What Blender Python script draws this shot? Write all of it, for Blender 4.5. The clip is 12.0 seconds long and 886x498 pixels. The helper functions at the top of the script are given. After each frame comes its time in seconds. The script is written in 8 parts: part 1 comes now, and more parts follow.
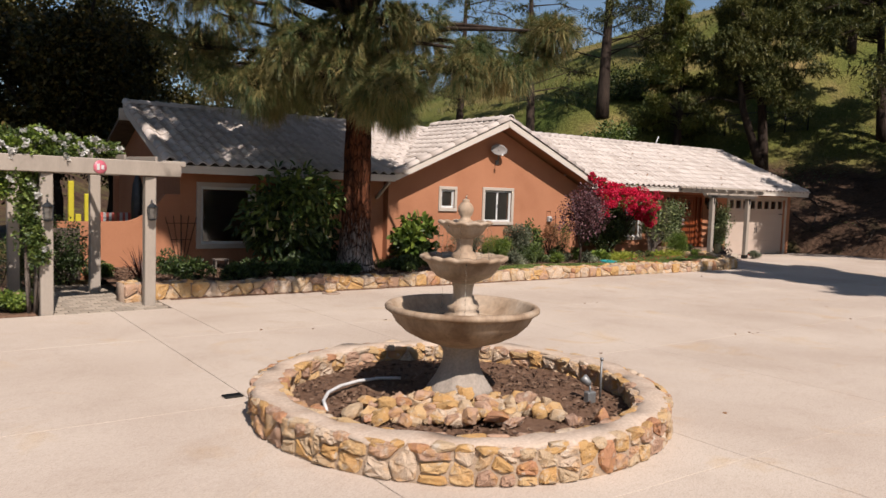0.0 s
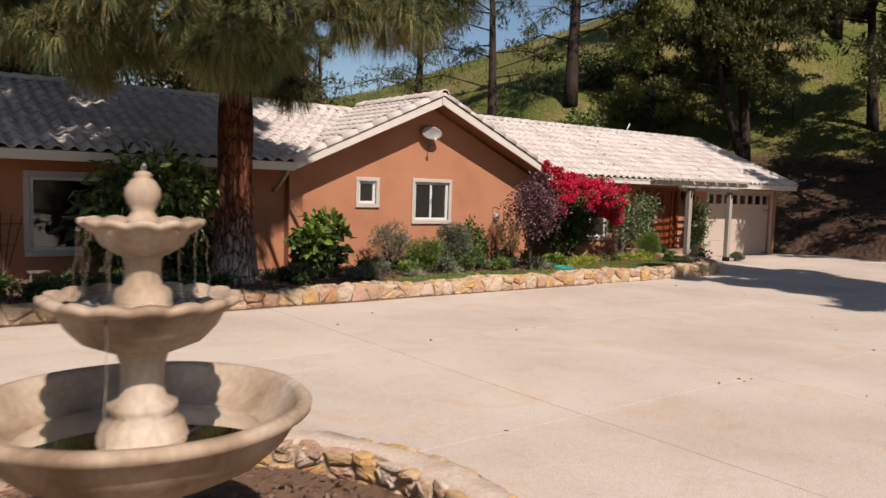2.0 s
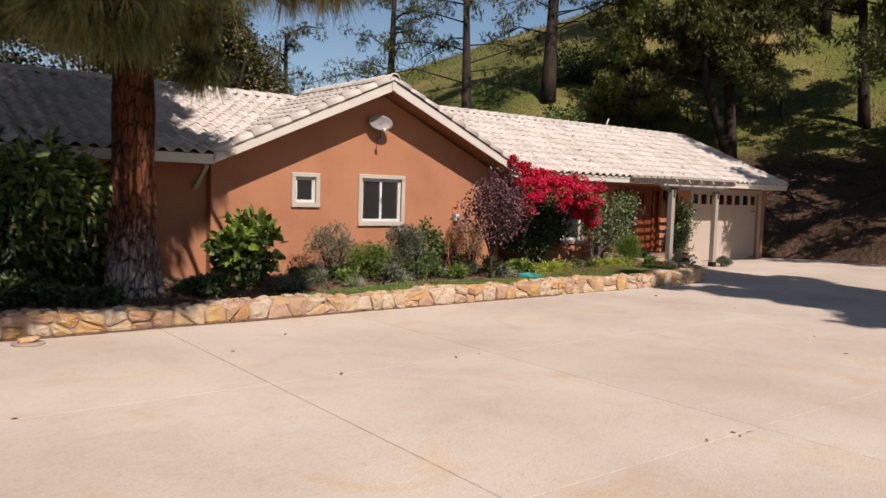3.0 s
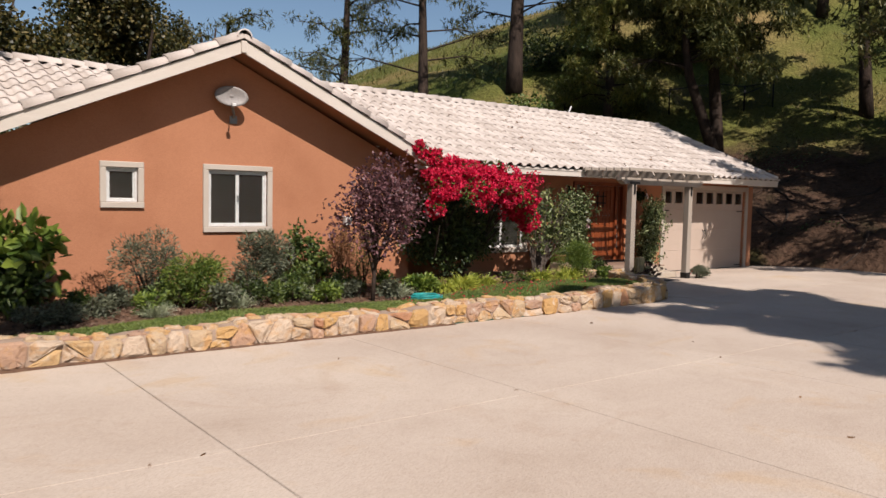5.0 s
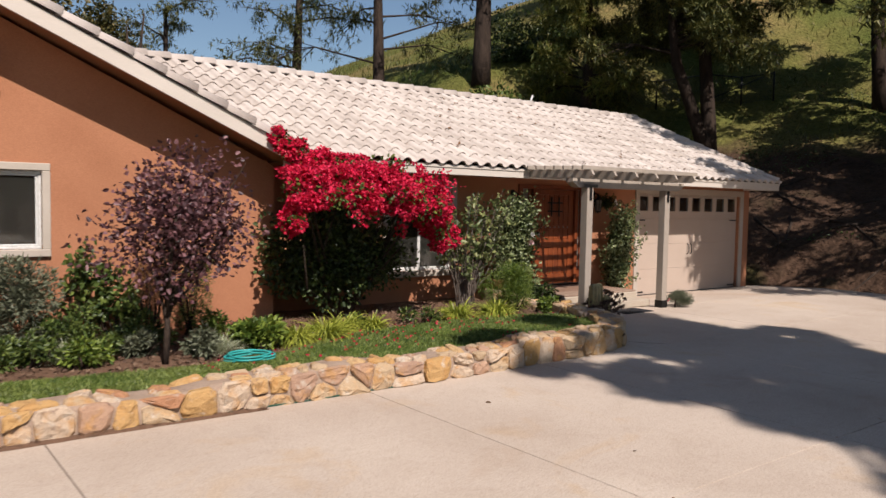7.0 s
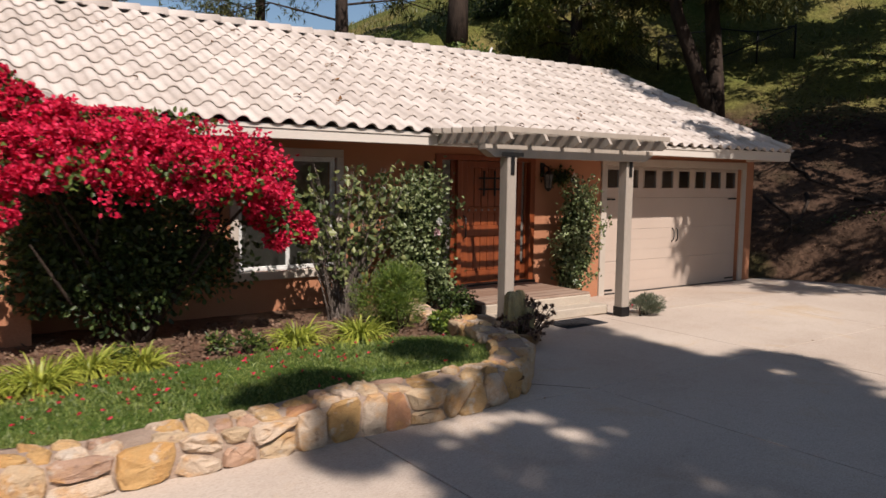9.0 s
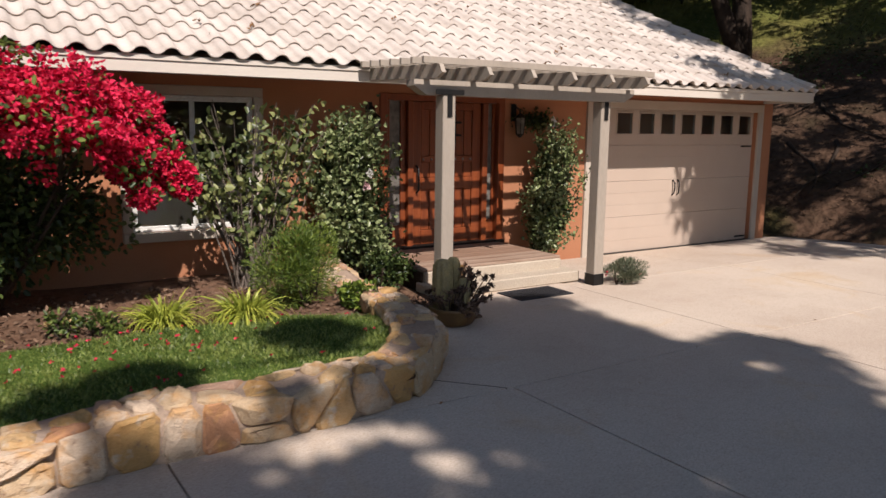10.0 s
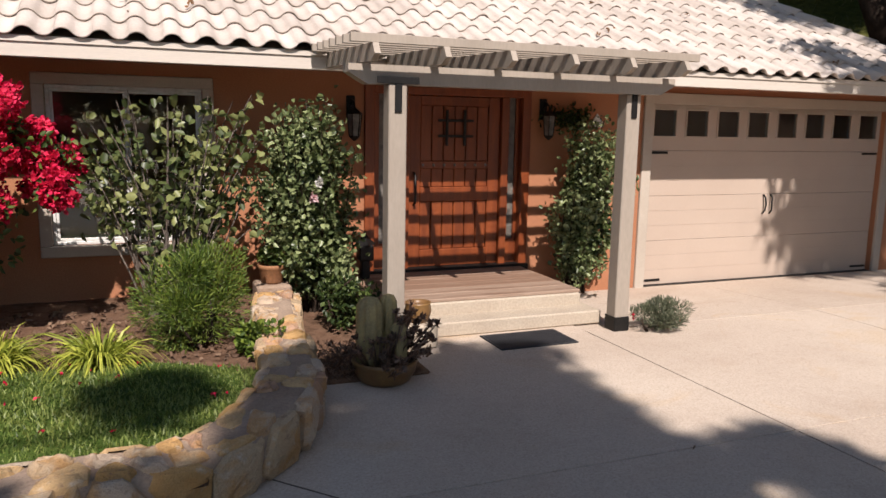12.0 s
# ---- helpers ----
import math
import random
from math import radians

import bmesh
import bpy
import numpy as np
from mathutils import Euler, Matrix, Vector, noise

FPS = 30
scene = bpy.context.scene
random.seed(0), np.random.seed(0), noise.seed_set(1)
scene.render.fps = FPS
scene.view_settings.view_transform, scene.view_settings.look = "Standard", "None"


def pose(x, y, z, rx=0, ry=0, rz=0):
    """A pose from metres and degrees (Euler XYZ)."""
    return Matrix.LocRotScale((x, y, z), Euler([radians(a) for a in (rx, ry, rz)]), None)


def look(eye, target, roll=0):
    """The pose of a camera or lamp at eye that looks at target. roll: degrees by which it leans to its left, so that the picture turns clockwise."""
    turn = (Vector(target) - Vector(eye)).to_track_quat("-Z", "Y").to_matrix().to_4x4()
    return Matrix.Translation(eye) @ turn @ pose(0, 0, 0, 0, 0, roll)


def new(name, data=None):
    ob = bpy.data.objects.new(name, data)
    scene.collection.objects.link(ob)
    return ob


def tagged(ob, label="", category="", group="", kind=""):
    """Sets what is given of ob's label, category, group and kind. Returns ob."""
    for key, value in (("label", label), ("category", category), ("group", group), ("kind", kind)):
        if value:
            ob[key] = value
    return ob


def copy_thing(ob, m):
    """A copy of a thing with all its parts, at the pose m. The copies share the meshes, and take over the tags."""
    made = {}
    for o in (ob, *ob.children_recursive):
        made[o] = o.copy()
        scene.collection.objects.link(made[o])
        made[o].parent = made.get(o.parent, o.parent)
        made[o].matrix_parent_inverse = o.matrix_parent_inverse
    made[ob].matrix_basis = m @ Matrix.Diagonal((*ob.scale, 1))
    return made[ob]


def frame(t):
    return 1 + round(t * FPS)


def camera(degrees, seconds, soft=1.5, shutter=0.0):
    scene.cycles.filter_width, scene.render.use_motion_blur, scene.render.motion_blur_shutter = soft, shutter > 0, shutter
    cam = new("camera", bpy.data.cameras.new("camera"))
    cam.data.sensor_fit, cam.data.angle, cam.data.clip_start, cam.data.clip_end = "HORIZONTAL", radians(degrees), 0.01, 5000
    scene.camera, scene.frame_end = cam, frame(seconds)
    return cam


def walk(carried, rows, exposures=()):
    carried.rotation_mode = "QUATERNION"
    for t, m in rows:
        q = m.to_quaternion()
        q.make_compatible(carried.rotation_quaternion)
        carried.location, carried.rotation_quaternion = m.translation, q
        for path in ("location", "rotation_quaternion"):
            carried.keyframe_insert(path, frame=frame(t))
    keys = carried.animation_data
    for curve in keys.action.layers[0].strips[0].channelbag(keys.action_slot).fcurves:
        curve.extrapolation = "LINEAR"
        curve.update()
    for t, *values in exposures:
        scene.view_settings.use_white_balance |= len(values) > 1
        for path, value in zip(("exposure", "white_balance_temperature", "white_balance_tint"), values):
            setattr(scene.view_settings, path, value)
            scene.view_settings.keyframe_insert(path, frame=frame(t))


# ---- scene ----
# ---------------------------------------------------------------- camera
cam = camera(60.23, 12.0, shutter=0.3)
ROWS = [
    (0.0, 0.000, 0.000, 1.979, -4.34, -1.93, -35.40),
    (0.5, 0.717, 0.514, 1.962, -4.40, -1.93, -35.57),
    (1.0, 1.507, 1.037, 1.937, -4.42, -1.75, -35.78),
    (1.5, 2.362, 1.599, 1.912, -4.43, -1.74, -36.11),
    (2.0, 3.232, 2.194, 1.874, -4.41, -1.72, -36.81),
    (2.5, 4.125, 2.834, 1.835, -4.36, -1.85, -37.43),
    (3.0, 5.017, 3.388, 1.804, -4.22, -1.76, -37.84),
    (5.0, 8.843, 5.114, 1.666, -3.72, -1.23, -37.77),
    (5.5, 9.748, 5.616, 1.661, -3.65, -1.25, -37.72),
    (6.0, 10.633, 6.134, 1.683, -3.55, -1.29, -37.71),
    (6.5, 11.545, 6.629, 1.711, -3.40, -1.18, -37.67),
    (7.0, 12.463, 7.063, 1.756, -3.36, -1.08, -37.60),
    (9.0, 15.905, 8.529, 1.804, -5.26, -0.83, -35.63),
    (9.5, 16.814, 8.862, 1.782, -7.54, -0.81, -35.01),
    (10.0, 17.646, 9.087, 1.782, -9.20, -0.77, -32.82),
    (10.5, 18.378, 9.262, 1.779, -9.63, -0.80, -30.38),
    (11.0, 18.980, 9.425, 1.774, -9.46, -0.87, -27.98),
    (11.5, 19.458, 9.613, 1.780, -9.30, -1.00, -25.20),
    (12.0, 19.850, 9.812, 1.782, -9.29, -1.14, -21.90),
]
walk(cam, [(t, pose(x, y, z, 90 + pitch, roll, yaw)) for t, x, y, z, pitch, roll, yaw in ROWS],
     [(0.0, 0.53), (9.0, 0.52), (10.5, 0.69), (12.0, 0.73)])

# ---------------------------------------------------------------- light
TO_SUN = Vector((-0.19, -1.0, 1.10)).normalized()
world = bpy.data.worlds.new("sky")
scene.world = world
world.use_nodes = True
_nt = world.node_tree
_sky = _nt.nodes.new("ShaderNodeTexSky")
_sky.sky_type = "NISHITA"
_sky.sun_disc = False
_sky.sun_elevation = math.asin(TO_SUN.z)
_sky.sun_rotation = math.atan2(TO_SUN.x, TO_SUN.y)
_sky.dust_density = 0.6
_sky.ozone_density = 1.8
_bg = _nt.nodes["Background"]
_bg.inputs["Strength"].default_value = 0.061
_nt.links.new(_sky.outputs[0], _bg.inputs["Color"])
_sd = bpy.data.lights.new("sun", "SUN")
_sd.energy, _sd.angle, _sd.color = 4.6, radians(0.55), (1.0, 0.90, 0.85)
sun = new("sun", _sd)
sun.matrix_world = look(TO_SUN * 60, (0, 0, 0))

# ---------------------------------------------------------------- materials


ALBEDO = 0.68    # the listed colours are full-bright chips; surfaces are this much duller


def mat(name, c1, c2=None, c3=None, scale=6.0, fine=60.0, rough=0.8, bump=0.25, dist=0.01, metal=0.0,
        island=False, obrand=False, hue=0.0, translucent=0.0, spec=0.4, stretch=(1, 1, 1), gen="Object", wear=0.5, grain=0.35):
    """Two scales of noise over up to three colours, with relief; optional random tint per piece."""
    m = bpy.data.materials.new(name)
    m.use_nodes = True
    nt = m.node_tree
    n, l = nt.nodes, nt.links
    b = n["Principled BSDF"]
    c2 = c2 or tuple(v * 0.75 for v in c1)
    c1, c2, c3 = [tuple(v * ALBEDO for v in c) if c else None for c in (c1, c2, c3)]
    tc = n.new("ShaderNodeTexCoord")
    mp = n.new("ShaderNodeMapping")
    mp.inputs["Scale"].default_value = stretch
    l.new(n.new("ShaderNodeNewGeometry").outputs["Position"] if gen == "World" else tc.outputs[gen], mp.inputs[0])
    big, small = n.new("ShaderNodeTexNoise"), n.new("ShaderNodeTexNoise")
    big.inputs["Scale"].default_value, big.inputs["Detail"].default_value = scale, 5
    small.inputs["Scale"].default_value, small.inputs["Detail"].default_value = fine, 4
    l.new(mp.outputs[0], big.inputs["Vector"])
    l.new(mp.outputs[0], small.inputs["Vector"])
    r = n.new("ShaderNodeValToRGB")
    r.color_ramp.elements[0].position, r.color_ramp.elements[1].position = 0.32, 0.68
    r.color_ramp.elements[0].color, r.color_ramp.elements[1].color = (*c1, 1), (*c2, 1)
    if c3:
        e = r.color_ramp.elements.new(0.5)
        e.color = (*c3, 1)
    col = r.outputs[0]
    if island or obrand:
        mixf = n.new("ShaderNodeMath")
        mixf.operation = "MULTIPLY_ADD"
        if island:
            g = n.new("ShaderNodeNewGeometry")
            src = g.outputs["Random Per Island"]
        else:
            g = n.new("ShaderNodeObjectInfo")
            src = g.outputs["Random"]
        l.new(src, mixf.inputs[0])
        mixf.inputs[1].default_value = 1.0 - wear
        l.new(big.outputs["Fac"], mixf.inputs[2])
        sub = n.new("ShaderNodeMath")
        sub.operation = "SUBTRACT"
        l.new(mixf.outputs[0], sub.inputs[0])
        sub.inputs[1].default_value = (1.0 - wear) / 2
        l.new(sub.outputs[0], r.inputs["Fac"])
        if hue:
            hs = n.new("ShaderNodeHueSaturation")
            ma = n.new("ShaderNodeMapRange")
            l.new(src, ma.inputs[0])
            ma.inputs[3].default_value, ma.inputs[4].default_value = 1.0 - hue, 1.0 + hue
            l.new(ma.outputs[0], hs.inputs["Value"])
            l.new(col, hs.inputs["Color"])
            col = hs.outputs[0]
    else:
        l.new(big.outputs["Fac"], r.inputs["Fac"])
    ov = n.new("ShaderNodeMix")
    ov.data_type, ov.blend_type = "RGBA", "OVERLAY"
    ov.inputs[0].default_value = grain
    l.new(col, ov.inputs[6])
    l.new(small.outputs["Fac"], ov.inputs[7])
    l.new(ov.outputs[2], b.inputs["Base Color"])
    b.inputs["Roughness"].default_value, b.inputs["Metallic"].default_value = rough, metal
    b.inputs["Specular IOR Level"].default_value = spec
    if bump:
        bp = n.new("ShaderNodeBump")
        bp.inputs["Strength"].default_value, bp.inputs["Distance"].default_value = bump, dist
        ad = n.new("ShaderNodeMath")
        ad.operation = "MULTIPLY_ADD"
        l.new(big.outputs["Fac"], ad.inputs[0])
        ad.inputs[1].default_value = 1.5
        l.new(small.outputs["Fac"], ad.inputs[2])
        l.new(ad.outputs[0], bp.inputs["Height"])
        l.new(bp.outputs[0], b.inputs["Normal"])
    if translucent:
        tr, mx = n.new("ShaderNodeBsdfTranslucent"), n.new("ShaderNodeMixShader")
        l.new(ov.outputs[2], tr.inputs["Color"])
        mx.inputs[0].default_value = translucent
        l.new(b.outputs[0], mx.inputs[1])
        l.new(tr.outputs[0], mx.inputs[2])
        l.new(mx.outputs[0], n["Material Output"].inputs["Surface"])
    return m


def glass(name, tint=(0.75, 0.8, 0.78), ior=1.45):
    m = bpy.data.materials.new(name)
    m.use_nodes = True
    b = m.node_tree.nodes["Principled BSDF"]
    b.inputs["Base Color"].default_value = (*tint, 1)
    b.inputs["Roughness"].default_value, b.inputs["IOR"].default_value = 0.02, ior
    b.inputs["Transmission Weight"].default_value = 1.0
    return m


def weathered(m):
    """Mottling, faint turning tyre arcs and water stains over a large pale slab."""
    n, l = m.node_tree.nodes, m.node_tree.links
    b = n["Principled BSDF"]
    col = b.inputs["Base Color"].links[0].from_socket
    pos = n.new("ShaderNodeNewGeometry").outputs["Position"]

    def noise_at(scale, detail, rough, warp):
        t = n.new("ShaderNodeTexNoise")
        t.inputs["Scale"].default_value, t.inputs["Detail"].default_value = scale, detail
        t.inputs["Roughness"].default_value, t.inputs["Distortion"].default_value = rough, warp
        l.new(pos, t.inputs["Vector"])
        return t.outputs["Fac"]

    def span(fac, lo, hi, top):
        r = n.new("ShaderNodeMapRange")
        l.new(fac, r.inputs[0])
        r.inputs[1].default_value, r.inputs[2].default_value, r.inputs[4].default_value = lo, hi, top
        return r.outputs[0]

    def times(a, c):
        q = n.new("ShaderNodeMath")
        q.operation = "MULTIPLY"
        l.new(a, q.inputs[0])
        l.new(c, q.inputs[1])
        return q.outputs[0]
    wave = n.new("ShaderNodeTexWave")
    wave.wave_type, wave.rings_direction = "RINGS", "Z"
    wave.inputs["Scale"].default_value, wave.inputs["Distortion"].default_value, wave.inputs["Detail"].default_value = 0.31, 3.2, 4
    mp = n.new("ShaderNodeMapping")
    mp.inputs["Location"].default_value = (-3.0, 1.5, 0)
    l.new(pos, mp.inputs[0])
    l.new(mp.outputs[0], wave.inputs["Vector"])
    arcs = times(span(wave.outputs["Fac"], 0.70, 0.98, 0.30), span(noise_at(0.28, 4, 0.6, 0.8), 0.52, 0.70, 1.0))
    for fac, tone in ((span(noise_at(1.7, 9, 0.68, 0.6), 0.50, 0.78, 0.5), (0.80, 0.76, 0.72)), (span(noise_at(0.6, 7, 0.62, 1.4), 0.58, 0.74, 0.5), (0.84, 0.76, 0.68)),
                      (span(noise_at(5.5, 6, 0.7, 0.0), 0.62, 0.74, 0.35), (0.72, 0.68, 0.64)), (span(noise_at(15, 6, 0.7, 0.3), 0.48, 0.74, 0.5), (0.80, 0.77, 0.74)),
                      (span(noise_at(85, 3, 0.6, 0.0), 0.53, 0.66, 0.7), (0.70, 0.66, 0.62)), (span(noise_at(0.9, 5, 0.6, 1.0), 0.57, 0.70, 0.5), (0.96, 0.82, 0.60)), (arcs, (0.84, 0.80, 0.76))):
        mx = n.new("ShaderNodeMix")
        mx.data_type, mx.blend_type = "RGBA", "MULTIPLY"
        l.new(fac, mx.inputs[0])
        l.new(col, mx.inputs[6])
        mx.inputs[7].default_value = (*tone, 1)
        col = mx.outputs[2]
    l.new(col, b.inputs["Base Color"])


M = {}
M["concrete"] = mat("concrete", (0.615, 0.50, 0.40), (0.74, 0.625, 0.51), (0.68, 0.565, 0.46), 0.45, 55, 0.85, 0.36, 0.007, obrand=True, hue=0.006, wear=0.96, spec=0.25, grain=0.26, gen="World")
weathered(M["concrete"])
M["stucco"] = mat("stucco", (0.53, 0.238, 0.128), (0.46, 0.20, 0.105), (0.505, 0.225, 0.12), 1.1, 90, 0.9, 0.3, 0.006, spec=0.2)
M["trim"] = mat("trim_paint", (0.62, 0.54, 0.45), (0.56, 0.485, 0.40), None, 3, 70, 0.6, 0.1, 0.003, grain=0.12)
M["fascia"] = mat("fascia_paint", (0.76, 0.685, 0.595), (0.69, 0.615, 0.525), None, 2, 60, 0.6, 0.06, 0.003, grain=0.10, stretch=(0.4, 1, 3))
M["greypaint"] = mat("post_paint", (0.47, 0.40, 0.325), (0.40, 0.34, 0.275), None, 4, 60, 0.65, 0.12, 0.003, stretch=(1, 1, 0.25), grain=0.15)
M["vinyl"] = mat("white_vinyl", (0.80, 0.79, 0.75), (0.76, 0.75, 0.71), None, 2, 30, 0.35, 0.03, 0.001)
M["tile"] = mat("roof_tile", (0.59, 0.51, 0.445), (0.69, 0.61, 0.545), (0.65, 0.57, 0.505), 3.5, 55, 0.75, 0.12, 0.003, obrand=True, hue=0.06, wear=0.55, spec=0.3, grain=0.2)
M["tilejoin"] = mat("roof_tile_row", (0.59, 0.51, 0.445), (0.69, 0.61, 0.545), (0.65, 0.57, 0.505), 3.5, 55, 0.75, 0.12, 0.003, island=True, hue=0.06, wear=0.55, spec=0.3, grain=0.2)
M["deck"] = mat("roof_underlay", (0.16, 0.12, 0.09), (0.11, 0.085, 0.065), None, 5, 60, 0.9, 0.2)


def stone_material(name, island):
    """Field stone: each piece of one of six sandstone tints, with rust bloom, pale crust and broken-face relief."""
    m = mat(name, (0.5, 0.5, 0.5), None, None, 16, 110, 0.88, 0.9, 0.012, spec=0.2, gen="World")
    n, l = m.node_tree.nodes, m.node_tree.links
    b = n["Principled BSDF"]
    ov = b.inputs["Base Color"].links[0].from_node
    if island:
        src = n.new("ShaderNodeNewGeometry").outputs["Random Per Island"]
    else:
        src = n.new("ShaderNodeObjectInfo").outputs["Random"]
    tint = n.new("ShaderNodeValToRGB")
    tint.color_ramp.interpolation = "CONSTANT"
    tones = [(0.0, (0.52, 0.40, 0.25)), (0.22, (0.53, 0.34, 0.14)), (0.40, (0.49, 0.325, 0.215)), (0.54, (0.58, 0.47, 0.34)), (0.72, (0.42, 0.28, 0.19)), (0.80, (0.57, 0.40, 0.20)), (0.93, (0.45, 0.24, 0.13))]
    while len(tint.color_ramp.elements) < len(tones):
        tint.color_ramp.elements.new(0.5)
    for e, (p, c) in zip(tint.color_ramp.elements, tones):
        e.position, e.color = p, (0.80 * c[0], 0.765 * c[1], 0.77 * c[2], 1)
    l.new(src, tint.inputs["Fac"])
    col = tint.outputs[0]
    here = n.new("ShaderNodeNewGeometry").outputs["Position"]
    for scale, lo, hi, c in ((5.5, 0.50, 0.64, (0.43, 0.235, 0.085)), (10.0, 0.57, 0.68, (0.47, 0.41, 0.335)), (19.0, 0.58, 0.70, (0.20, 0.13, 0.095))):
        off = n.new("ShaderNodeVectorMath")
        off.operation = "ADD"
        sc = n.new("ShaderNodeVectorMath")
        sc.operation = "SCALE"
        cm = n.new("ShaderNodeCombineXYZ")
        l.new(src, cm.inputs[0])
        l.new(src, cm.inputs[1])
        l.new(cm.outputs[0], sc.inputs[0])
        sc.inputs["Scale"].default_value = 37.0
        l.new(here, off.inputs[0])
        l.new(sc.outputs[0], off.inputs[1])
        ns = n.new("ShaderNodeTexNoise")
        ns.inputs["Scale"].default_value, ns.inputs["Detail"].default_value, ns.inputs["Roughness"].default_value = scale, 6, 0.62
        l.new(off.outputs[0], ns.inputs["Vector"])
        mr = n.new("ShaderNodeMapRange")
        l.new(ns.outputs["Fac"], mr.inputs[0])
        mr.inputs[1].default_value, mr.inputs[2].default_value, mr.inputs[4].default_value = lo, hi, 0.75
        mx = n.new("ShaderNodeMix")
        mx.data_type = "RGBA"
        l.new(mr.outputs[0], mx.inputs[0])
        l.new(col, mx.inputs[6])
        mx.inputs[7].default_value = (*c, 1)
        col = mx.outputs[2]
    l.new(col, ov.inputs[6])
    return m


M["stone"] = stone_material("field_stone", False)
M["stonejoin"] = stone_material("field_stone_rest", True)
M["mortar"] = mat("mortar", (0.38, 0.275, 0.20), (0.49, 0.37, 0.28), None, 5, 60, 0.95, 0.5, 0.02, spec=0.1)
M["ringmortar"] = mat("ring_mortar", (0.47, 0.345, 0.24), (0.55, 0.42, 0.30), None, 5, 60, 0.95, 0.5, 0.02, spec=0.1)
M["ringtop"] = mat("ring_mortar_cap", (0.61, 0.475, 0.36), (0.55, 0.405, 0.295), (0.65, 0.515, 0.40), 3, 40, 0.9, 0.3, 0.01, spec=0.15)
M["caststone"] = mat("cast_stone", (0.56, 0.445, 0.33), (0.25, 0.16, 0.095), (0.45, 0.325, 0.215), 3.6, 34, 0.7, 0.3, 0.006, spec=0.35, stretch=(1, 1, 0.45))
M["caststone_pale"] = mat("cast_stone_base", (0.40, 0.33, 0.26), (0.47, 0.40, 0.33), None, 5, 40, 0.8, 0.3, 0.006)
M["soil"] = mat("soil", (0.20, 0.113, 0.07), (0.125, 0.07, 0.043), (0.25, 0.15, 0.098), 9, 90, 0.95, 0.8, 0.03, spec=0.1)
M["bark"] = mat("pine_bark", (0.20, 0.075, 0.035), (0.085, 0.036, 0.02), None, 5, 26, 0.9, 1.0, 0.05, stretch=(1.6, 1.6, 0.35), spec=0.15)
M["barkgrey"] = mat("grey_bark", (0.30, 0.25, 0.21), (0.12, 0.09, 0.07), None, 6, 30, 0.9, 1.0, 0.05, stretch=(1.6, 1.6, 0.35), spec=0.15)
M["barkdark"] = mat("dark_bark", (0.085, 0.06, 0.045), (0.04, 0.03, 0.024), None, 5, 30, 0.9, 0.8, 0.04, stretch=(1.5, 1.5, 0.4), spec=0.1)
M["needleolive"] = mat("olive_pine_needle", (0.11, 0.15, 0.03), (0.27, 0.25, 0.06), (0.18, 0.21, 0.045), 0.9, 30, 0.55, 0, island=True, hue=0.30, wear=0.35, translucent=0.25)
M["needle"] = mat("pine_needle", (0.11, 0.165, 0.058), (0.34, 0.265, 0.10), (0.195, 0.25, 0.09), 0.9, 30, 0.55, 0, island=True, hue=0.30, wear=0.35, translucent=0.25)
M["needledark"] = mat("hill_pine_needle", (0.06, 0.08, 0.022), (0.18, 0.17, 0.045), (0.11, 0.125, 0.03), 0.5, 30, 0.6, 0, island=True, hue=0.3, wear=0.4, translucent=0.2)
M["oak"] = mat("oak_leaf", (0.04, 0.046, 0.012), (0.15, 0.115, 0.03), (0.075, 0.078, 0.018), 0.5, 30, 0.5, 0, island=True, hue=0.3, wear=0.4, translucent=0.2)
M["litter"] = mat("leaf_litter", (0.05, 0.03, 0.02), (0.13, 0.08, 0.05), None, 3, 30, 0.95, 0, island=True, hue=0.3, spec=0.1)
LEAF = {}


def leafmat(key, a, b, c=None, tl=0.3, rough=0.45):
    LEAF[key] = mat("leaf_" + key, a, b, c, 2.0, 30, rough, 0, island=True, hue=0.25, wear=0.4, translucent=tl)
    return LEAF[key]


# dark also serves for leaves in shade, mid for lit ones
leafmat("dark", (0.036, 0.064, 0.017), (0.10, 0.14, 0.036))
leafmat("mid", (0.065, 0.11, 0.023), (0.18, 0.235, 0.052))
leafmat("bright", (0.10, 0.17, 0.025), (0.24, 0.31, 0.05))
leafmat("lime", (0.33, 0.40, 0.05), (0.54, 0.56, 0.09))
leafmat("sage", (0.13, 0.145, 0.085), (0.25, 0.27, 0.17))
leafmat("variegated", (0.40, 0.46, 0.26), (0.66, 0.68, 0.48))
leafmat("rust", (0.24, 0.12, 0.045), (0.36, 0.19, 0.085))
leafmat("plum", (0.10, 0.043, 0.050), (0.27, 0.13, 0.135), (0.165, 0.07, 0.077))
leafmat("magenta", (0.80, 0.008, 0.062), (0.96, 0.032, 0.125), (0.9, 0.016, 0.08), 0.35, 0.6)
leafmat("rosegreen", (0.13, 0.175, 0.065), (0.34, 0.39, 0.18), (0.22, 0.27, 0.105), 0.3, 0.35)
leafmat("hibiscus", (0.10, 0.135, 0.045), (0.30, 0.32, 0.12), (0.17, 0.21, 0.07), 0.3, 0.4)
leafmat("whitepetal", (0.80, 0.78, 0.72), (0.88, 0.86, 0.80))
leafmat("pinkpetal", (0.80, 0.42, 0.45), (0.85, 0.60, 0.60))
leafmat("trumpet", (0.72, 0.50, 0.20), (0.80, 0.66, 0.36))
leafmat("bronze", (0.10, 0.035, 0.025), (0.19, 0.08, 0.05))
leafmat("grass", (0.125, 0.195, 0.04), (0.31, 0.37, 0.095), (0.205, 0.28, 0.062), 0.35)
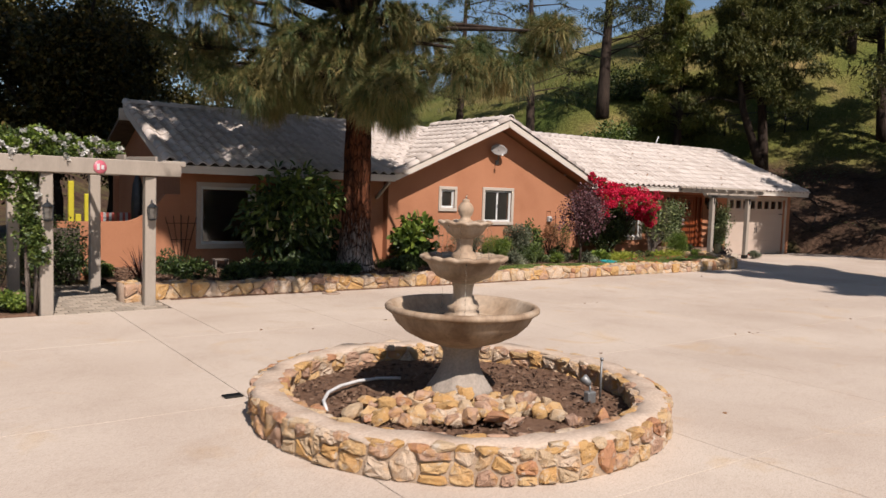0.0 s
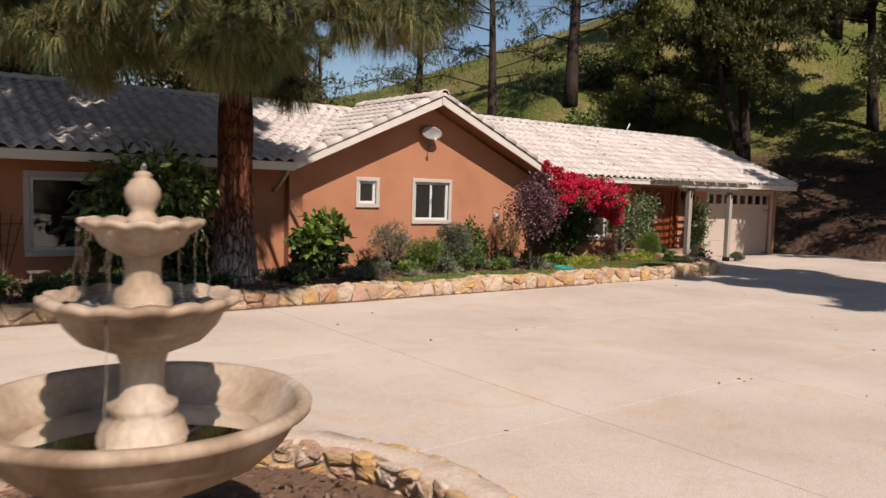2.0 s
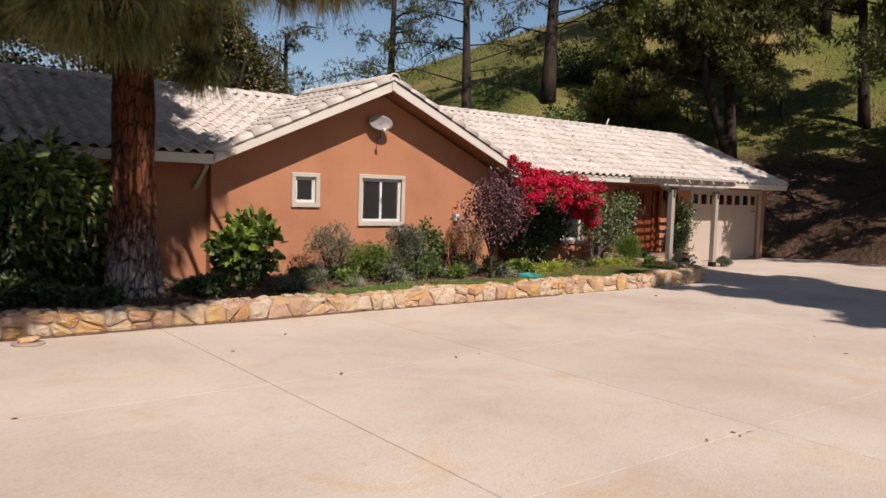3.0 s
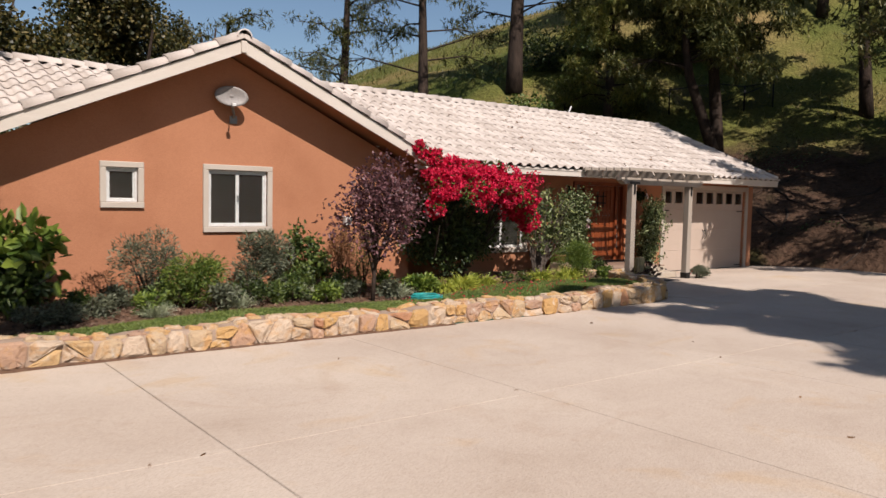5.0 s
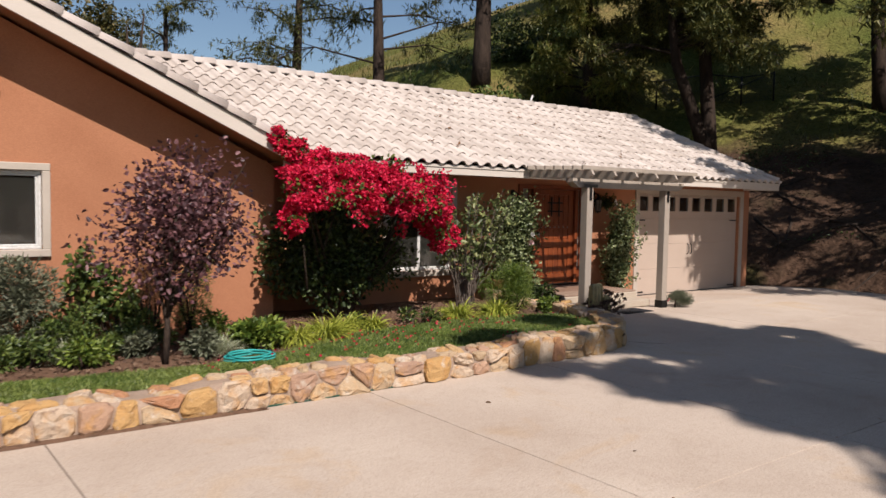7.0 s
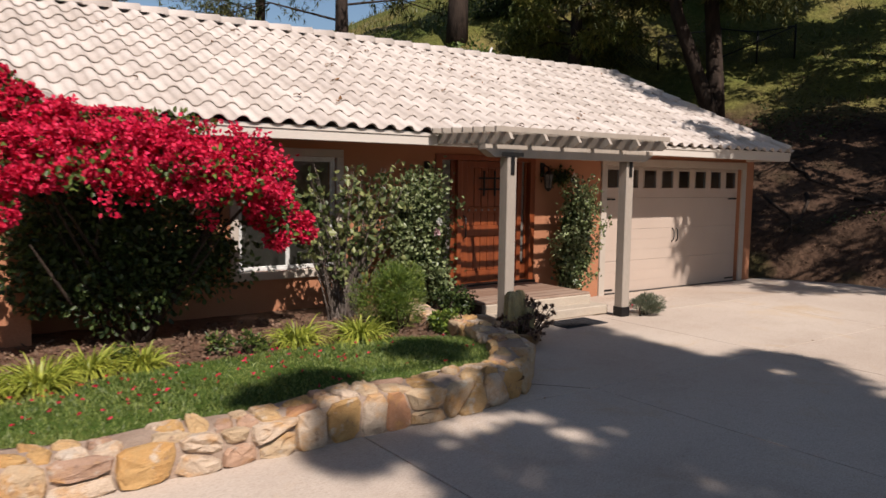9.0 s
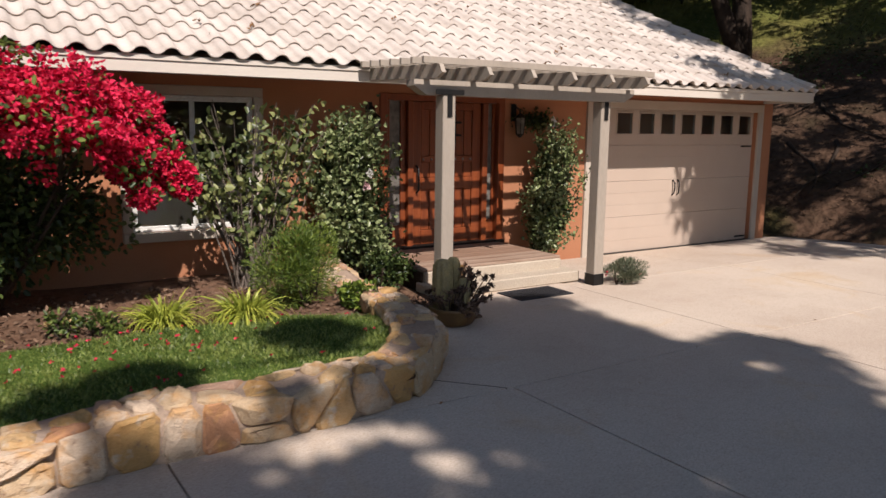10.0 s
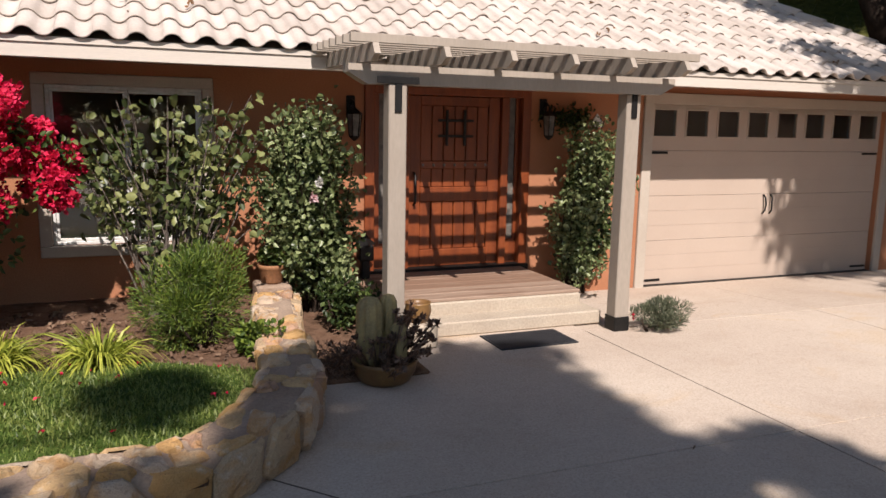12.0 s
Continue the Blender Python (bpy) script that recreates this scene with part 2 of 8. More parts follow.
leafmat("drygrass", (0.135, 0.145, 0.034), (0.25, 0.215, 0.07), (0.175, 0.185, 0.045), 0.3)
leafmat("succulent", (0.17, 0.11, 0.08), (0.32, 0.19, 0.13))
M["lawn"] = mat("lawn_base", (0.06, 0.108, 0.02), (0.10, 0.15, 0.032), None, 4, 80, 0.95, 0.5, 0.02, spec=0.05)
M["stain"] = mat("red_door_wood", (0.30, 0.075, 0.022), (0.19, 0.045, 0.015), (0.25, 0.06, 0.018), 5, 45, 0.4, 0.15, 0.003, stretch=(3, 3, 0.3))
M["iron"] = mat("black_iron", (0.02, 0.02, 0.02), (0.035, 0.032, 0.03), None, 8, 60, 0.5, 0.1, 0.002, metal=0.6)
M["garage"] = mat("garage_paint", (0.63, 0.505, 0.41), (0.585, 0.465, 0.375), None, 1.2, 60, 0.55, 0.04, 0.002, grain=0.08)
M["plank"] = mat("porch_plank", (0.36, 0.235, 0.165), (0.27, 0.165, 0.11), (0.42, 0.30, 0.22), 3, 40, 0.75, 0.3, 0.005, obrand=True, hue=0.10, wear=0.5, stretch=(0.3, 3, 3))
M["step"] = mat("step_concrete", (0.52, 0.43, 0.33), (0.58, 0.49, 0.38), None, 3, 50, 0.85, 0.2, 0.004)
M["mat"] = mat("rubber_mat", (0.022, 0.022, 0.026), (0.035, 0.035, 0.04), None, 10, 120, 0.8, 0.6, 0.005)
M["terracotta"] = mat("terracotta", (0.40, 0.19, 0.085), (0.33, 0.15, 0.07), None, 5, 50, 0.75, 0.2)
M["glazed"] = mat("brown_pot", (0.30, 0.17, 0.06), (0.20, 0.10, 0.04), None, 5, 40, 0.4, 0.1)
M["cactus"] = mat("cactus", (0.52, 0.40, 0.17), (0.33, 0.26, 0.13), None, 8, 60, 0.7, 0.4)
M["dish"] = mat("dish_grey", (0.24, 0.215, 0.195), (0.29, 0.265, 0.24), None, 4, 40, 0.5, 0.05)
M["grey"] = mat("grey_metal", (0.34, 0.34, 0.33), (0.26, 0.26, 0.25), None, 6, 50, 0.45, 0.1, metal=0.5)
M["white"] = mat("white_plastic", (0.78, 0.77, 0.74), (0.70, 0.69, 0.66), None, 5, 40, 0.45, 0.05)
M["hose"] = mat("teal_hose", (0.03, 0.36, 0.34), (0.05, 0.44, 0.40), None, 5, 40, 0.45, 0.05)
M["hosegreen"] = mat("dark_hose", (0.02, 0.09, 0.06), (0.03, 0.12, 0.08), None, 5, 40, 0.45, 0.05)
M["lantern"] = mat("lantern_metal", (0.075, 0.08, 0.085), (0.05, 0.055, 0.06), None, 10, 50, 0.45, 0.2, metal=0.5)
M["yellow"] = mat("yellow_paint", (0.66, 0.56, 0.03), (0.60, 0.50, 0.03), None, 4, 40, 0.6, 0.1)
M["redstripe"] = mat("red_fabric", (0.72, 0.12, 0.08), (0.78, 0.17, 0.12), None, 4, 40, 0.8, 0.1)
M["pinksign"] = mat("pink_enamel", (0.60, 0.12, 0.17), (0.66, 0.17, 0.21), None, 6, 40, 0.4, 0.05)
M["rockhill"] = mat("rocky_hill", (0.30, 0.19, 0.14), (0.16, 0.15, 0.06), (0.38, 0.25, 0.19), 0.35, 5, 0.95, 0.6, 0.3)
M["paver"] = mat("paver", (0.40, 0.33, 0.25), (0.47, 0.39, 0.30), None, 6, 50, 0.9, 0.3, obrand=True, hue=0.12)
M["glass"] = glass("window_glass", ior=1.62)
# grey diffuse veil over the panes, put in for the pale reflection they lack
sheen_tree = M["glass"].node_tree
_d, _x = sheen_tree.nodes.new("ShaderNodeBsdfDiffuse"), sheen_tree.nodes.new("ShaderNodeMixShader")
_d.inputs["Color"].default_value = (0.36, 0.35, 0.30, 1)
_x.inputs[0].default_value = 0.03
sheen_tree.links.new(sheen_tree.nodes["Principled BSDF"].outputs[0], _x.inputs[1])
sheen_tree.links.new(_d.outputs[0], _x.inputs[2])
sheen_tree.links.new(_x.outputs[0], sheen_tree.nodes["Material Output"].inputs["Surface"])
M["frost"] = mat("etched_glass", (0.24, 0.22, 0.19), (0.10, 0.09, 0.08), None, 14, 60, 0.3, 0.5, 0.01)
M["stain_dark"] = mat("packed_joint", (0.10, 0.075, 0.055), (0.16, 0.12, 0.09), None, 12, 80, 0.95, 0.3, 0.003)
M["interior"] = mat("interior_plaster", (0.35, 0.31, 0.26), (0.30, 0.27, 0.23), None, 3, 30, 0.9, 0.1)
M["water"] = glass("fountain_water", (0.9, 0.93, 0.9))


def ground_material():
    """Hill ground: green and straw grass, bare reddish dirt and leaf litter on the steep bank beside the garage."""
    m = bpy.data.materials.new("hill_ground")
    m.use_nodes = True
    nt = m.node_tree
    n, l = nt.nodes, nt.links
    b = n["Principled BSDF"]
    tc = n.new("ShaderNodeTexCoord")

    def noise_at(scale, detail=6):
        t = n.new("ShaderNodeTexNoise")
        t.inputs["Scale"].default_value, t.inputs["Detail"].default_value = scale, detail
        l.new(tc.outputs["Object"], t.inputs["Vector"])
        return t.outputs["Fac"]

    def ramp(fac, *stops):
        r = n.new("ShaderNodeValToRGB")
        while len(r.color_ramp.elements) < len(stops):
            r.color_ramp.elements.new(0.5)
        for e, (p, c) in zip(r.color_ramp.elements, stops):
            e.position, e.color = p, (*c, 1)
        l.new(fac, r.inputs["Fac"])
        return r.outputs[0]

    grass = ramp(noise_at(0.22), (0.3, (0.055, 0.075, 0.016)), (0.5, (0.105, 0.105, 0.028)), (0.72, (0.18, 0.13, 0.055)))
    dirt = ramp(noise_at(0.9), (0.3, (0.036, 0.022, 0.014)), (0.55, (0.072, 0.043, 0.028)), (0.75, (0.028, 0.022, 0.012)))
    at = n.new("ShaderNodeAttribute")
    at.attribute_name = "bare"
    add = n.new("ShaderNodeMath")
    add.operation = "MULTIPLY_ADD"
    l.new(noise_at(0.6), add.inputs[0])
    add.inputs[1].default_value = 0.9
    l.new(at.outputs["Fac"], add.inputs[2])
    edge = n.new("ShaderNodeMapRange")
    l.new(add.outputs[0], edge.inputs[0])
    edge.inputs[1].default_value, edge.inputs[2].default_value = 0.8, 1.1
    mx = n.new("ShaderNodeMix")
    mx.data_type = "RGBA"
    l.new(edge.outputs[0], mx.inputs[0])
    l.new(grass, mx.inputs[6])
    l.new(dirt, mx.inputs[7])
    ov = n.new("ShaderNodeMix")
    ov.data_type, ov.blend_type = "RGBA", "OVERLAY"
    ov.inputs[0].default_value = 0.7
    l.new(mx.outputs[2], ov.inputs[6])
    fine = noise_at(7.0, 8)
    l.new(fine, ov.inputs[7])
    l.new(ov.outputs[2], b.inputs["Base Color"])
    b.inputs["Roughness"].default_value = 0.95
    b.inputs["Specular IOR Level"].default_value = 0.1
    bp = n.new("ShaderNodeBump")
    bp.inputs["Strength"].default_value, bp.inputs["Distance"].default_value = 0.8, 0.15
    l.new(fine, bp.inputs["Height"])
    l.new(bp.outputs[0], b.inputs["Normal"])
    return m


M["ground"] = ground_material()

# ---------------------------------------------------------------- mesh helpers
rng = np.random.default_rng(7)


class Geo:
    """Vertices and faces in world metres, gathered before they become one mesh."""

    def __init__(self):
        self.v, self.f, self.smooth = [], [], False

    def add(self, verts, faces):
        k = len(self.v)
        self.v += [tuple(p) for p in verts]
        self.f += [tuple(i + k for i in q) for q in faces]
        return self

    def box(self, a, b, bevel=0.0, m=None):
        lo, hi = [min(p, q) for p, q in zip(a, b)], [max(p, q) for p, q in zip(a, b)]
        c, h = [(p + q) / 2 for p, q in zip(lo, hi)], [(q - p) / 2 for p, q in zip(lo, hi)]
        if bevel <= 0:
            vs = [(c[0] + sx * h[0], c[1] + sy * h[1], c[2] + sz * h[2]) for sx in (-1, 1) for sy in (-1, 1) for sz in (-1, 1)]
            fs = [(0, 1, 3, 2), (4, 6, 7, 5), (0, 4, 5, 1), (2, 3, 7, 6), (0, 2, 6, 4), (1, 5, 7, 3)]
        else:
            vs, fs = bevel_box(h, min(bevel, 0.45 * min(h) * 2))
            vs = [(x + c[0], y + c[1], z + c[2]) for x, y, z in vs]
        if m is not None:
            vs = [tuple(m @ Vector(p)) for p in vs]
        return self.add(vs, fs)

    def bar(self, p, q, w, d, bevel=0.004, up=(0, 0, 1)):
        """A board from p to q, w wide across, d deep along up."""
        p, q = Vector(p), Vector(q)
        x = (q - p).normalized()
        u = Vector(up)
        y = u.cross(x).normalized()
        z = x.cross(y)
        m = Matrix((x, y, z)).transposed().to_4x4()
        m.translation = (p + q) / 2
        n = (q - p).length / 2
        return self.box((-n, -w / 2, -d / 2), (n, w / 2, d / 2), bevel, m)

    def lathe(self, prof, n=32, centre=(0, 0, 0), wave=None, cap=True):
        """Revolve (radius, height) pairs; wave(angle, i) may scale the radius and lift."""
        cx, cy, cz = centre
        vs, fs = [], []
        for i, (r, z) in enumerate(prof):
            for k in range(n):
                a = 2 * math.pi * k / n
                dr, dz = wave(a, i) if wave else (1.0, 0.0)
                vs.append((cx + r * dr * math.cos(a), cy + r * dr * math.sin(a), cz + z + dz))
        for i in range(len(prof) - 1):
            for k in range(n):
                j = (k + 1) % n
                fs.append((i * n + k, i * n + j, (i + 1) * n + j, (i + 1) * n + k))
        if cap:
            fs.append(tuple(range(n - 1, -1, -1)))
            fs.append(tuple((len(prof) - 1) * n + k for k in range(n)))
        self.smooth = True
        return self.add(vs, fs)

    def tube(self, pts, radii, n=8, cap=True):
        pts = [Vector(p) for p in pts]
        vs, fs = [], []
        side = None
        for i, p in enumerate(pts):
            d = (pts[min(i + 1, len(pts) - 1)] - pts[max(i - 1, 0)]).normalized()
            if side is None:
                side = d.orthogonal().normalized()
            side = (side - d * side.dot(d)).normalized()
            up = d.cross(side)
            r = radii[i] if hasattr(radii, "__len__") else radii
            for k in range(n):
                a = 2 * math.pi * k / n
                vs.append(tuple(p + (side * math.cos(a) + up * math.sin(a)) * r))
        for i in range(len(pts) - 1):
            for k in range(n):
                j = (k + 1) % n
                fs.append((i * n + k, i * n + j, (i + 1) * n + j, (i + 1) * n + k))
        if cap:
            fs.append(tuple(range(n - 1, -1, -1)))
            fs.append(tuple((len(pts) - 1) * n + k for k in range(n)))
        self.smooth = True
        return self.add(vs, fs)

    def prism(self, poly, axis, a, b):
        """Extrude a polygon, given in the two other axes, along axis from a to b."""
        n = len(poly)

        def at(p, t):
            return {"x": (t, p[0], p[1]), "y": (p[0], t, p[1]), "z": (p[0], p[1], t)}[axis]
        vs = [at(p, a) for p in poly] + [at(p, b) for p in poly]
        fs = [tuple(range(n)), tuple(range(2 * n - 1, n - 1, -1))]
        fs += [(i, n + i, n + (i + 1) % n, (i + 1) % n) for i in range(n)]
        return self.add(vs, fs)


_BEV = {}


def bevel_box(h, b):
    vs = []
    for sx in (-1, 1):
        for sy in (-1, 1):
            for sz in (-1, 1):
                s = (sx, sy, sz)
                for a in range(3):
                    vs.append(tuple(s[k] * (h[k] if k == a else h[k] - b) for k in range(3)))
    if not _BEV:
        unit, _BEV["f"] = [], []
        for sx in (-1, 1):
            for sy in (-1, 1):
                for sz in (-1, 1):
                    for a in range(3):
                        unit.append(Vector([(sx, sy, sz)[k] * (1.0 if k == a else 0.7) for k in range(3)]))

        def idx(s, a):
            return (((s[0] + 1) // 2) * 4 + ((s[1] + 1) // 2) * 2 + (s[2] + 1) // 2) * 3 + a
        raw = []
        for a in range(3):
            o = [k for k in range(3) if k != a]
            for sg in (-1, 1):
                q = []
                for p, r in ((-1, -1), (1, -1), (1, 1), (-1, 1)):
                    s = [0, 0, 0]
                    s[a], s[o[0]], s[o[1]] = sg, p, r
                    q.append(idx(s, a))
                raw.append(q)
            for p in (-1, 1):
                for r in (-1, 1):
                    s, t = [0, 0, 0], [0, 0, 0]
                    s[o[0]] = t[o[0]] = p
                    s[o[1]] = t[o[1]] = r
                    s[a], t[a] = -1, 1
                    raw.append([idx(s, o[0]), idx(t, o[0]), idx(t, o[1]), idx(s, o[1])])
        for sx in (-1, 1):
            for sy in (-1, 1):
                for sz in (-1, 1):
                    raw.append([idx((sx, sy, sz), a) for a in range(3)])
        for q in raw:
            nrm = (unit[q[1]] - unit[q[0]]).cross(unit[q[2]] - unit[q[0]])
            mid = sum((unit[i] for i in q), Vector()) / len(q)
            _BEV["f"].append(tuple(q) if nrm.dot(mid) > 0 else tuple(reversed(q)))
    return vs, _BEV["f"]


def base_of(ob):
    p = Vector((0, 0, 0))
    while ob is not None:
        p += ob.location
        ob = ob.parent
    return p


def thing(name, loc, label, category, group="", kind=""):
    ob = new(name)
    ob.location = loc
    ob.empty_display_size = 0.2
    return tagged(ob, label, category, group, kind)


def mesh_of(name, verts, faces, material, smooth=False):
    me = bpy.data.meshes.new(name)
    me.from_pydata(verts, [], faces)
    me.materials.append(material)
    if smooth:
        me.polygons.foreach_set("use_smooth", [True] * len(me.polygons))
    me.update()
    return me


def part(name, geo, material, parent=None, label="", kind="", smooth=None):
    """Link gathered geometry as one mesh object under a thing or a part."""
    o = base_of(parent)
    v = [(x - o.x, y - o.y, z - o.z) for x, y, z in geo.v]
    ob = new(name, mesh_of(name, v, geo.f, material, geo.smooth if smooth is None else smooth))
    ob.parent = parent
    return tagged(ob, label, kind=kind)


def single(name, geo, material, loc, label, category, group="", kind="", smooth=None):
    """A thing of one mesh, with its origin at loc."""
    v = [(x - loc[0], y - loc[1], z - loc[2]) for x, y, z in geo.v]
    ob = new(name, mesh_of(name, v, geo.f, material, geo.smooth if smooth is None else smooth))
    ob.location = loc
    return tagged(ob, label, category, group, kind)


def fast_mesh(name, v, q, material, smooth=False):
    """A mesh from number arrays: vertices n x 3, faces m x 3 or 4."""
    me = bpy.data.meshes.new(name)
    k = q.shape[1]
    me.vertices.add(len(v))
    me.vertices.foreach_set("co", np.ascontiguousarray(v, np.float32).ravel())
    me.loops.add(q.size)
    me.loops.foreach_set("vertex_index", np.ascontiguousarray(q, np.int32).ravel())
    me.polygons.add(len(q))
    me.polygons.foreach_set("loop_start", np.arange(0, q.size, k, dtype=np.int32))
    me.polygons.foreach_set("loop_total", np.full(len(q), k, np.int32))
    if smooth:
        me.polygons.foreach_set("use_smooth", np.ones(len(q), bool))
    me.materials.append(material)
    me.update(calc_edges=True)
    return me


def fast_part(name, v, q, material, parent, label="", kind="", smooth=False):
    o = np.array(base_of(parent))
    ob = new(name, fast_mesh(name, v - o, q, material, smooth))
    ob.parent = parent
    return tagged(ob, label, kind=kind)


def unit(a):
    return a / np.maximum(np.linalg.norm(a, axis=-1, keepdims=True), 1e-9)


def leaves(centres, out, length, width, droop=0.2, rnd=0.8, fold=0.25):
    """Pointed leaves, one folded pair of quads each, growing from centres roughly along out. Returns vertices and quads."""
    n = len(centres)
    d = unit(out + rnd * rng.normal(size=(n, 3)) + np.array([0, 0, -droop]))
    s = unit(np.cross(d, rng.normal(size=(n, 3))))
    u = np.cross(s, d)
    ln = (length * rng.uniform(0.65, 1.25, n))[:, None]
    w = (width * rng.uniform(0.7, 1.2, n))[:, None]
    a = centres
    tip = a + d * ln - u * ln * 0.12
    l = a + d * ln * 0.45 + s * w * 0.5 + u * w * fold
    r = a + d * ln * 0.45 - s * w * 0.5 + u * w * fold
    if n > 12000:
        v = np.stack([a, l, tip, r], 1).reshape(-1, 3)
        return v, np.arange(4 * n).reshape(n, 4)
    # rounded blades, folded along the midrib
    b0 = a + d * ln * 0.24
    b1 = a + d * ln * 0.66 - u * ln * 0.05
    v = np.stack([a, b0 + s * w * 0.44 + u * w * fold, b1 + s * w * 0.42 + u * w * fold, tip, b1 - s * w * 0.42 + u * w * fold, b0 - s * w * 0.44 + u * w * fold], 1).reshape(-1, 3)
    i = 6 * np.arange(n)[:, None]
    return v, np.concatenate([i + [0, 1, 2, 3], i + [0, 3, 4, 5]], 0)


def blades(base, direction, length, width, droop, seg=3):
    """Arching strap leaves or needles from base points. Returns vertices and quads."""
    n = len(base)
    d = unit(direction)
    s = unit(np.cross(d, np.array([0, 0, 1.0]) + 0.3 * rng.normal(size=(n, 3))))
    ln = np.broadcast_to(length, n)[:, None]
    w = np.broadcast_to(width, n)[:, None]
    dr = np.broadcast_to(droop, n)[:, None]
    rows = []
    for i in range(seg + 1):
        t = i / seg
        p = base + d * ln * t + np.array([0, 0, -1.0]) * dr * ln * t * t
        ww = w * (1 - t ** 1.5) * 0.5 + 0.0006
        rows += [p - s * ww, p + s * ww]
    v = np.stack(rows, 1).reshape(-1, 3)
    k = 2 * (seg + 1)
    q = np.concatenate([np.arange(n)[:, None] * k + np.array([2 * i, 2 * i + 1, 2 * i + 3, 2 * i + 2]) for i in range(seg)])
    return v, q


def join(*pairs):
    vs, qs, k = [], [], 0
    for v, q in pairs:
        vs.append(v)
        qs.append(q + k)
        k += len(v)
    return np.concatenate(vs), np.concatenate(qs)


def on_blob(n, c, r, fill=0.35, bumps=9, seed=0):
    """Points in the outer part of a lumpy ellipsoid made of several smaller lobes, and the way out from its middle."""
    g = np.random.default_rng(seed)
    lobes = unit(g.normal(size=(bumps, 3))) * g.uniform(0.35, 0.72, (bumps, 1))
    size = g.uniform(0.28, 0.55, bumps)
    k = g.integers(0, bumps, n)
    dirs = unit(g.normal(size=(n, 3)))
    p = lobes[k] + dirs * size[k, None] * (1 - fill * g.random((n, 1)) ** 2)
    o = unit(p * 0.6 + dirs)
    return np.array(c) + p * np.array(r), o


# ---------------------------------------------------------------- ground and driveway


def lift(x, y):
    """Height of the natural ground: level round the house, a steep bank beside the garage, a hill behind it."""
    q = 0.9 * (x - 30.1) + 5.6 * np.tanh(np.maximum(y - 17.0, 0) / 14)
    q = np.where(q > 0, 125 * (1 - np.exp(-np.maximum(q, 0) / 125)), 0)
    z = 0.46 * q + 0.55 * (1 - np.exp(-q * 1.2))
    z = z + 0.30 * np.logaddexp(0, (q - 10) / 2) * 2
    back, side = np.clip((y - 22.8) / 8, 0, 1), np.clip((x - 24) / 8, 0, 1)
    z = z + 4.0 * back * back * (3 - 2 * back) * side * side * (3 - 2 * side)
    crest = 15.0 - 0.25 * np.clip(y - 45, -15, 15)
    z = z - 1.5 * np.logaddexp(0, (z - crest) / 1.5)
    far = np.maximum(0, 1 - ((x + 6) / 27) ** 2 - ((y - 92) / 42) ** 2)
    z = z + 11 * far
    bumps = 0.10 * np.sin(x * 1.7 + 0.6 * y) * np.sin(y * 1.3 - 0.4 * x) + 0.05 * np.sin(3.9 * x - 2.2 * y)
    dip = np.clip((x - 21) / 2.5, 0, 1) * np.clip((30.4 - x) / 0.8, 0, 1) * np.clip((y - 14.8) / 0.6, 0, 1)
    return z + bumps * np.clip(z, 0, 1) - 0.06 - 0.14 * dip * (z < 0.5)


def build_ground():
    xs = np.unique(np.round(np.concatenate([np.arange(-260, -20, 20), np.arange(-20, 28, 4), np.arange(28, 48, 0.5), np.arange(48, 90, 2.5), np.arange(90, 420, 22)]), 2))
    ys = np.unique(np.round(np.concatenate([np.arange(-260, -20, 20), np.arange(-20, 8, 4), np.arange(8, 36, 0.6), np.arange(36, 140, 3), np.arange(140, 460, 22)]), 2))
    gx, gy = np.meshgrid(xs, ys)
    z = lift(gx, gy)
    v = np.stack([gx, gy, z], -1).reshape(-1, 3)
    nx, ny = len(xs), len(ys)
    i = (np.arange(ny - 1)[:, None] * nx + np.arange(nx - 1)[None]).ravel()
    me = fast_mesh("ground", v, np.stack([i, i + 1, i + nx + 1, i + nx], 1), M["ground"], True)
    q = 0.9 * (gx - 30.1) + 5.6 * np.tanh(np.maximum(gy - 17.0, 0) / 14)
    bare = np.clip(1.15 - np.abs(q - 3.0) / 6.5, 0, 1) * np.clip((27 - gy) / 5, 0, 1)
    bare = np.maximum(bare, 0.62 * (q <= 0))
    bare = np.maximum(bare, 0.42 * ((gy > 55) & (gx < 30)))
    at = me.attributes.new("bare", "FLOAT", "POINT")
    at.data.foreach_set("value", bare.ravel().astype(np.float32))
    ob = new("ground", me)
    tagged(ob, "sloping hillside of green and straw grass with bare dirt bank", "ground", kind="structure")


build_ground()

_slabs = {}


def slab(x0, x1, y0, y1, parent, name="slab", material=None, top=0.0, thick=0.055, gap=0.003, bevel=0.002):
    key = (round(x1 - x0, 3), round(y1 - y0, 3), thick, name)
    if key not in _slabs:
        g = Geo().box((-(x1 - x0) / 2 + gap, -(y1 - y0) / 2 + gap, -thick), ((x1 - x0) / 2 - gap, (y1 - y0) / 2 - gap, 0), bevel)
        _slabs[key] = mesh_of(name, g.v, g.f, material or M["concrete"])
    ob = new(name, _slabs[key])
    ob.location = Vector(((x0 + x1) / 2, (y0 + y1) / 2, top)) - base_of(parent)
    ob.parent = parent
    return ob


APRON_FALL = 0.10


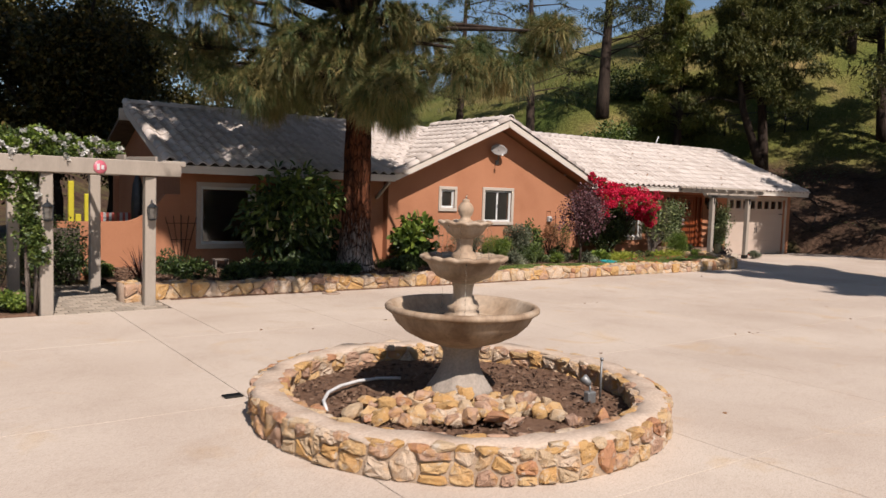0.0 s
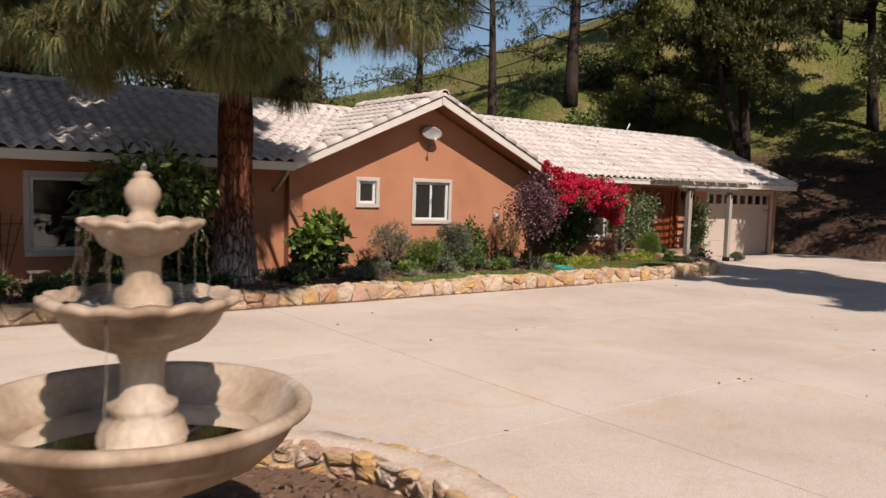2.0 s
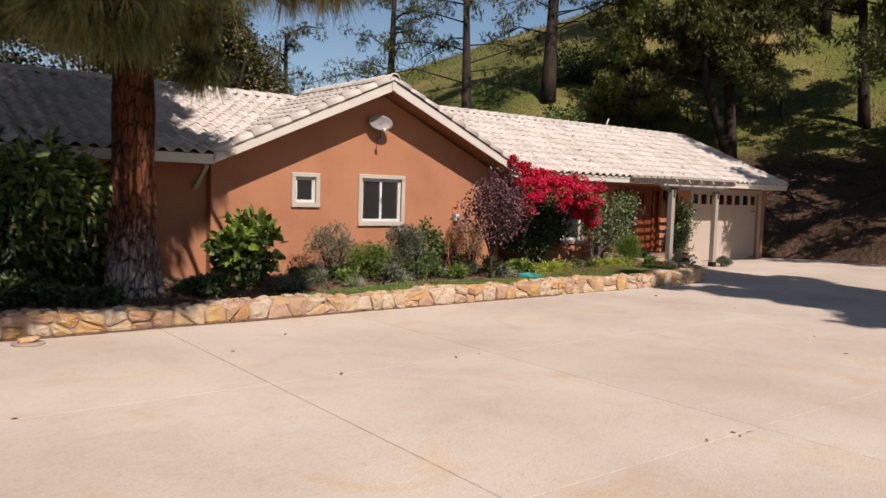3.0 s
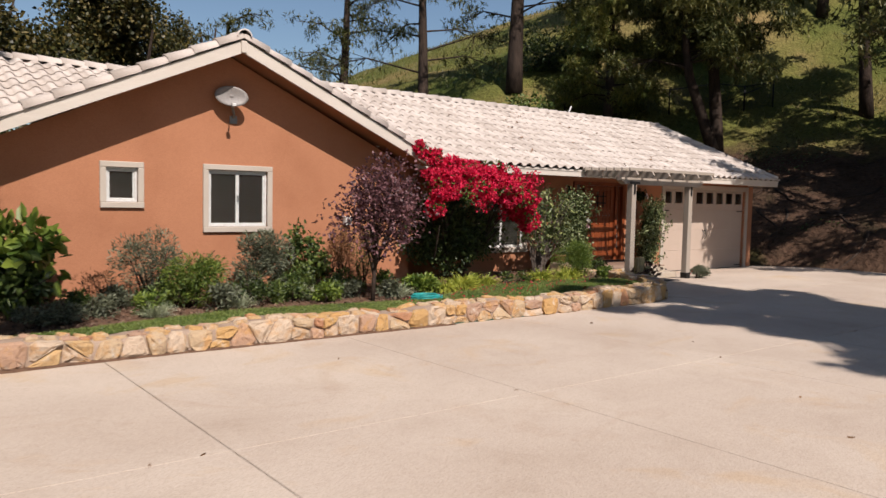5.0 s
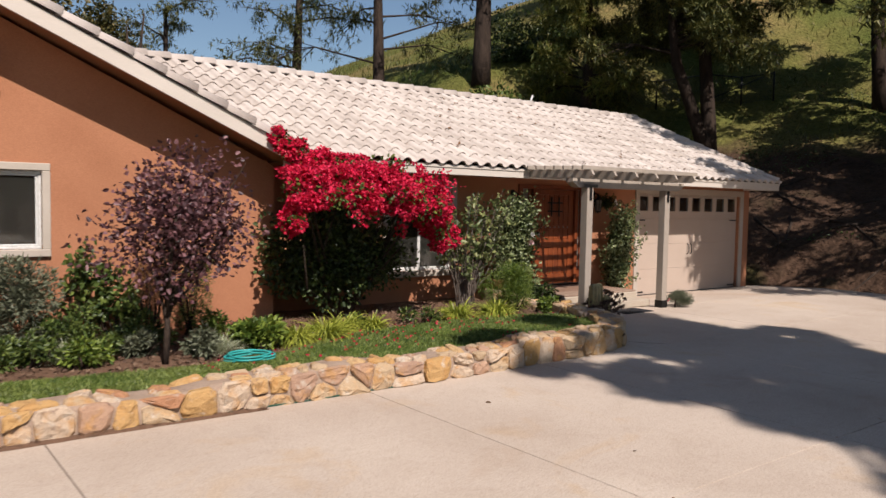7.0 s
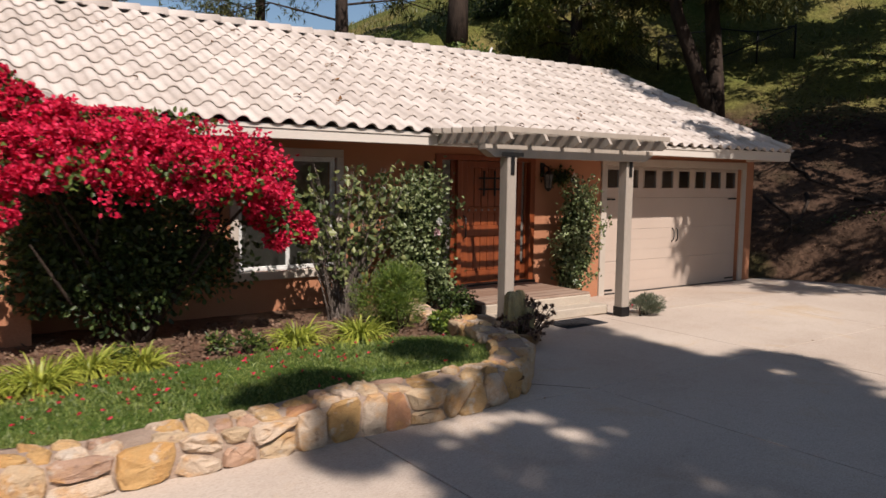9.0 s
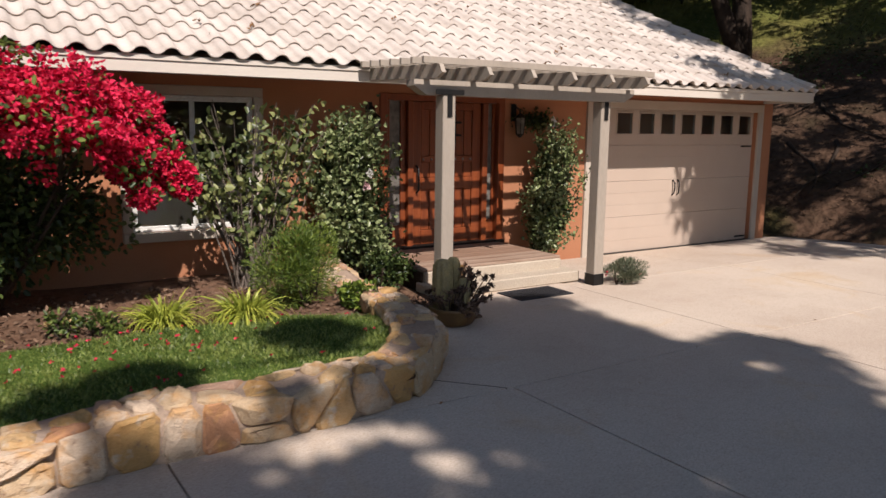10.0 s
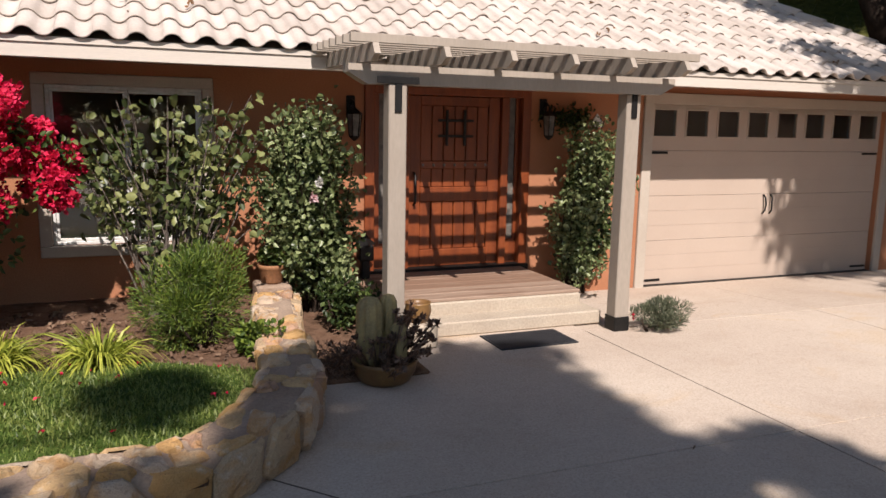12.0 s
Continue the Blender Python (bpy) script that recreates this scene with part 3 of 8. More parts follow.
def build_driveway():
    drive = thing("driveway", (8, 4, 0), "pale sunlit concrete driveway with saw-cut slab joints", "driveway", kind="structure")
    xs = [5.34 + 2.72 * k for k in range(-8, 5)] + [18.50, 20.82, 23.5, 26.2, 28.85, 30.0]
    ys = [-12.95 + 3.25 * k for k in range(8)]
    for a, b in zip(xs, xs[1:]):
        for c, d in zip(ys, ys[1:]):
            slab(a, b, c, d, drive, gap=0.006 if a > 18 else 0.004)
        if a < 3 < b:
            slab(a, 3.49, 9.8, 12.14, drive, gap=0.004)
            slab(3.49, b, 9.8, 13.17, drive, gap=0.004)
        else:
            slab(a, b, 9.8, 12.14 if b < 3 else 13.07 if a > 18 else 13.17, drive, gap=0.007 if a > 18 else 0.004)
        if a > 18:
            if a > 20:
                slab(18.5 if a < 21 else a, b, 13.07, 15.4, drive, gap=0.006)
            apron = slab(a, b, 15.4, 17.35, drive, gap=0.004)
            if a > 23:
                # the apron falls gently to the garage threshold
                apron.rotation_euler = (-APRON_FALL / 1.95, 0, 0)
                apron.location.z -= APRON_FALL / 2
    # the joint turns off towards the foot of the stone wall
    run = Geo().box((-0.26, -0.006, -0.02), (0.26, 0.006, 0.0015), 0.001)
    run.v = [(20.60 + 0.66 * x - 0.75 * y, 13.27 - 0.75 * x - 0.66 * y, z) for x, y, z in run.v]
    part("joint", run, M["stain_dark"], drive, "dark packed joint")
    # a few leaves and chips blown into the joints
    g = np.random.default_rng(3)
    n = 60
    x = g.uniform(4, 26, n)
    y = np.where(g.random(n) < 0.7, g.choice([6.55, 9.8, 13.07], n) + g.normal(0, 0.03, n), g.uniform(4, 13, n))
    p = np.stack([x, y, np.full(n, 0.006)], 1)
    v, q = leaves(p, g.normal(size=(n, 3)) * [1, 1, 0.05], 0.05, 0.025, 0.0, 0.05, 0.1)
    ob = new("leaf_litter", fast_mesh("leaf_litter", v, q, LEAF["rust"]))
    tagged(ob, "dry brown leaf scraps scattered on the driveway", "leaf litter", kind="stuff")


# ---------------------------------------------------------------- stone pieces
def stone_meshes(n, material, seed):
    """Angular broken-faced stones: convex hulls of points on a rough rounded block, one metre across."""
    g = np.random.default_rng(seed)
    out = []
    for k in range(n):
        p = []
        for sx in (-1, 1):
            for sy in (-1, 1):
                for sz in (-1, 1):
                    c = np.array([sx, sy, sz]) * 0.5
                    for j in range(2):
                        p.append(c * (1 - g.uniform(0.05, 0.80, 3)))
        for ax in range(3):
            for sg in (-1, 1):
                for j in range(2):
                    f = g.uniform(-0.3, 0.3, 3)
                    f[ax] = 0.5 * sg * g.uniform(0.84, 1.0)
                    p.append(f)
        p = np.array(p)
        p = p @ (np.eye(3) + g.normal(0, 0.12, (3, 3)))
        p = p / np.abs(p).max(0) * 0.5
        bm = bmesh.new()
        for q in p:
            bm.verts.new(q)
        res = bmesh.ops.convex_hull(bm, input=bm.verts)
        loose = [v for v in bm.verts if not v.link_faces]
        bmesh.ops.delete(bm, geom=loose, context="VERTS")
        bmesh.ops.subdivide_edges(bm, edges=bm.edges[:], cuts=1, smooth=0.08, use_grid_fill=True)
        off = Vector(g.uniform(0, 40, 3))
        for v in bm.verts:
            v.co += v.co.normalized() * (0.06 * noise.noise(v.co * 3.1 + off) + 0.04 * noise.noise(v.co * 8.0 + off))
        bmesh.ops.recalc_face_normals(bm, faces=bm.faces)
        me = bpy.data.meshes.new("stone")
        bm.to_mesh(me)
        bm.free()
        me.materials.append(material)
        out.append(me)
    return out


STONES = stone_meshes(34, M["stone"], 11)


def lay(name, me, loc, size, rz, parent, tilt=0.0, roll=0.0):
    ob = new(name, me)
    ob.parent = parent
    ob.location = Vector(loc) - base_of(parent)
    ob.rotation_euler = (tilt, roll, rz)
    ob.scale = size
    return ob


def along(path, s):
    """Point, heading and height at distance s on a path of (x, y, height) corners."""
    for (x0, y0, h0), (x1, y1, h1) in zip(path, path[1:]):
        d = math.hypot(x1 - x0, y1 - y0)
        if s <= d:
            t = s / d
            return x0 + (x1 - x0) * t, y0 + (y1 - y0) * t, math.atan2(y1 - y0, x1 - x0), h0 + (h1 - h0) * t
        s -= d
    return x1, y1, math.atan2(y1 - y0, x1 - x0), h1


def arc(cx, cy, r, a0, a1, n, h0, h1):
    return [(cx + r * math.cos(radians(a0 + (a1 - a0) * i / n)), cy + r * math.sin(radians(a0 + (a1 - a0) * i / n)), h0 + (h1 - h0) * i / n) for i in range(n + 1)]


WALL_PATH = [(2.95, 12.98, 0.30), (3.7, 13.10, 0.27), (9.0, 13.06, 0.25), (14.0, 13.05, 0.26), (17.5, 13.03, 0.27), (19.2, 13.08, 0.28)] + \
    arc(19.46, 14.5, 1.41, -80, 0, 8, 0.29, 0.31) + [(20.95, 15.3, 0.31), (21.06, 16.1, 0.32), (21.12, 16.4, 0.33)]


def wall_length(path):
    return sum(math.hypot(b[0] - a[0], b[1] - a[1]) for a, b in zip(path, path[1:]))


def fitted_cells(length, height, g, wide, tall):
    """Irregular polygons that fill a strip like fitted rubble: nearest-site cells round jittered sites."""
    sites = []
    u = 0.0
    while u < length:
        w = g.uniform(*wide)
        n = max(1, int(round(height / g.uniform(*tall))))
        for k in range(n):
            sites.append((u + w * g.uniform(0.2, 0.8), height * (k + g.uniform(0.25, 0.75)) / n))
        u += w
    pts = np.array(sites)
    out = []
    for i, (x, y) in enumerate(sites):
        poly = [(max(0, x - 0.5), 0.0), (min(length, x + 0.5), 0.0), (min(length, x + 0.5), height), (max(0, x - 0.5), height)]
        d = np.hypot(pts[:, 0] - x, pts[:, 1] - y)
        for j in np.argsort(d)[1:14]:
            px, py = pts[j]
            mx, my, nx, ny = (x + px) / 2, (y + py) / 2, px - x, py - y
            cut = []
            for (ax, ay), (bx, by) in zip(poly, poly[1:] + poly[:1]):
                fa, fb = (ax - mx) * nx + (ay - my) * ny, (bx - mx) * nx + (by - my) * ny
                if fa <= 0:
                    cut.append((ax, ay))
                if (fa < 0) != (fb < 0) and fa != fb:
                    t = fa / (fa - fb)
                    cut.append((ax + (bx - ax) * t, ay + (by - ay) * t))
            poly = cut
            if len(poly) < 3:
                break
        if len(poly) >= 3:
            out.append(poly)
    return out


def fitted_stone(poly, place, g, joint=0.008, proud=0.022, deep=0.03):
    """A broken-faced stone over a polygon: rounded outline, sloping shoulders and an uneven face. place(u, v, out) gives the world point."""
    c = np.mean(poly, 0)
    soft = []
    for k in range(len(poly)):
        a, p, b = np.array(poly[k - 1]), np.array(poly[k]), np.array(poly[(k + 1) % len(poly)])
        f = g.uniform(0.10, 0.26)
        soft += [p + (a - p) * f, p + (b - p) * f]
    pts = np.array(soft)
    r = np.linalg.norm(pts - c, axis=1)
    size = r.mean()
    pts = c + (pts - c) * (np.maximum(r - joint - g.uniform(0, 0.006, len(r)), 0.4 * r) / r)[:, None]
    n = len(pts)
    ta, tb = g.normal(0, 0.10, 2)
    top = proud * g.uniform(0.35, 1.15)
    vs = []
    for scale, out, rough in ((1.0, -deep, 0.0), (1.0, 0.15 * top, 0.003), (0.90, 0.70 * top, 0.005), (0.60, 0.95 * top, 0.008)):
        for p in pts:
            q = c + (p - c) * scale * (1 + g.normal(0, 0.02))
            d = out + (0 if out < 0 else g.normal(0, rough) + ta * (q[0] - c[0]) * scale + tb * (q[1] - c[1]) * scale)
            vs.append(place(q[0], q[1], d))
    vs.append(place(c[0], c[1], top + g.normal(0, 0.005) + 0.03 * size))
    fs = [(k * n + i, k * n + (i + 1) % n, (k + 1) * n + (i + 1) % n, (k + 1) * n + i) for k in range(3) for i in range(n)]
    fs += [(3 * n + i, 3 * n + (i + 1) % n, 4 * n) for i in range(n)]
    return vs, fs


def build_garden_wall():
    wall = thing("garden_wall", (12, 13.2, 0), "low mortared wall of tan and ochre field stones edging the planting bed", "stone wall", kind="structure")
    n = 150
    total = wall_length(WALL_PATH)
    thick = 0.32
    rnd = np.random.default_rng(5)

    def swell(s):
        return 0.022 * math.sin(2.1 * s) + 0.015 * math.sin(5.3 * s + 1)

    def face(u, v, out):
        x, y, a, h = along(WALL_PATH, min(max(u, 0.0), total - 1e-4))
        return x + math.sin(a) * out, y - math.cos(a) * out, v * (h + swell(u)) - 0.012

    def rear(u, v, out):
        x, y, a, h = along(WALL_PATH, min(max(u, 0.0), total - 1e-4))
        return x - math.sin(a) * (thick + out), y + math.cos(a) * (thick + out), v * (h + swell(u))

    def top(u, v, out):
        x, y, a, h = along(WALL_PATH, min(max(u, 0.0), total - 1e-4))
        return x - math.sin(a) * v, y + math.cos(a) * v, h + swell(u) - 0.018 + out
    g = Geo()
    for i in range(n + 1):
        u = total * i / n
        g.v += [face(u, 0, -0.006), face(u, 0.5, 0.004 * rnd.normal() - 0.006), face(u, 0.93, 0.004 * rnd.normal() - 0.010), top(u, 0.05, rnd.normal(0, 0.004)),
                top(u, 0.16, rnd.normal(0.004, 0.006)), top(u, 0.3, rnd.normal(0, 0.005)), rear(u, 0.93, 0.0), rear(u, 0, -0.006)]
    for i in range(n):
        for k in range(7):
            g.f.append((8 * i + k, 8 * i + k + 1, 8 * i + 9 + k, 8 * i + 8 + k))
    g.f += [tuple(range(7, -1, -1)), tuple(8 * n + k for k in range(8))]
    part("mortar", g, M["mortar"], wall, "sandy mortar between the stones", smooth=True)
    rest = Geo()

    def set_stones(cells, place, near, scale_v=1.0, **kw):
        for poly in cells:
            poly = [(u, v / scale_v) for u, v in poly]
            vs, fs = fitted_stone(poly, place, rnd, **kw)
            if np.mean([p[0] for p in poly]) > near:
                part("stone", Geo().add(vs, fs), M["stone"], wall, smooth=False)
            else:
                rest.add(vs, fs)

    def lifted(place):
        return lambda u, v, out: place(u, v / 0.32, out)
    set_stones(fitted_cells(total, 0.32, rnd, (0.15, 0.34), (0.13, 0.36)), lifted(face), 4.5, proud=0.048, joint=0.006)
    cap = [c for c in fitted_cells(total, thick, rnd, (0.11, 0.26), (0.10, 0.22)) if rnd.random() < 0.80]
    set_stones(cap, top, 10.5, proud=0.034, joint=0.012)
    back = [c for c in fitted_cells(total, 0.32, rnd, (0.16, 0.30), (0.14, 0.3)) if c[0][0] > total - 4.2]
    set_stones(back, lifted(rear), total - 4.2, proud=0.045)
    part("stone_rest", rest, M["stonejoin"], wall, kind="stuff", smooth=False)


RING = (4.13, 5.45)


def build_fountain_ring():
    cx, cy = RING
    ring = thing("fountain_ring", (cx, cy, 0), "round low wall of rough tan stones around the fountain", "stone ring", kind="structure")
    ro, ri, h = 1.86, 1.53, 0.27
    core = Geo().lathe([(ro - 0.03, 0.0), (ro - 0.03, h - 0.02), (ri + 0.03, h - 0.02), (ri + 0.03, 0.0)], 72, (cx, cy, 0), cap=False)
    part("mortar", core, M["ringmortar"], ring, "sandy mortar between the ring stones", smooth=False)
    g = np.random.default_rng(9)
    for rr, sgn, wide, tall in ((ro - 0.03, 1, (0.10, 0.24), (0.08, 0.2)), (ri + 0.03, -1, (0.10, 0.22), (0.08, 0.2))):
        def place(u, v, out, rr=rr, sgn=sgn):
            a = sgn * u / rr
            return cx + (rr + sgn * out) * math.cos(a), cy + (rr + sgn * out) * math.sin(a), v
        for poly in fitted_cells(2 * math.pi * rr, h - 0.005, g, wide, tall):
            part("stone", Geo().add(*fitted_stone(poly, place, g, 0.007, 0.032)), M["stone"], ring, smooth=False)
    # mortar cap, trowelled unevenly

    def wave(a, i):
        k = 0.012 * math.sin(7 * a + i) + 0.01 * math.sin(17 * a + 2 * i) + 0.006 * math.sin(31 * a)
        return 1 + k, 0.007 * math.sin(11 * a + i) + 0.005 * math.sin(23 * a)
    cap = Geo().lathe([(ro - 0.06, h - 0.06), (ro - 0.04, h - 0.012), (ro - 0.08, h + 0.012), (ri + 0.09, h + 0.012), (ri + 0.05, h - 0.01), (ri + 0.06, h - 0.05)], 144, (cx, cy, 0), wave, cap=False)
    part("cap", cap, M["ringtop"], ring, "smeared pale mortar cap")
    for n, r in ((66, ro - 0.05), (52, ri + 0.045)):
        for k in range(n):
            a = 2 * math.pi * (k + g.normal(0, 0.2)) / n
            lay("stone", STONES[g.integers(len(STONES))], (cx + r * math.cos(a), cy + r * math.sin(a), h - 0.026 + g.normal(0, 0.006)), (g.uniform(0.10, 0.22), g.uniform(0.08, 0.13), 0.075), a + math.pi / 2 + g.normal(0, 0.15), ring)
    soil = Geo()
    n, m = 40, 14
    for i in range(m + 1):
        for k in range(n):
            r, a = (ri + 0.06) * i / m, 2 * math.pi * k / n
            x, y = r * math.cos(a), r * math.sin(a)
            soil.v.append((cx + x, cy + y, 0.10 + 0.025 * math.sin(4 * x + 1) * math.sin(5 * y) + 0.05 * math.exp(-r * r * 3) + random.uniform(-0.008, 0.008)))
    for i in range(m):
        for k in range(n):
            j = (k + 1) % n
            soil.f.append((i * n + k, i * n + j, (i + 1) * n + j, (i + 1) * n + k))
    sb = single("ring_soil", soil, M["soil"], (cx, cy, 0.05), "bare reddish soil inside the fountain ring", "soil", kind="structure", smooth=True)
    # wood chips and pebbles on the soil
    k = 1500
    r, a = 1.5 * np.sqrt(g.random(k)), g.uniform(0, 2 * math.pi, k)
    p = np.stack([cx + r * np.cos(a), cy + r * np.sin(a), 0.118 + 0.05 * np.exp(-r * r * 3)], 1)
    v, q = leaves(p, g.normal(size=(k, 3)) * [1, 1, 0.3], 0.045, 0.03, 0, 0.2, 0.3)
    tagged(new("wood_chips", fast_mesh("wood_chips", v, q, M["mulch"])), "brown wood chips over the soil of the ring", "wood chips", kind="stuff")
    # heap of loose stones in front of the pedestal
    for i in range(150):
        t, d = g.normal(-0.12, 0.38), g.uniform(0.0, 0.52)
        # towards the driveway side
        ux, uy = -0.55, -0.835
        vx, vy = 0.835, -0.55
        px, py = cx + ux * (0.36 + d) + vx * (0.1 + t), cy + uy * (0.36 + d) + vy * (0.1 + t)
        s = g.uniform(0.08, 0.2)
        hh = 0.11 + max(0, 0.16 - 0.22 * abs(d - 0.12) - 0.12 * abs(t)) * g.uniform(0.2, 1.0) + s * 0.22
        ob = new("loose_stone", STONES[g.integers(len(STONES))])
        ob.location = (px, py, hh)
        ob.scale = (s, s * g.uniform(0.6, 0.95), s * g.uniform(0.5, 0.8))
        ob.rotation_euler = tuple(g.uniform(-0.5, 0.5, 2)) + (g.uniform(0, 6.28),)
        tagged(ob, "loose tan stone heaped at the foot of the fountain", "stone", "loose stones by the fountain")


def build_fountain():
    cx, cy = RING
    c = (cx, cy, 0.12)
    f = thing("fountain", (cx, cy, 0.1), "three-tier weathered cast stone fountain with scalloped upper bowls", "fountain")
    f.scale = (0.965, 0.965, 1.0)
    part("plinth", Geo().lathe([(0.34, 0.0), (0.345, 0.02), (0.345, 0.06), (0.31, 0.075)], 8, (cx, cy, 0.10)), M["caststone_pale"], f, "octagonal pale stone plinth", smooth=False)

    def oct_wave(a, i):
        return 1 + 0.035 * math.cos(8 * a), 0
    part("pedestal", Geo().lathe([(0.305, 0.05), (0.30, 0.09), (0.285, 0.11), (0.23, 0.19), (0.185, 0.28), (0.165, 0.36), (0.165, 0.42), (0.19, 0.46), (0.20, 0.50), (0.20, 0.55)], 48, c, oct_wave), M["caststone_pale"], f, "flared fluted pedestal")
    big = Geo().lathe([(0.17, 0.47), (0.26, 0.50), (0.40, 0.545), (0.53, 0.61), (0.62, 0.69), (0.665, 0.765), (0.672, 0.785), (0.70, 0.79), (0.722, 0.805), (0.725, 0.83), (0.705, 0.85), (0.675, 0.85),
                       (0.655, 0.83), (0.63, 0.775), (0.56, 0.71), (0.44, 0.66), (0.30, 0.645), (0.14, 0.64)], 72, c)
    part("lower_bowl", big, M["caststone"], f, "wide stained stone bowl with a rolled rim")
    part("water", Geo().lathe([(0.15, 0.69), (0.3, 0.69), (0.52, 0.69)], 48, c, cap=False), M["water"], f, "clear water in the lower bowl")

    def fl(k):
        return lambda a, i: (1 + 0.05 * math.cos(k * a) ** 2, 0)
    part("lower_stem", Geo().lathe([(0.20, 0.63), (0.185, 0.69), (0.165, 0.75), (0.12, 0.79), (0.14, 0.81), (0.14, 0.835), (0.095, 0.86), (0.085, 0.93), (0.09, 1.0), (0.11, 1.06), (0.12, 1.10)], 40, c, fl(8)), M["caststone"], f, "fluted stem between the bowls")

    def scallop(k, amp, first):
        def w(a, i):
            if i < first:
                return 1, 0
            s = abs(math.sin(k * a / 2))
            return 1 + amp * (s - 0.5), 0.016 * (s - 0.6)
        return w
    mid = Geo().lathe([(0.09, 1.04), (0.15, 1.06), (0.25, 1.10), (0.31, 1.16), (0.34, 1.215), (0.345, 1.23), (0.375, 1.24), (0.405, 1.262), (0.40, 1.285), (0.365, 1.29), (0.335, 1.265), (0.28, 1.21), (0.1, 1.19)], 96, c, scallop(16, 0.05, 5))
    part("middle_bowl", mid, M["caststone"], f, "scalloped stone bowl")
    part("water", Geo().lathe([(0.0, 1.262), (0.2, 1.262), (0.325, 1.262)], 48, c, cap=False), M["water"], f, "still water in the middle bowl")
    part("upper_stem", Geo().lathe([(0.115, 1.19), (0.115, 1.29), (0.105, 1.31), (0.075, 1.33), (0.07, 1.39), (0.075, 1.44), (0.095, 1.47)], 32, c, fl(8)), M["caststone"], f, "short fluted stem")
    top = Geo().lathe([(0.07, 1.44), (0.11, 1.455), (0.165, 1.49), (0.195, 1.54), (0.20, 1.55), (0.225, 1.56), (0.25, 1.578), (0.247, 1.595), (0.22, 1.60), (0.195, 1.58), (0.06, 1.55)], 96, c, scallop(12, 0.06, 4))
    part("upper_bowl", top, M["caststone"], f, "small scalloped stone bowl")
    part("water", Geo().lathe([(0.0, 1.582), (0.1, 1.582), (0.19, 1.582)], 36, c, cap=False), M["water"], f, "water in the top bowl")
    part("finial", Geo().lathe([(0.065, 1.56), (0.068, 1.60), (0.05, 1.62), (0.045, 1.635), (0.062, 1.66), (0.074, 1.695), (0.07, 1.725), (0.05, 1.755), (0.032, 1.77), (0.038, 1.78), (0.03, 1.79), (0.0, 1.80)], 28, c), M["caststone"], f, "stone ball finial")
    # thin threads of falling water
    g = np.random.default_rng(21)
    for r, z0, z1, k in ((0.252, 1.57, 1.265, 12), (0.405, 1.25, 0.75, 16)):
        for i in range(k):
            a = 2 * math.pi * (i + 0.5) / k + g.normal(0, 0.03)
            if g.random() < (0.3 if r < 0.3 else 0.65):
                continue
            pts = []
            for j in range(7):
                t = j / 6
                rr = r + 0.02 * t + 0.008 * g.normal()
                pts.append((cx + rr * math.cos(a), cy + rr * math.sin(a), 0.12 + z0 - (z0 - z1) * t ** 1.3))
            part("water_thread", Geo().tube(pts, [0.0015 + 0.0015 * g.random() for _ in pts], 5), M["water"], f)
    part("jet", Geo().tube([(cx, cy, 1.91), (cx + 0.004, cy, 1.935), (cx + 0.01, cy, 1.955)], [0.012, 0.008, 0.002], 6), M["water"], f, "bubbling water over the finial")


def build_ring_fittings():
    cx, cy = RING
    # white irrigation hose lying in the ring
    bend = [(2.86, 5.58), (2.93, 5.78), (3.06, 5.95), (3.25, 6.08), (3.48, 6.18), (3.75, 6.24), (3.98, 6.22)]
    pts = [(x, y, 0.135 + 0.045 * math.sin(math.pi * i / 6)) for i, (x, y) in enumerate(bend)]
    single("irrigation_hose", Geo().tube(pts, 0.016, 8), M["white"], pts[0], "white plastic hose curving over the soil", "hose")
    # standpipe
    px, py = 5.30, 4.82
    sp = thing("standpipe", (px, py, 0.1), "thin grey metal standpipe rising from the soil", "pipe")
    part("pipe", Geo().tube([(px, py, 0.08), (px, py, 0.46)], 0.011, 8), M["grey"], sp)
    part("cap", Geo().tube([(px, py, 0.46), (px, py, 0.485)], 0.016, 8), M["grey"], sp)
    fx, fy = 5.12, 4.78
    fl = thing("floodlight", (fx, fy, 0.1), "small grey outdoor floodlight on a junction box in the soil", "light fixture")
    part("junction_box", Geo().box((fx - 0.05, fy - 0.035, 0.09), (fx + 0.05, fy + 0.035, 0.20), 0.01), M["grey"], fl)
    part("arm", Geo().tube([(fx, fy, 0.20), (fx + 0.01, fy + 0.01, 0.25)], 0.01, 8), M["grey"], fl)
    hd = Geo().lathe([(0.018, 0.0), (0.03, 0.02), (0.042, 0.06), (0.045, 0.09), (0.04, 0.092)], 20)
    mm = Matrix.Translation((fx + 0.01, fy + 0.01, 0.26)) @ Euler((radians(-50), radians(-30), 0)).to_matrix().to_4x4()
    hd.v = [tuple(mm @ Vector(p)) for p in hd.v]
    part("lamp_head", hd, M["grey"], fl)
    # square drain lid outside the ring, and a flat stone by the garden wall
    single("drain_cover", Geo().box((2.42, 6.75, 0.002), (2.60, 6.86, 0.02), 0.006), M["iron"], (2.5, 6.8, 0.0), "small dark metal lid set in the concrete", "drain lid")
    ml = Geo().lathe([(0.17, 0.0), (0.17, 0.012), (0.15, 0.018)], 24, (6.55, 12.72, 0.002))
    single("manhole_cover", ml, M["mortar"], (6.55, 12.72, 0.0), "round brown utility lid in the concrete near the wall", "utility lid")
    ob = new("loose_stone", STONES[3])
    ob.location, ob.scale = (6.56, 12.73, 0.05), (0.22, 0.12, 0.07)
    tagged(ob, "flat tan stone lying on the round lid", "stone")


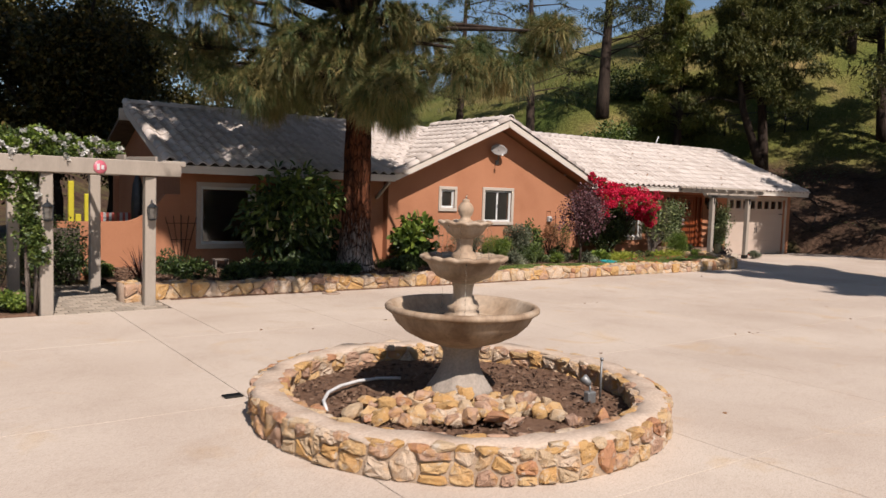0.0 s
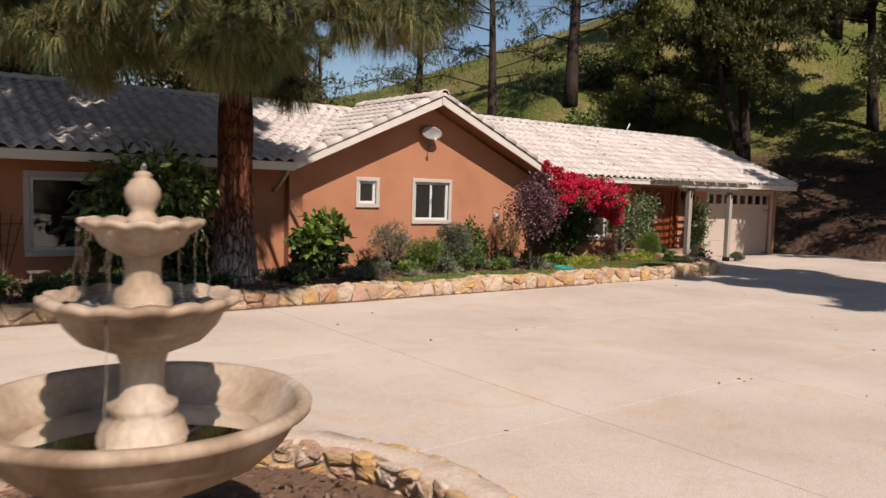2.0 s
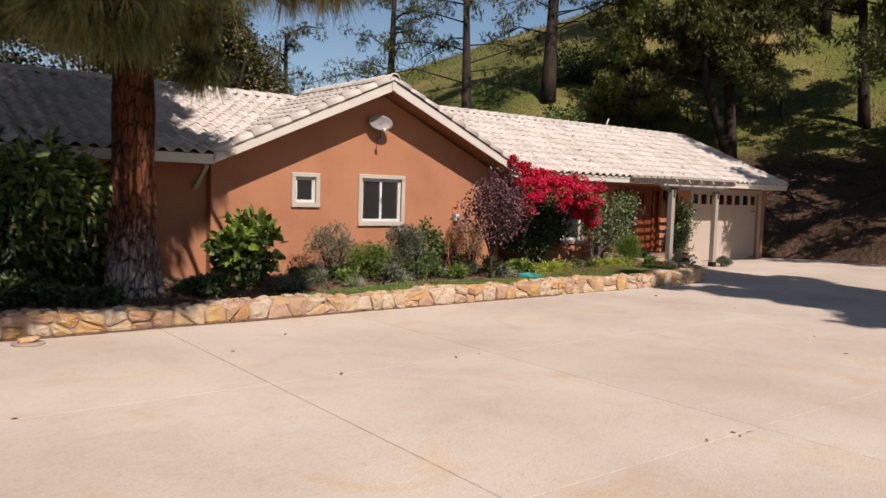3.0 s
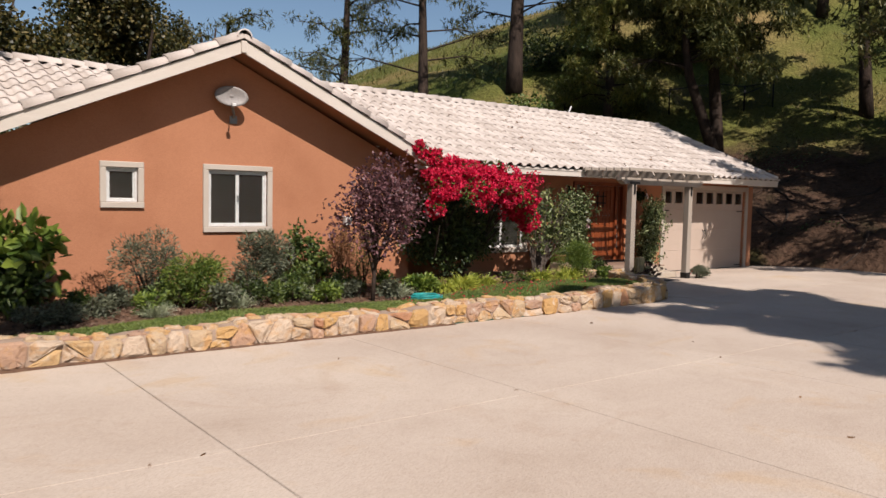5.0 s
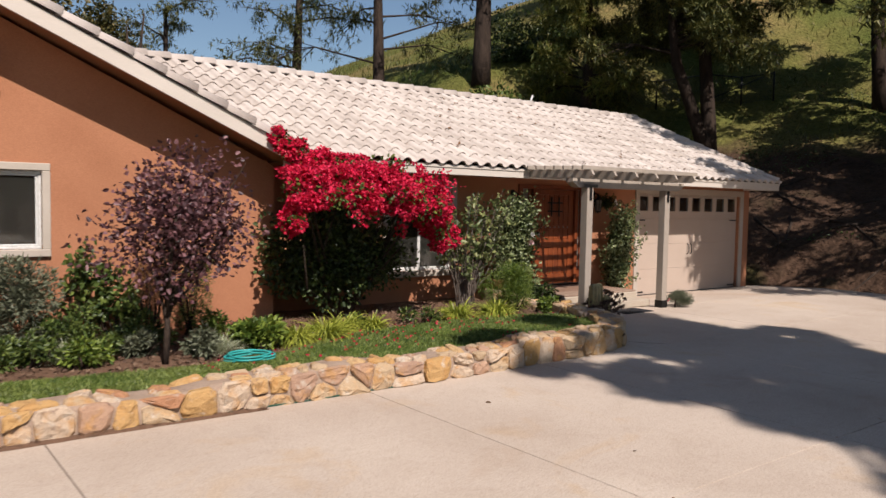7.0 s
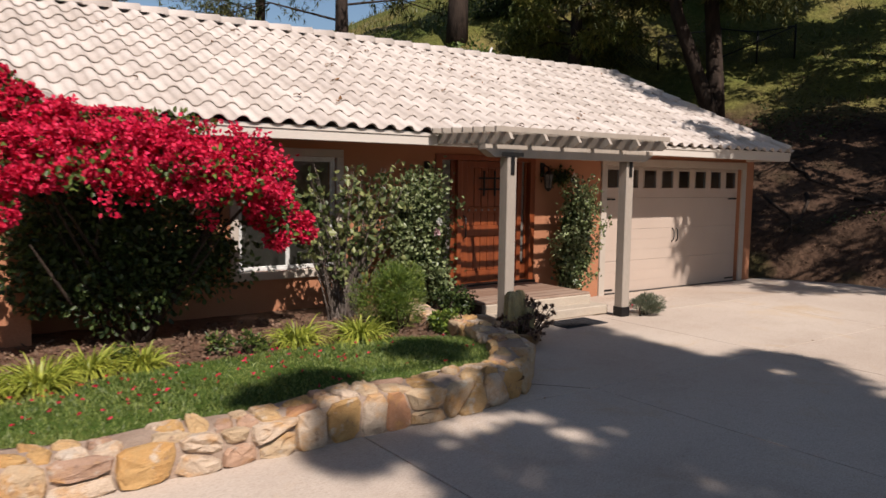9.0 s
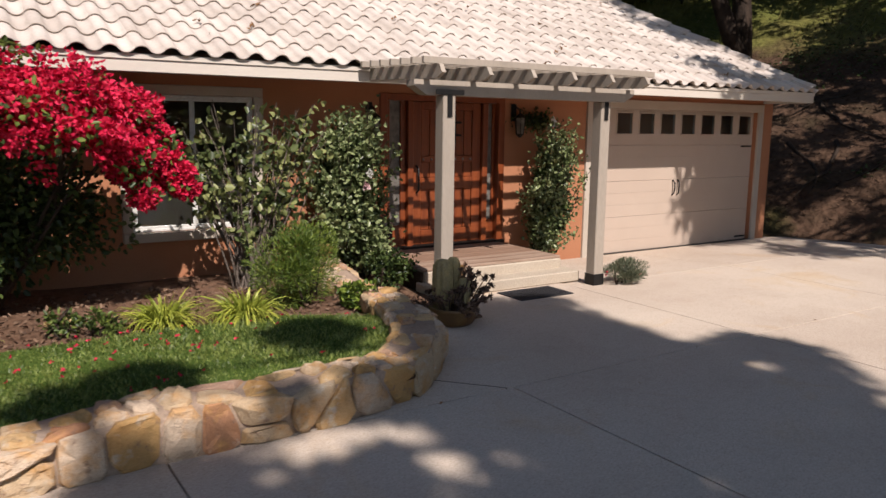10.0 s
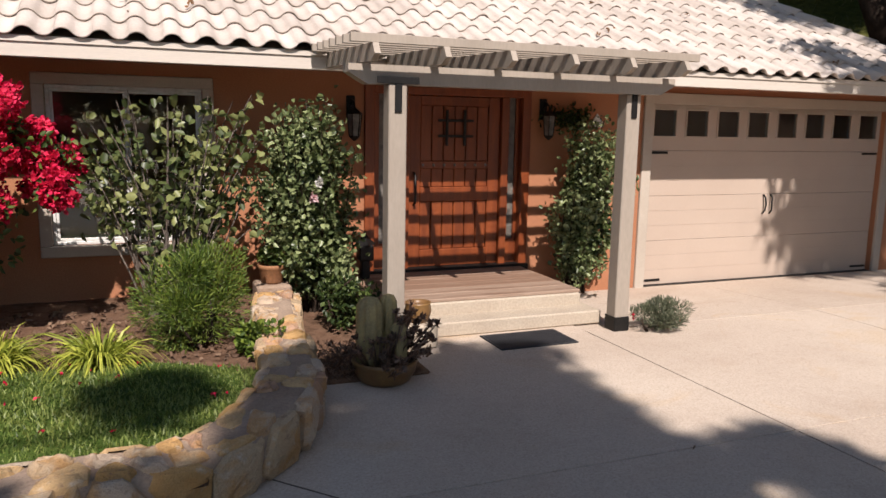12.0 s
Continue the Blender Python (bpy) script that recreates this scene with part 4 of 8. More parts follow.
M["mulch"] = mat("mulch", (0.14, 0.078, 0.048), (0.22, 0.14, 0.09), None, 6, 50, 0.9, 0.2, island=True, hue=0.35)
build_driveway()

# ---------------------------------------------------------------- house
HOUSE = thing("house", (13.5, 18.5, 0), "single-storey terracotta stucco ranch house with pale barrel tile roof", "house")


def wall_with(x0, x1, y0, y1, z0, z1, holes):
    """A wall along x with rectangular openings (x0, x1, z0, z1) right through it, as one closed mesh."""
    xs = sorted({x0, x1, *[v for h in holes for v in h[:2] if x0 < v < x1]})
    zs = sorted({z0, z1, *[v for h in holes for v in h[2:] if z0 < v < z1]})

    def solid(i, k):
        if not (0 <= i < len(xs) - 1 and 0 <= k < len(zs) - 1):
            return False
        cx, cz = (xs[i] + xs[i + 1]) / 2, (zs[k] + zs[k + 1]) / 2
        return not any(h[0] < cx < h[1] and h[2] < cz < h[3] for h in holes)
    g, seen = Geo(), {}

    def at(i, s, k):
        if (i, s, k) not in seen:
            seen[i, s, k] = len(g.v)
            g.v.append((xs[i], y1 if s else y0, zs[k]))
        return seen[i, s, k]
    for i in range(len(xs) - 1):
        for k in range(len(zs) - 1):
            if not solid(i, k):
                continue
            g.f.append((at(i, 0, k), at(i + 1, 0, k), at(i + 1, 0, k + 1), at(i, 0, k + 1)))
            g.f.append((at(i, 1, k + 1), at(i + 1, 1, k + 1), at(i + 1, 1, k), at(i, 1, k)))
            if not solid(i - 1, k):
                g.f.append((at(i, 0, k), at(i, 0, k + 1), at(i, 1, k + 1), at(i, 1, k)))
            if not solid(i + 1, k):
                g.f.append((at(i + 1, 0, k + 1), at(i + 1, 0, k), at(i + 1, 1, k), at(i + 1, 1, k + 1)))
            if not solid(i, k - 1):
                g.f.append((at(i, 0, k), at(i, 1, k), at(i + 1, 1, k), at(i + 1, 0, k)))
            if not solid(i, k + 1):
                g.f.append((at(i, 1, k + 1), at(i, 0, k + 1), at(i + 1, 0, k + 1), at(i + 1, 1, k + 1)))
    return g


W_SMALL, W_SLIDE, W_BACK, W_LEFT = (11.69, 12.12, 1.53, 2.02), (13.16, 14.12, 1.17, 2.04), (19.17, 20.45, 0.66, 2.05), (5.40, 6.55, 0.63, 1.90)
DOOR, GARAGE = (21.98, 23.83, 0.0, 2.15), (25.42, 29.19, -0.1, 2.06)


def build_shell():
    part("wall", wall_with(5.15, 10.06, 16.75, 16.95, 0, 2.5, [W_LEFT]), M["stucco"], HOUSE, "shaded terracotta stucco wall")
    part("wall", wall_with(10.06, 16.9, 16.53, 16.73, 0, 2.22, [W_SMALL, W_SLIDE]), M["stucco"], HOUSE, "sunlit terracotta stucco gable wall")
    part("gable", Geo().prism([(10.06, 2.22), (16.9, 2.22), (13.47, 3.79)], "y", 16.53, 16.73), M["stucco"], HOUSE, "stucco triangle under the gable roof")
    part("wall", wall_with(16.9, 29.6, 17.2, 17.4, -0.12, 2.62, [W_BACK, DOOR, GARAGE]), M["stucco"], HOUSE, "terracotta stucco entrance wall")
    part("wall", Geo().box((16.7, 16.731, 0), (16.9, 17.4, 2.3)), M["stucco"], HOUSE)
    part("wall", Geo().box((10.06, 16.731, 0), (10.2, 16.95, 2.4)), M["stucco"], HOUSE)
    g = Geo().box((4.95, 16.75, 0), (5.15, 22.6, 2.3))
    g.prism([(16.75, 2.3), (22.6, 2.3), (22.6, 2.45), (19.6, 3.68), (16.75, 2.56)], "x", 4.95, 5.15)
    part("wall", g, M["stucco"], HOUSE, "terracotta end wall")
    part("wall", Geo().box((4.85, 22.4, 0), (29.6, 22.6, 2.5)), M["stucco"], HOUSE)
    part("wall", Geo().box((29.4, 17.4, 0), (29.6, 22.4, 2.6)), M["stucco"], HOUSE, "terracotta side wall beside the bank")
    part("floor", Geo().box((4.85, 17.41, -0.05), (29.4, 22.4, 0.02)), M["interior"], HOUSE)
    for x in (10.2, 16.95, 21.2, 25.0):
        part("partition", Geo().box((x, 17.4, 0.02), (x + 0.12, 22.4, 2.3)), M["interior"], HOUSE)
    part("ceiling", Geo().box((4.85, 17.42, 2.3), (29.4, 22.4, 2.36)), M["interior"], HOUSE)


def window(hole, y, slider=0, trim=0.10, deep=0.2, curtain=False):
    x0, x1, z0, z1 = hole
    w = thing("window", ((x0 + x1) / 2, y, z0), "", "")
    w.parent, w.location = HOUSE, Vector(((x0 + x1) / 2, y, z0)) - base_of(HOUSE)
    tagged(w, "white vinyl window with a wide beige stucco surround")
    t, p = trim, 0.035
    part("head_casing", Geo().box((x0 - t, y - p, z1), (x1 + t, y + 0.02, z1 + t), 0.008), M["trim"], w, "beige painted surround")
    for xa in (x0 - t, x1):
        part("side_casing", Geo().box((xa, y - p, z0), (xa + t, y + 0.02, z1), 0.006), M["trim"], w, "beige painted surround")
    part("sill", Geo().box((x0 - t, y - p - 0.012, z0 - t), (x1 + t, y + 0.02, z0), 0.008), M["trim"], w, "beige painted sill")
    f, d0, d1 = 0.032, y + 0.02, y + 0.075
    g = Geo()
    g.box((x0, d0, z1 - f), (x1, d1, z1), 0.005)
    g.box((x0, d0, z0), (x1, d1, z0 + f), 0.005)
    g.box((x0, d0, z0 + f), (x0 + f, d1, z1 - f), 0.005)
    g.box((x1 - f, d0, z0 + f), (x1, d1, z1 - f), 0.005)
    part("frame", g, M["vinyl"], w, "white vinyl frame")
    bounds = [x0 + f] + [x0 + f + (x1 - x0 - 2 * f) * k / (slider + 1) for k in range(1, slider + 1)] + [x1 - f]
    for a, b in zip(bounds, bounds[1:]):
        i = 0.026
        g = Geo()
        yy = d0 + 0.012
        g.box((a, yy, z1 - f - i), (b, yy + 0.03, z1 - f), 0.004)
        g.box((a, yy, z0 + f), (b, yy + 0.03, z0 + f + i), 0.004)
        g.box((a, yy, z0 + f + i), (a + i, yy + 0.03, z1 - f - i), 0.004)
        g.box((b - i, yy, z0 + f + i), (b, yy + 0.03, z1 - f - i), 0.004)
        part("sash", g, M["vinyl"], w)
        pn = part("pane", Geo().box((a + i, yy + 0.012, z0 + f + i), (b - i, yy + 0.018, z1 - f - i)), M["glass"], w, "dark reflecting glass")
        pn.visible_shadow = False
    if slider:
        part("latch", Geo().box((bounds[1] - 0.012, y + 0.005, (z0 + z1) / 2 - 0.05), (bounds[1] + 0.012, y + 0.03, (z0 + z1) / 2 + 0.05), 0.004), M["grey"], w)
    return w


def build_garage_door():
    x0, x1, z0, z1 = GARAGE
    y = 17.27
    gd = new("garage_door")
    gd.parent, gd.location = HOUSE, Vector(((x0 + x1) / 2, y, 0)) - base_of(HOUSE)
    tagged(gd, "beige panelled garage door with a row of eight small windows")
    hs = (z1 - z0 - 0.01) / 4
    for k in range(4):
        g = Geo()
        a, b = z0 + 0.015 + hs * k, z0 + 0.015 + hs * (k + 1) - 0.002
        if k < 3:
            g.box((x0 + 0.004, y, a), (x1 - 0.004, y + 0.045, b), 0.003)
            for i in range(3):
                zz = a + (b - a) * i / 3
                part("board", Geo().box((x0 + 0.01, y - 0.0025, zz + 0.002), (x1 - 0.01, y - 0.0005, zz + (b - a) / 3 - 0.002), 0.001), M["garage"], gd)
            part("panel", g, M["garage"], gd, "grooved beige door section")
        else:
            holes = []
            w = (x1 - x0) / 8
            for i in range(8):
                c = x0 + w * (i + 0.5)
                holes.append((c - 0.155, c + 0.155, a + 0.17, b - 0.065))
            part("panel", wall_with(x0 + 0.004, x1 - 0.004, y, y + 0.045, a, b, holes), M["garage"], gd, "top door section with window openings")
            for h in holes:
                fr = Geo()
                t = 0.022
                fr.box((h[0] - t, y - 0.012, h[3]), (h[1] + t, y + 0.01, h[3] + t), 0.004)
                fr.box((h[0] - t, y - 0.012, h[2] - t), (h[1] + t, y + 0.01, h[2]), 0.004)
                fr.box((h[0] - t, y - 0.012, h[2]), (h[0], y + 0.01, h[3]), 0.004)
                fr.box((h[1], y - 0.012, h[2]), (h[1] + t, y + 0.01, h[3]), 0.004)
                part("window_frame", fr, M["garage"], gd)
                part("pane", Geo().box((h[0], y + 0.012, h[2]), (h[1], y + 0.018, h[3])), M["glass"], gd, "small dark glass pane")
    cx = (x0 + x1) / 2
    for s in (-0.06, 0.06):
        pts = [(cx + s, y - 0.006, 0.74), (cx + s * 0.9, y - 0.045, 0.78), (cx + s * 0.8, y - 0.05, 0.86), (cx + s * 0.9, y - 0.045, 0.94), (cx + s, y - 0.006, 0.98)]
        part("handle", Geo().tube(pts, 0.011, 8), M["iron"], gd, "black iron pull handle")
    for xx, d in ((x0 + 0.03, 1), (x1 - 0.03, -1)):
        for zz in (1.50, -0.03):
            part("hinge_strap", Geo().box((xx, y - 0.014, zz - 0.014), (xx + d * 0.27, y, zz + 0.014), 0.004), M["iron"], gd, "black strap hinge")
    for a, b in (((x0 - 0.13, 17.165, z0), (x0, 17.29, z1)), ((x1, 17.165, z0), (x1 + 0.13, 17.29, z1)), ((x0 - 0.13, 17.165, z1), (x1 + 0.13, 17.29, z1 + 0.13))):
        part("casing", Geo().box(a, b, 0.006), M["trim"], gd, "beige painted door casing")
    part("threshold", Geo().box((x0, 17.2, z0 - 0.04), (x1, 17.33, z0 + 0.014), 0.004), M["iron"], gd, "dark rubber threshold")


def build_front_door():
    x0, x1, _, z1 = DOOR
    z0 = 0.27
    y = 17.25
    d = new("front_door")
    d.parent, d.location = HOUSE, Vector(((x0 + x1) / 2, y, z0)) - base_of(HOUSE)
    tagged(d, "red-brown plank entrance door with iron grille and side lights")
    g = Geo()
    g.box((x0, 17.17, z0), (x0 + 0.10, 17.36, z1), 0.006)
    g.box((x1 - 0.10, 17.17, z0), (x1, 17.36, z1), 0.006)
    g.box((x0 + 0.1, 17.17, z1 - 0.08), (x1 - 0.1, 17.36, z1), 0.006)
    for xx in (22.38, 23.50):
        g.box((xx, 17.2, z0), (xx + 0.08, 17.34, z1 - 0.08), 0.006)
    part("door_frame", g, M["stain"], d, "dark red stained frame")
    part("sill", Geo().box((x0, 17.12, 0.2), (x1, 17.4, z0 + 0.02), 0.006), M["iron"], d, "dark metal door sill")
    part("backing", Geo().box((x0 + 0.1, 17.36, z0), (x1 - 0.1, 17.39, z1 - 0.05)), M["stain"], d)
    # side lights
    for a, b in ((x0 + 0.10, 22.38), (23.58, x1 - 0.10)):
        part("side_panel", Geo().box((a, 17.26, z0), (b, 17.32, 0.55), 0.006), M["stain"], d)
        part("side_stile", Geo().box((a, 17.26, 0.55), (a + (b - a) * 0.25, 17.32, z1 - 0.08), 0.005), M["stain"], d)
        part("side_stile", Geo().box((b - (b - a) * 0.25, 17.26, 0.55), (b, 17.32, z1 - 0.08), 0.005), M["stain"], d)
        part("side_glass", Geo().box((a + (b - a) * 0.25, 17.285, 0.55), (b - (b - a) * 0.25, 17.295, z1 - 0.08)), M["frost"], d, "etched grey side glass")
    # leaf: stiles, rails, planks
    a, b = 22.465, 23.495
    st = 0.13
    for p, q in ((a, a + st), (b - st, b)):
        part("stile", Geo().box((p, y, z0 + 0.02), (q, y + 0.055, z1 - 0.085), 0.006), M["stain"], d)
    for p, q in ((z0 + 0.02, 0.47), (0.98, 1.13), (1.32, 1.40), (1.97, z1 - 0.085)):
        part("rail", Geo().box((a + st, y - 0.002, p), (b - st, y + 0.053, q), 0.006), M["stain"], d)
    n = 6
    w = (b - a - 2 * st) / n
    for lo, hi in ((0.47, 0.98), (1.13, 1.32), (1.40, 1.97)):
        for i in range(n):
            part("plank", Geo().box((a + st + w * i + 0.004, y + 0.014, lo), (a + st + w * (i + 1) - 0.004, y + 0.045, hi), 0.007), M["stain"], d)
    for i in range(7):
        xx = a + st + 0.03 + (b - a - 2 * st - 0.06) * i / 6
        part("stud", Geo().lathe([(0.016, 0), (0.013, 0.01), (0.0, 0.014)], 10, (0, 0, 0)), M["grey"], d, "pewter stud")
        ob = d.children[-1]
        ob.location = Vector((xx, y - 0.002, 1.36)) - base_of(d)
        ob.data.transform(Matrix.Translation(base_of(d)) @ Matrix())
        ob.rotation_euler = (radians(90), 0, 0)
    # speakeasy grille
    gc = (a + b) / 2
    for s in (-0.1, 0.1):
        part("grille_bar", Geo().box((gc + s - 0.014, y - 0.03, 1.56), (gc + s + 0.014, y - 0.008, 1.93), 0.004), M["iron"], d, "black iron grille bar")
    for zz in (1.66, 1.82):
        part("grille_bar", Geo().box((gc - 0.2, y - 0.022, zz - 0.014), (gc + 0.2, y - 0.012, zz + 0.014), 0.004), M["iron"], d, "black iron grille bar")
    part("handle", Geo().tube([(a + 0.06, y - 0.005, 0.95), (a + 0.06, y - 0.06, 0.98), (a + 0.06, y - 0.065, 1.12), (a + 0.06, y - 0.055, 1.25), (a + 0.06, y - 0.005, 1.28)], 0.012, 8), M["iron"], d, "long black iron door pull")


# roof tiles
TW, TL, EXPO = 0.257, 0.42, 0.362


def tile_shape(n=18):
    """An S tile: rounded roll and rounded pan of equal width, thick at the lower edge."""
    def roll(i):
        w = math.sin(2 * math.pi * 1.03 * i / n)
        return 0.033 * (1 + math.copysign(abs(w) ** 0.72, w))
    t = 0.016
    rows = ((0.0, 0.030, 0.0), (TL, 0.002, 0.0), (0.0, 0.030, t), (0.16, 0.019, t))
    vs = [(TW * 1.03 * i / n, yy, roll(i) + up - drop) for yy, up, drop in rows for i in range(n + 1)]
    m = n + 1
    fs = []
    for i in range(n):
        fs.append((i, i + 1, m + i + 1, m + i))
        fs.append((2 * m + i, 2 * m + i + 1, i + 1, i))
        fs.append((3 * m + i, 3 * m + i + 1, 2 * m + i + 1, 2 * m + i))
    return vs, fs


TILE_V, TILE_F = tile_shape()
TILE_ME = mesh_of("roof_tile", TILE_V, TILE_F, M["tile"], True)


def cap_shape(r=0.105, n=8, length=0.43):
    vs, fs = [], []
    for yy, k in ((0.0, 1.12), (length, 0.95)):
        for i in range(n + 1):
            a = math.pi * i / n
            vs.append((r * k * math.cos(a), yy, r * k * math.sin(a)))
    for i in range(n + 1):
        a = math.pi * i / n
        vs.append((r * 0.94 * math.cos(a), 0.0, r * 0.94 * math.sin(a)))
    m = n + 1
    for i in range(n):
        fs.append((i, m + i, m + i + 1, i + 1))
        fs.append((i, i + 1, 2 * m + i + 1, 2 * m + i))
    return vs, fs


CAP_ME = mesh_of("cap_tile", *cap_shape(), M["tile"], True)


def tile_slope(roof, origin, across, up, count, courses_, keep, nearest, seed, limit=300):
    """Lay courses of tiles on a slope; keep(p) says which stay. The nearest ones are pieces of their own."""
    g = np.random.default_rng(seed)
    ax, uy = Vector(across).normalized(), Vector(up).normalized()
    nz = ax.cross(uy)
    places = []
    for j in range(courses_):
        for i in range(count):
            p = Vector(origin) + ax * (i * TW) + uy * (j * EXPO)
            mid = p + ax * TW / 2 + uy * 0.15
            if keep(mid):
                places.append((p, g.normal(0, 0.006), g.normal(0, 0.004), g.normal(0, 0.003)))
    places.sort(key=lambda e: nearest(e[0]))
    base = base_of(roof)
    rest = Geo()
    for k, (p, a, b, c) in enumerate(places):
        m = Matrix((ax, uy, nz)).transposed() @ Euler((b, a, c)).to_matrix()
        if k < limit:
            ob = new("roof_tile", TILE_ME)
            ob.parent = roof
            mm = m.to_4x4()
            mm.translation = p - base
            ob.matrix_local = mm
        else:
            rest.add([p + m @ Vector(v) for v in TILE_V], TILE_F)
    if rest.v:
        part("roof_tile_rest", rest, M["tilejoin"], roof, kind="stuff", smooth=True)


def cap_row(roof, a, b, lift_=0.0, roll=0.0):
    a, b = Vector(a), Vector(b)
    u = (b - a).normalized()
    x = u.cross(Vector((0, 0, 1))).normalized()
    z = x.cross(u)
    n = int((b - a).length / 0.36)
    step = (b - a).length / n
    for i in range(n):
        ob = new("cap_tile", CAP_ME)
        ob.parent = roof
        mm = Matrix((x, u, z)).transposed().to_4x4() @ Euler((-0.03, random.gauss(0, 0.02) + roll, random.gauss(0, 0.01))).to_matrix().to_4x4()
        mm.translation = a + u * (step * i) + z * lift_ - base_of(roof)
        ob.matrix_local = mm


GX, GY, GZ, GS = 13.47, 15.95, 3.92, 0.443      # gable: ridge x, front y, deck apex, slope
RY0, RZ0, RYR, RS = 16.33, 2.37, 19.6, 0.492    # entrance wing: eave y, eave z, ridge y, slope
LY0, LZ0, LS = 15.95, 2.34, 0.400               # shaded wing
RIGHT, RIDGE_END, LEFT = 29.36, 28.12, 4.44


def z_gable(x):
    return GZ - GS * abs(x - GX)


def z_wing(y):
    return RZ0 + RS * (y - RY0) if y < RYR else RZ0 + RS * (2 * RYR - RY0 - y)


def z_left(y):
    return LZ0 + LS * (y - LY0) if y < RYR else LZ0 + LS * (2 * RYR - LY0 - y)


def build_roofs():
    t = 0.09
    top = RZ0 + RS * (RYR - RY0)
    # entrance wing
    roof = new("roof")
    roof.parent, roof.location = HOUSE, Vector((23, 19.6, 2.4)) - base_of(HOUSE)
    tagged(roof, "sunlit cream barrel tile roof over the entrance wing")
    back = 2 * RYR - RY0
    prof = [(RY0, RZ0), (RYR, top), (back, RZ0), (back, RZ0 - t), (RYR, top - t), (RY0, RZ0 - t)]
    g = Geo()
    n = len(prof)
    for x_of in (lambda p: 16.93, lambda p: RIGHT - (RIGHT - RIDGE_END) * (p[1] - RZ0 + t) / (top - RZ0 + t)):
        g.v += [(x_of(p), p[0], p[1]) for p in prof]
    g.f = [tuple(range(n)), tuple(range(2 * n - 1, n - 1, -1))] + [(i, n + i, n + (i + 1) % n, (i + 1) % n) for i in range(n)]
    part("deck", g, M["deck"], roof, "dark roof underlay")
    prof2 = [(16.75, z_wing(16.75)), (RYR, top), (RYR, top - t), (16.75, z_wing(16.75) - t)]
    part("deck", Geo().prism(prof2, "x", 13.6, 16.92), M["deck"], roof, "dark roof underlay")
    sl = math.hypot(1, RS)
    full = (RYR - RY0) * sl
    e = Vector((0, 1 / sl, RS / sl))

    def keep(p):
        s = (p.y - RY0) / (RYR - RY0)
        return p.x < RIGHT - (RIGHT - RIDGE_END) * s + 0.05 and p.x > 13.3 and (z_wing(p.y) > z_gable(p.x) - 0.1 or p.x > 17.4) and s < 1.0
    tile_slope(roof, Vector((RIGHT - 64 * TW, RY0, RZ0)) - e * 0.045, (1, 0, 0), e, 64, 10, keep, lambda p: abs(p.x - 20.5) + 1.2 * (p.y - RY0), 31)
    cap_row(roof, (RIDGE_END + 0.1, RYR, top + 0.02), (13.6, RYR, top + 0.02))
    cap_row(roof, (RIGHT - 0.03, RY0 + 0.02, RZ0 + 0.02), (RIDGE_END, RYR, top + 0.02))
    # hip end, seen edge on
    g = Geo().add([(RIGHT, RY0, RZ0 + 0.01), (RIGHT, back, RZ0 + 0.01), (RIDGE_END, RYR, top + 0.02)], [(0, 1, 2)])
    part("hip_face", g, M["tilejoin"], roof)
    part("fascia", Geo().box((16.95, RY0 - 0.005, 2.21), (RIGHT, RY0 + 0.035, 2.365), 0.006), M["fascia"], roof, "pale painted fascia board")
    part("drip_edge", Geo().box((16.95, RY0 - 0.02, 2.318), (RIGHT, RY0 - 0.006, 2.368), 0.004), M["fascia"], roof, "narrow trim board under the tiles")
    part("fascia", Geo().box((RIGHT - 0.035, RY0 + 0.036, 2.21), (RIGHT + 0.004, 22.6, 2.365), 0.006), M["fascia"], roof, "pale painted fascia board")
    part("soffit", Geo().box((16.95, RY0 + 0.04, 2.255), (RIGHT - 0.04, 17.19, 2.275)), M["stucco"], roof, "terracotta painted soffit")
    # gable
    gr = new("roof")
    gr.parent, gr.location = HOUSE, Vector((GX, 17.5, 2.4)) - base_of(HOUSE)
    tagged(gr, "cream barrel tile gable roof with rounded rake tiles")
    hw = 3.56
    prof = [(GX - hw, GZ - GS * hw), (GX, GZ), (GX + hw, GZ - GS * hw), (GX + hw, GZ - GS * hw - t), (GX, GZ - t), (GX - hw, GZ - GS * hw - t)]
    part("deck", Geo().prism(prof, "y", GY + 0.035, 19.6), M["stucco"], gr, "painted underside of the eaves")
    for sgn in (-1, 1):
        g = Geo()
        poly = [(GX, GZ + 0.015), (GX, GZ - 0.165), (GX + sgn * (hw + 0.03), GZ - GS * hw - 0.165), (GX + sgn * (hw + 0.03), GZ - GS * hw + 0.015)]
        g.prism(poly, "y", GY - 0.01, GY + 0.035)
        part("rake_board", g, M["fascia"], gr, "pale painted rake board")
    sl = math.hypot(1, GS)
    for sgn in (-1, 1):
        up = Vector((-sgn / sl, 0, GS / sl))
        nrm = Vector((sgn * GS / sl, 0, 1 / sl))
        across = up.cross(nrm)
        y0 = GY + 0.12 if across.y > 0 else GY + 0.12 + 17 * TW
        org = Vector((GX + sgn * hw, y0, GZ - GS * hw)) - up * 0.05

        def keep(p, sgn=sgn):
            other = z_left(p.y) if sgn < 0 else z_wing(p.y)
            return z_gable(p.x) > other - 0.08 and (p.x - GX) * sgn > 0.0 and p.y < 19.7
        tile_slope(gr, org, across, up, 17, 11, keep, lambda p: p.y, 41 + sgn, 160)
        a = Vector((GX + sgn * (hw + 0.04), GY + 0.06, GZ - GS * (hw + 0.04) + 0.02))
        cap_row(gr, a, (GX + sgn * 0.02, GY + 0.06, GZ + 0.03), 0.015)
    cap_row(gr, (GX, GY - 0.06, GZ + 0.06), (GX, 19.6, GZ + 0.06))
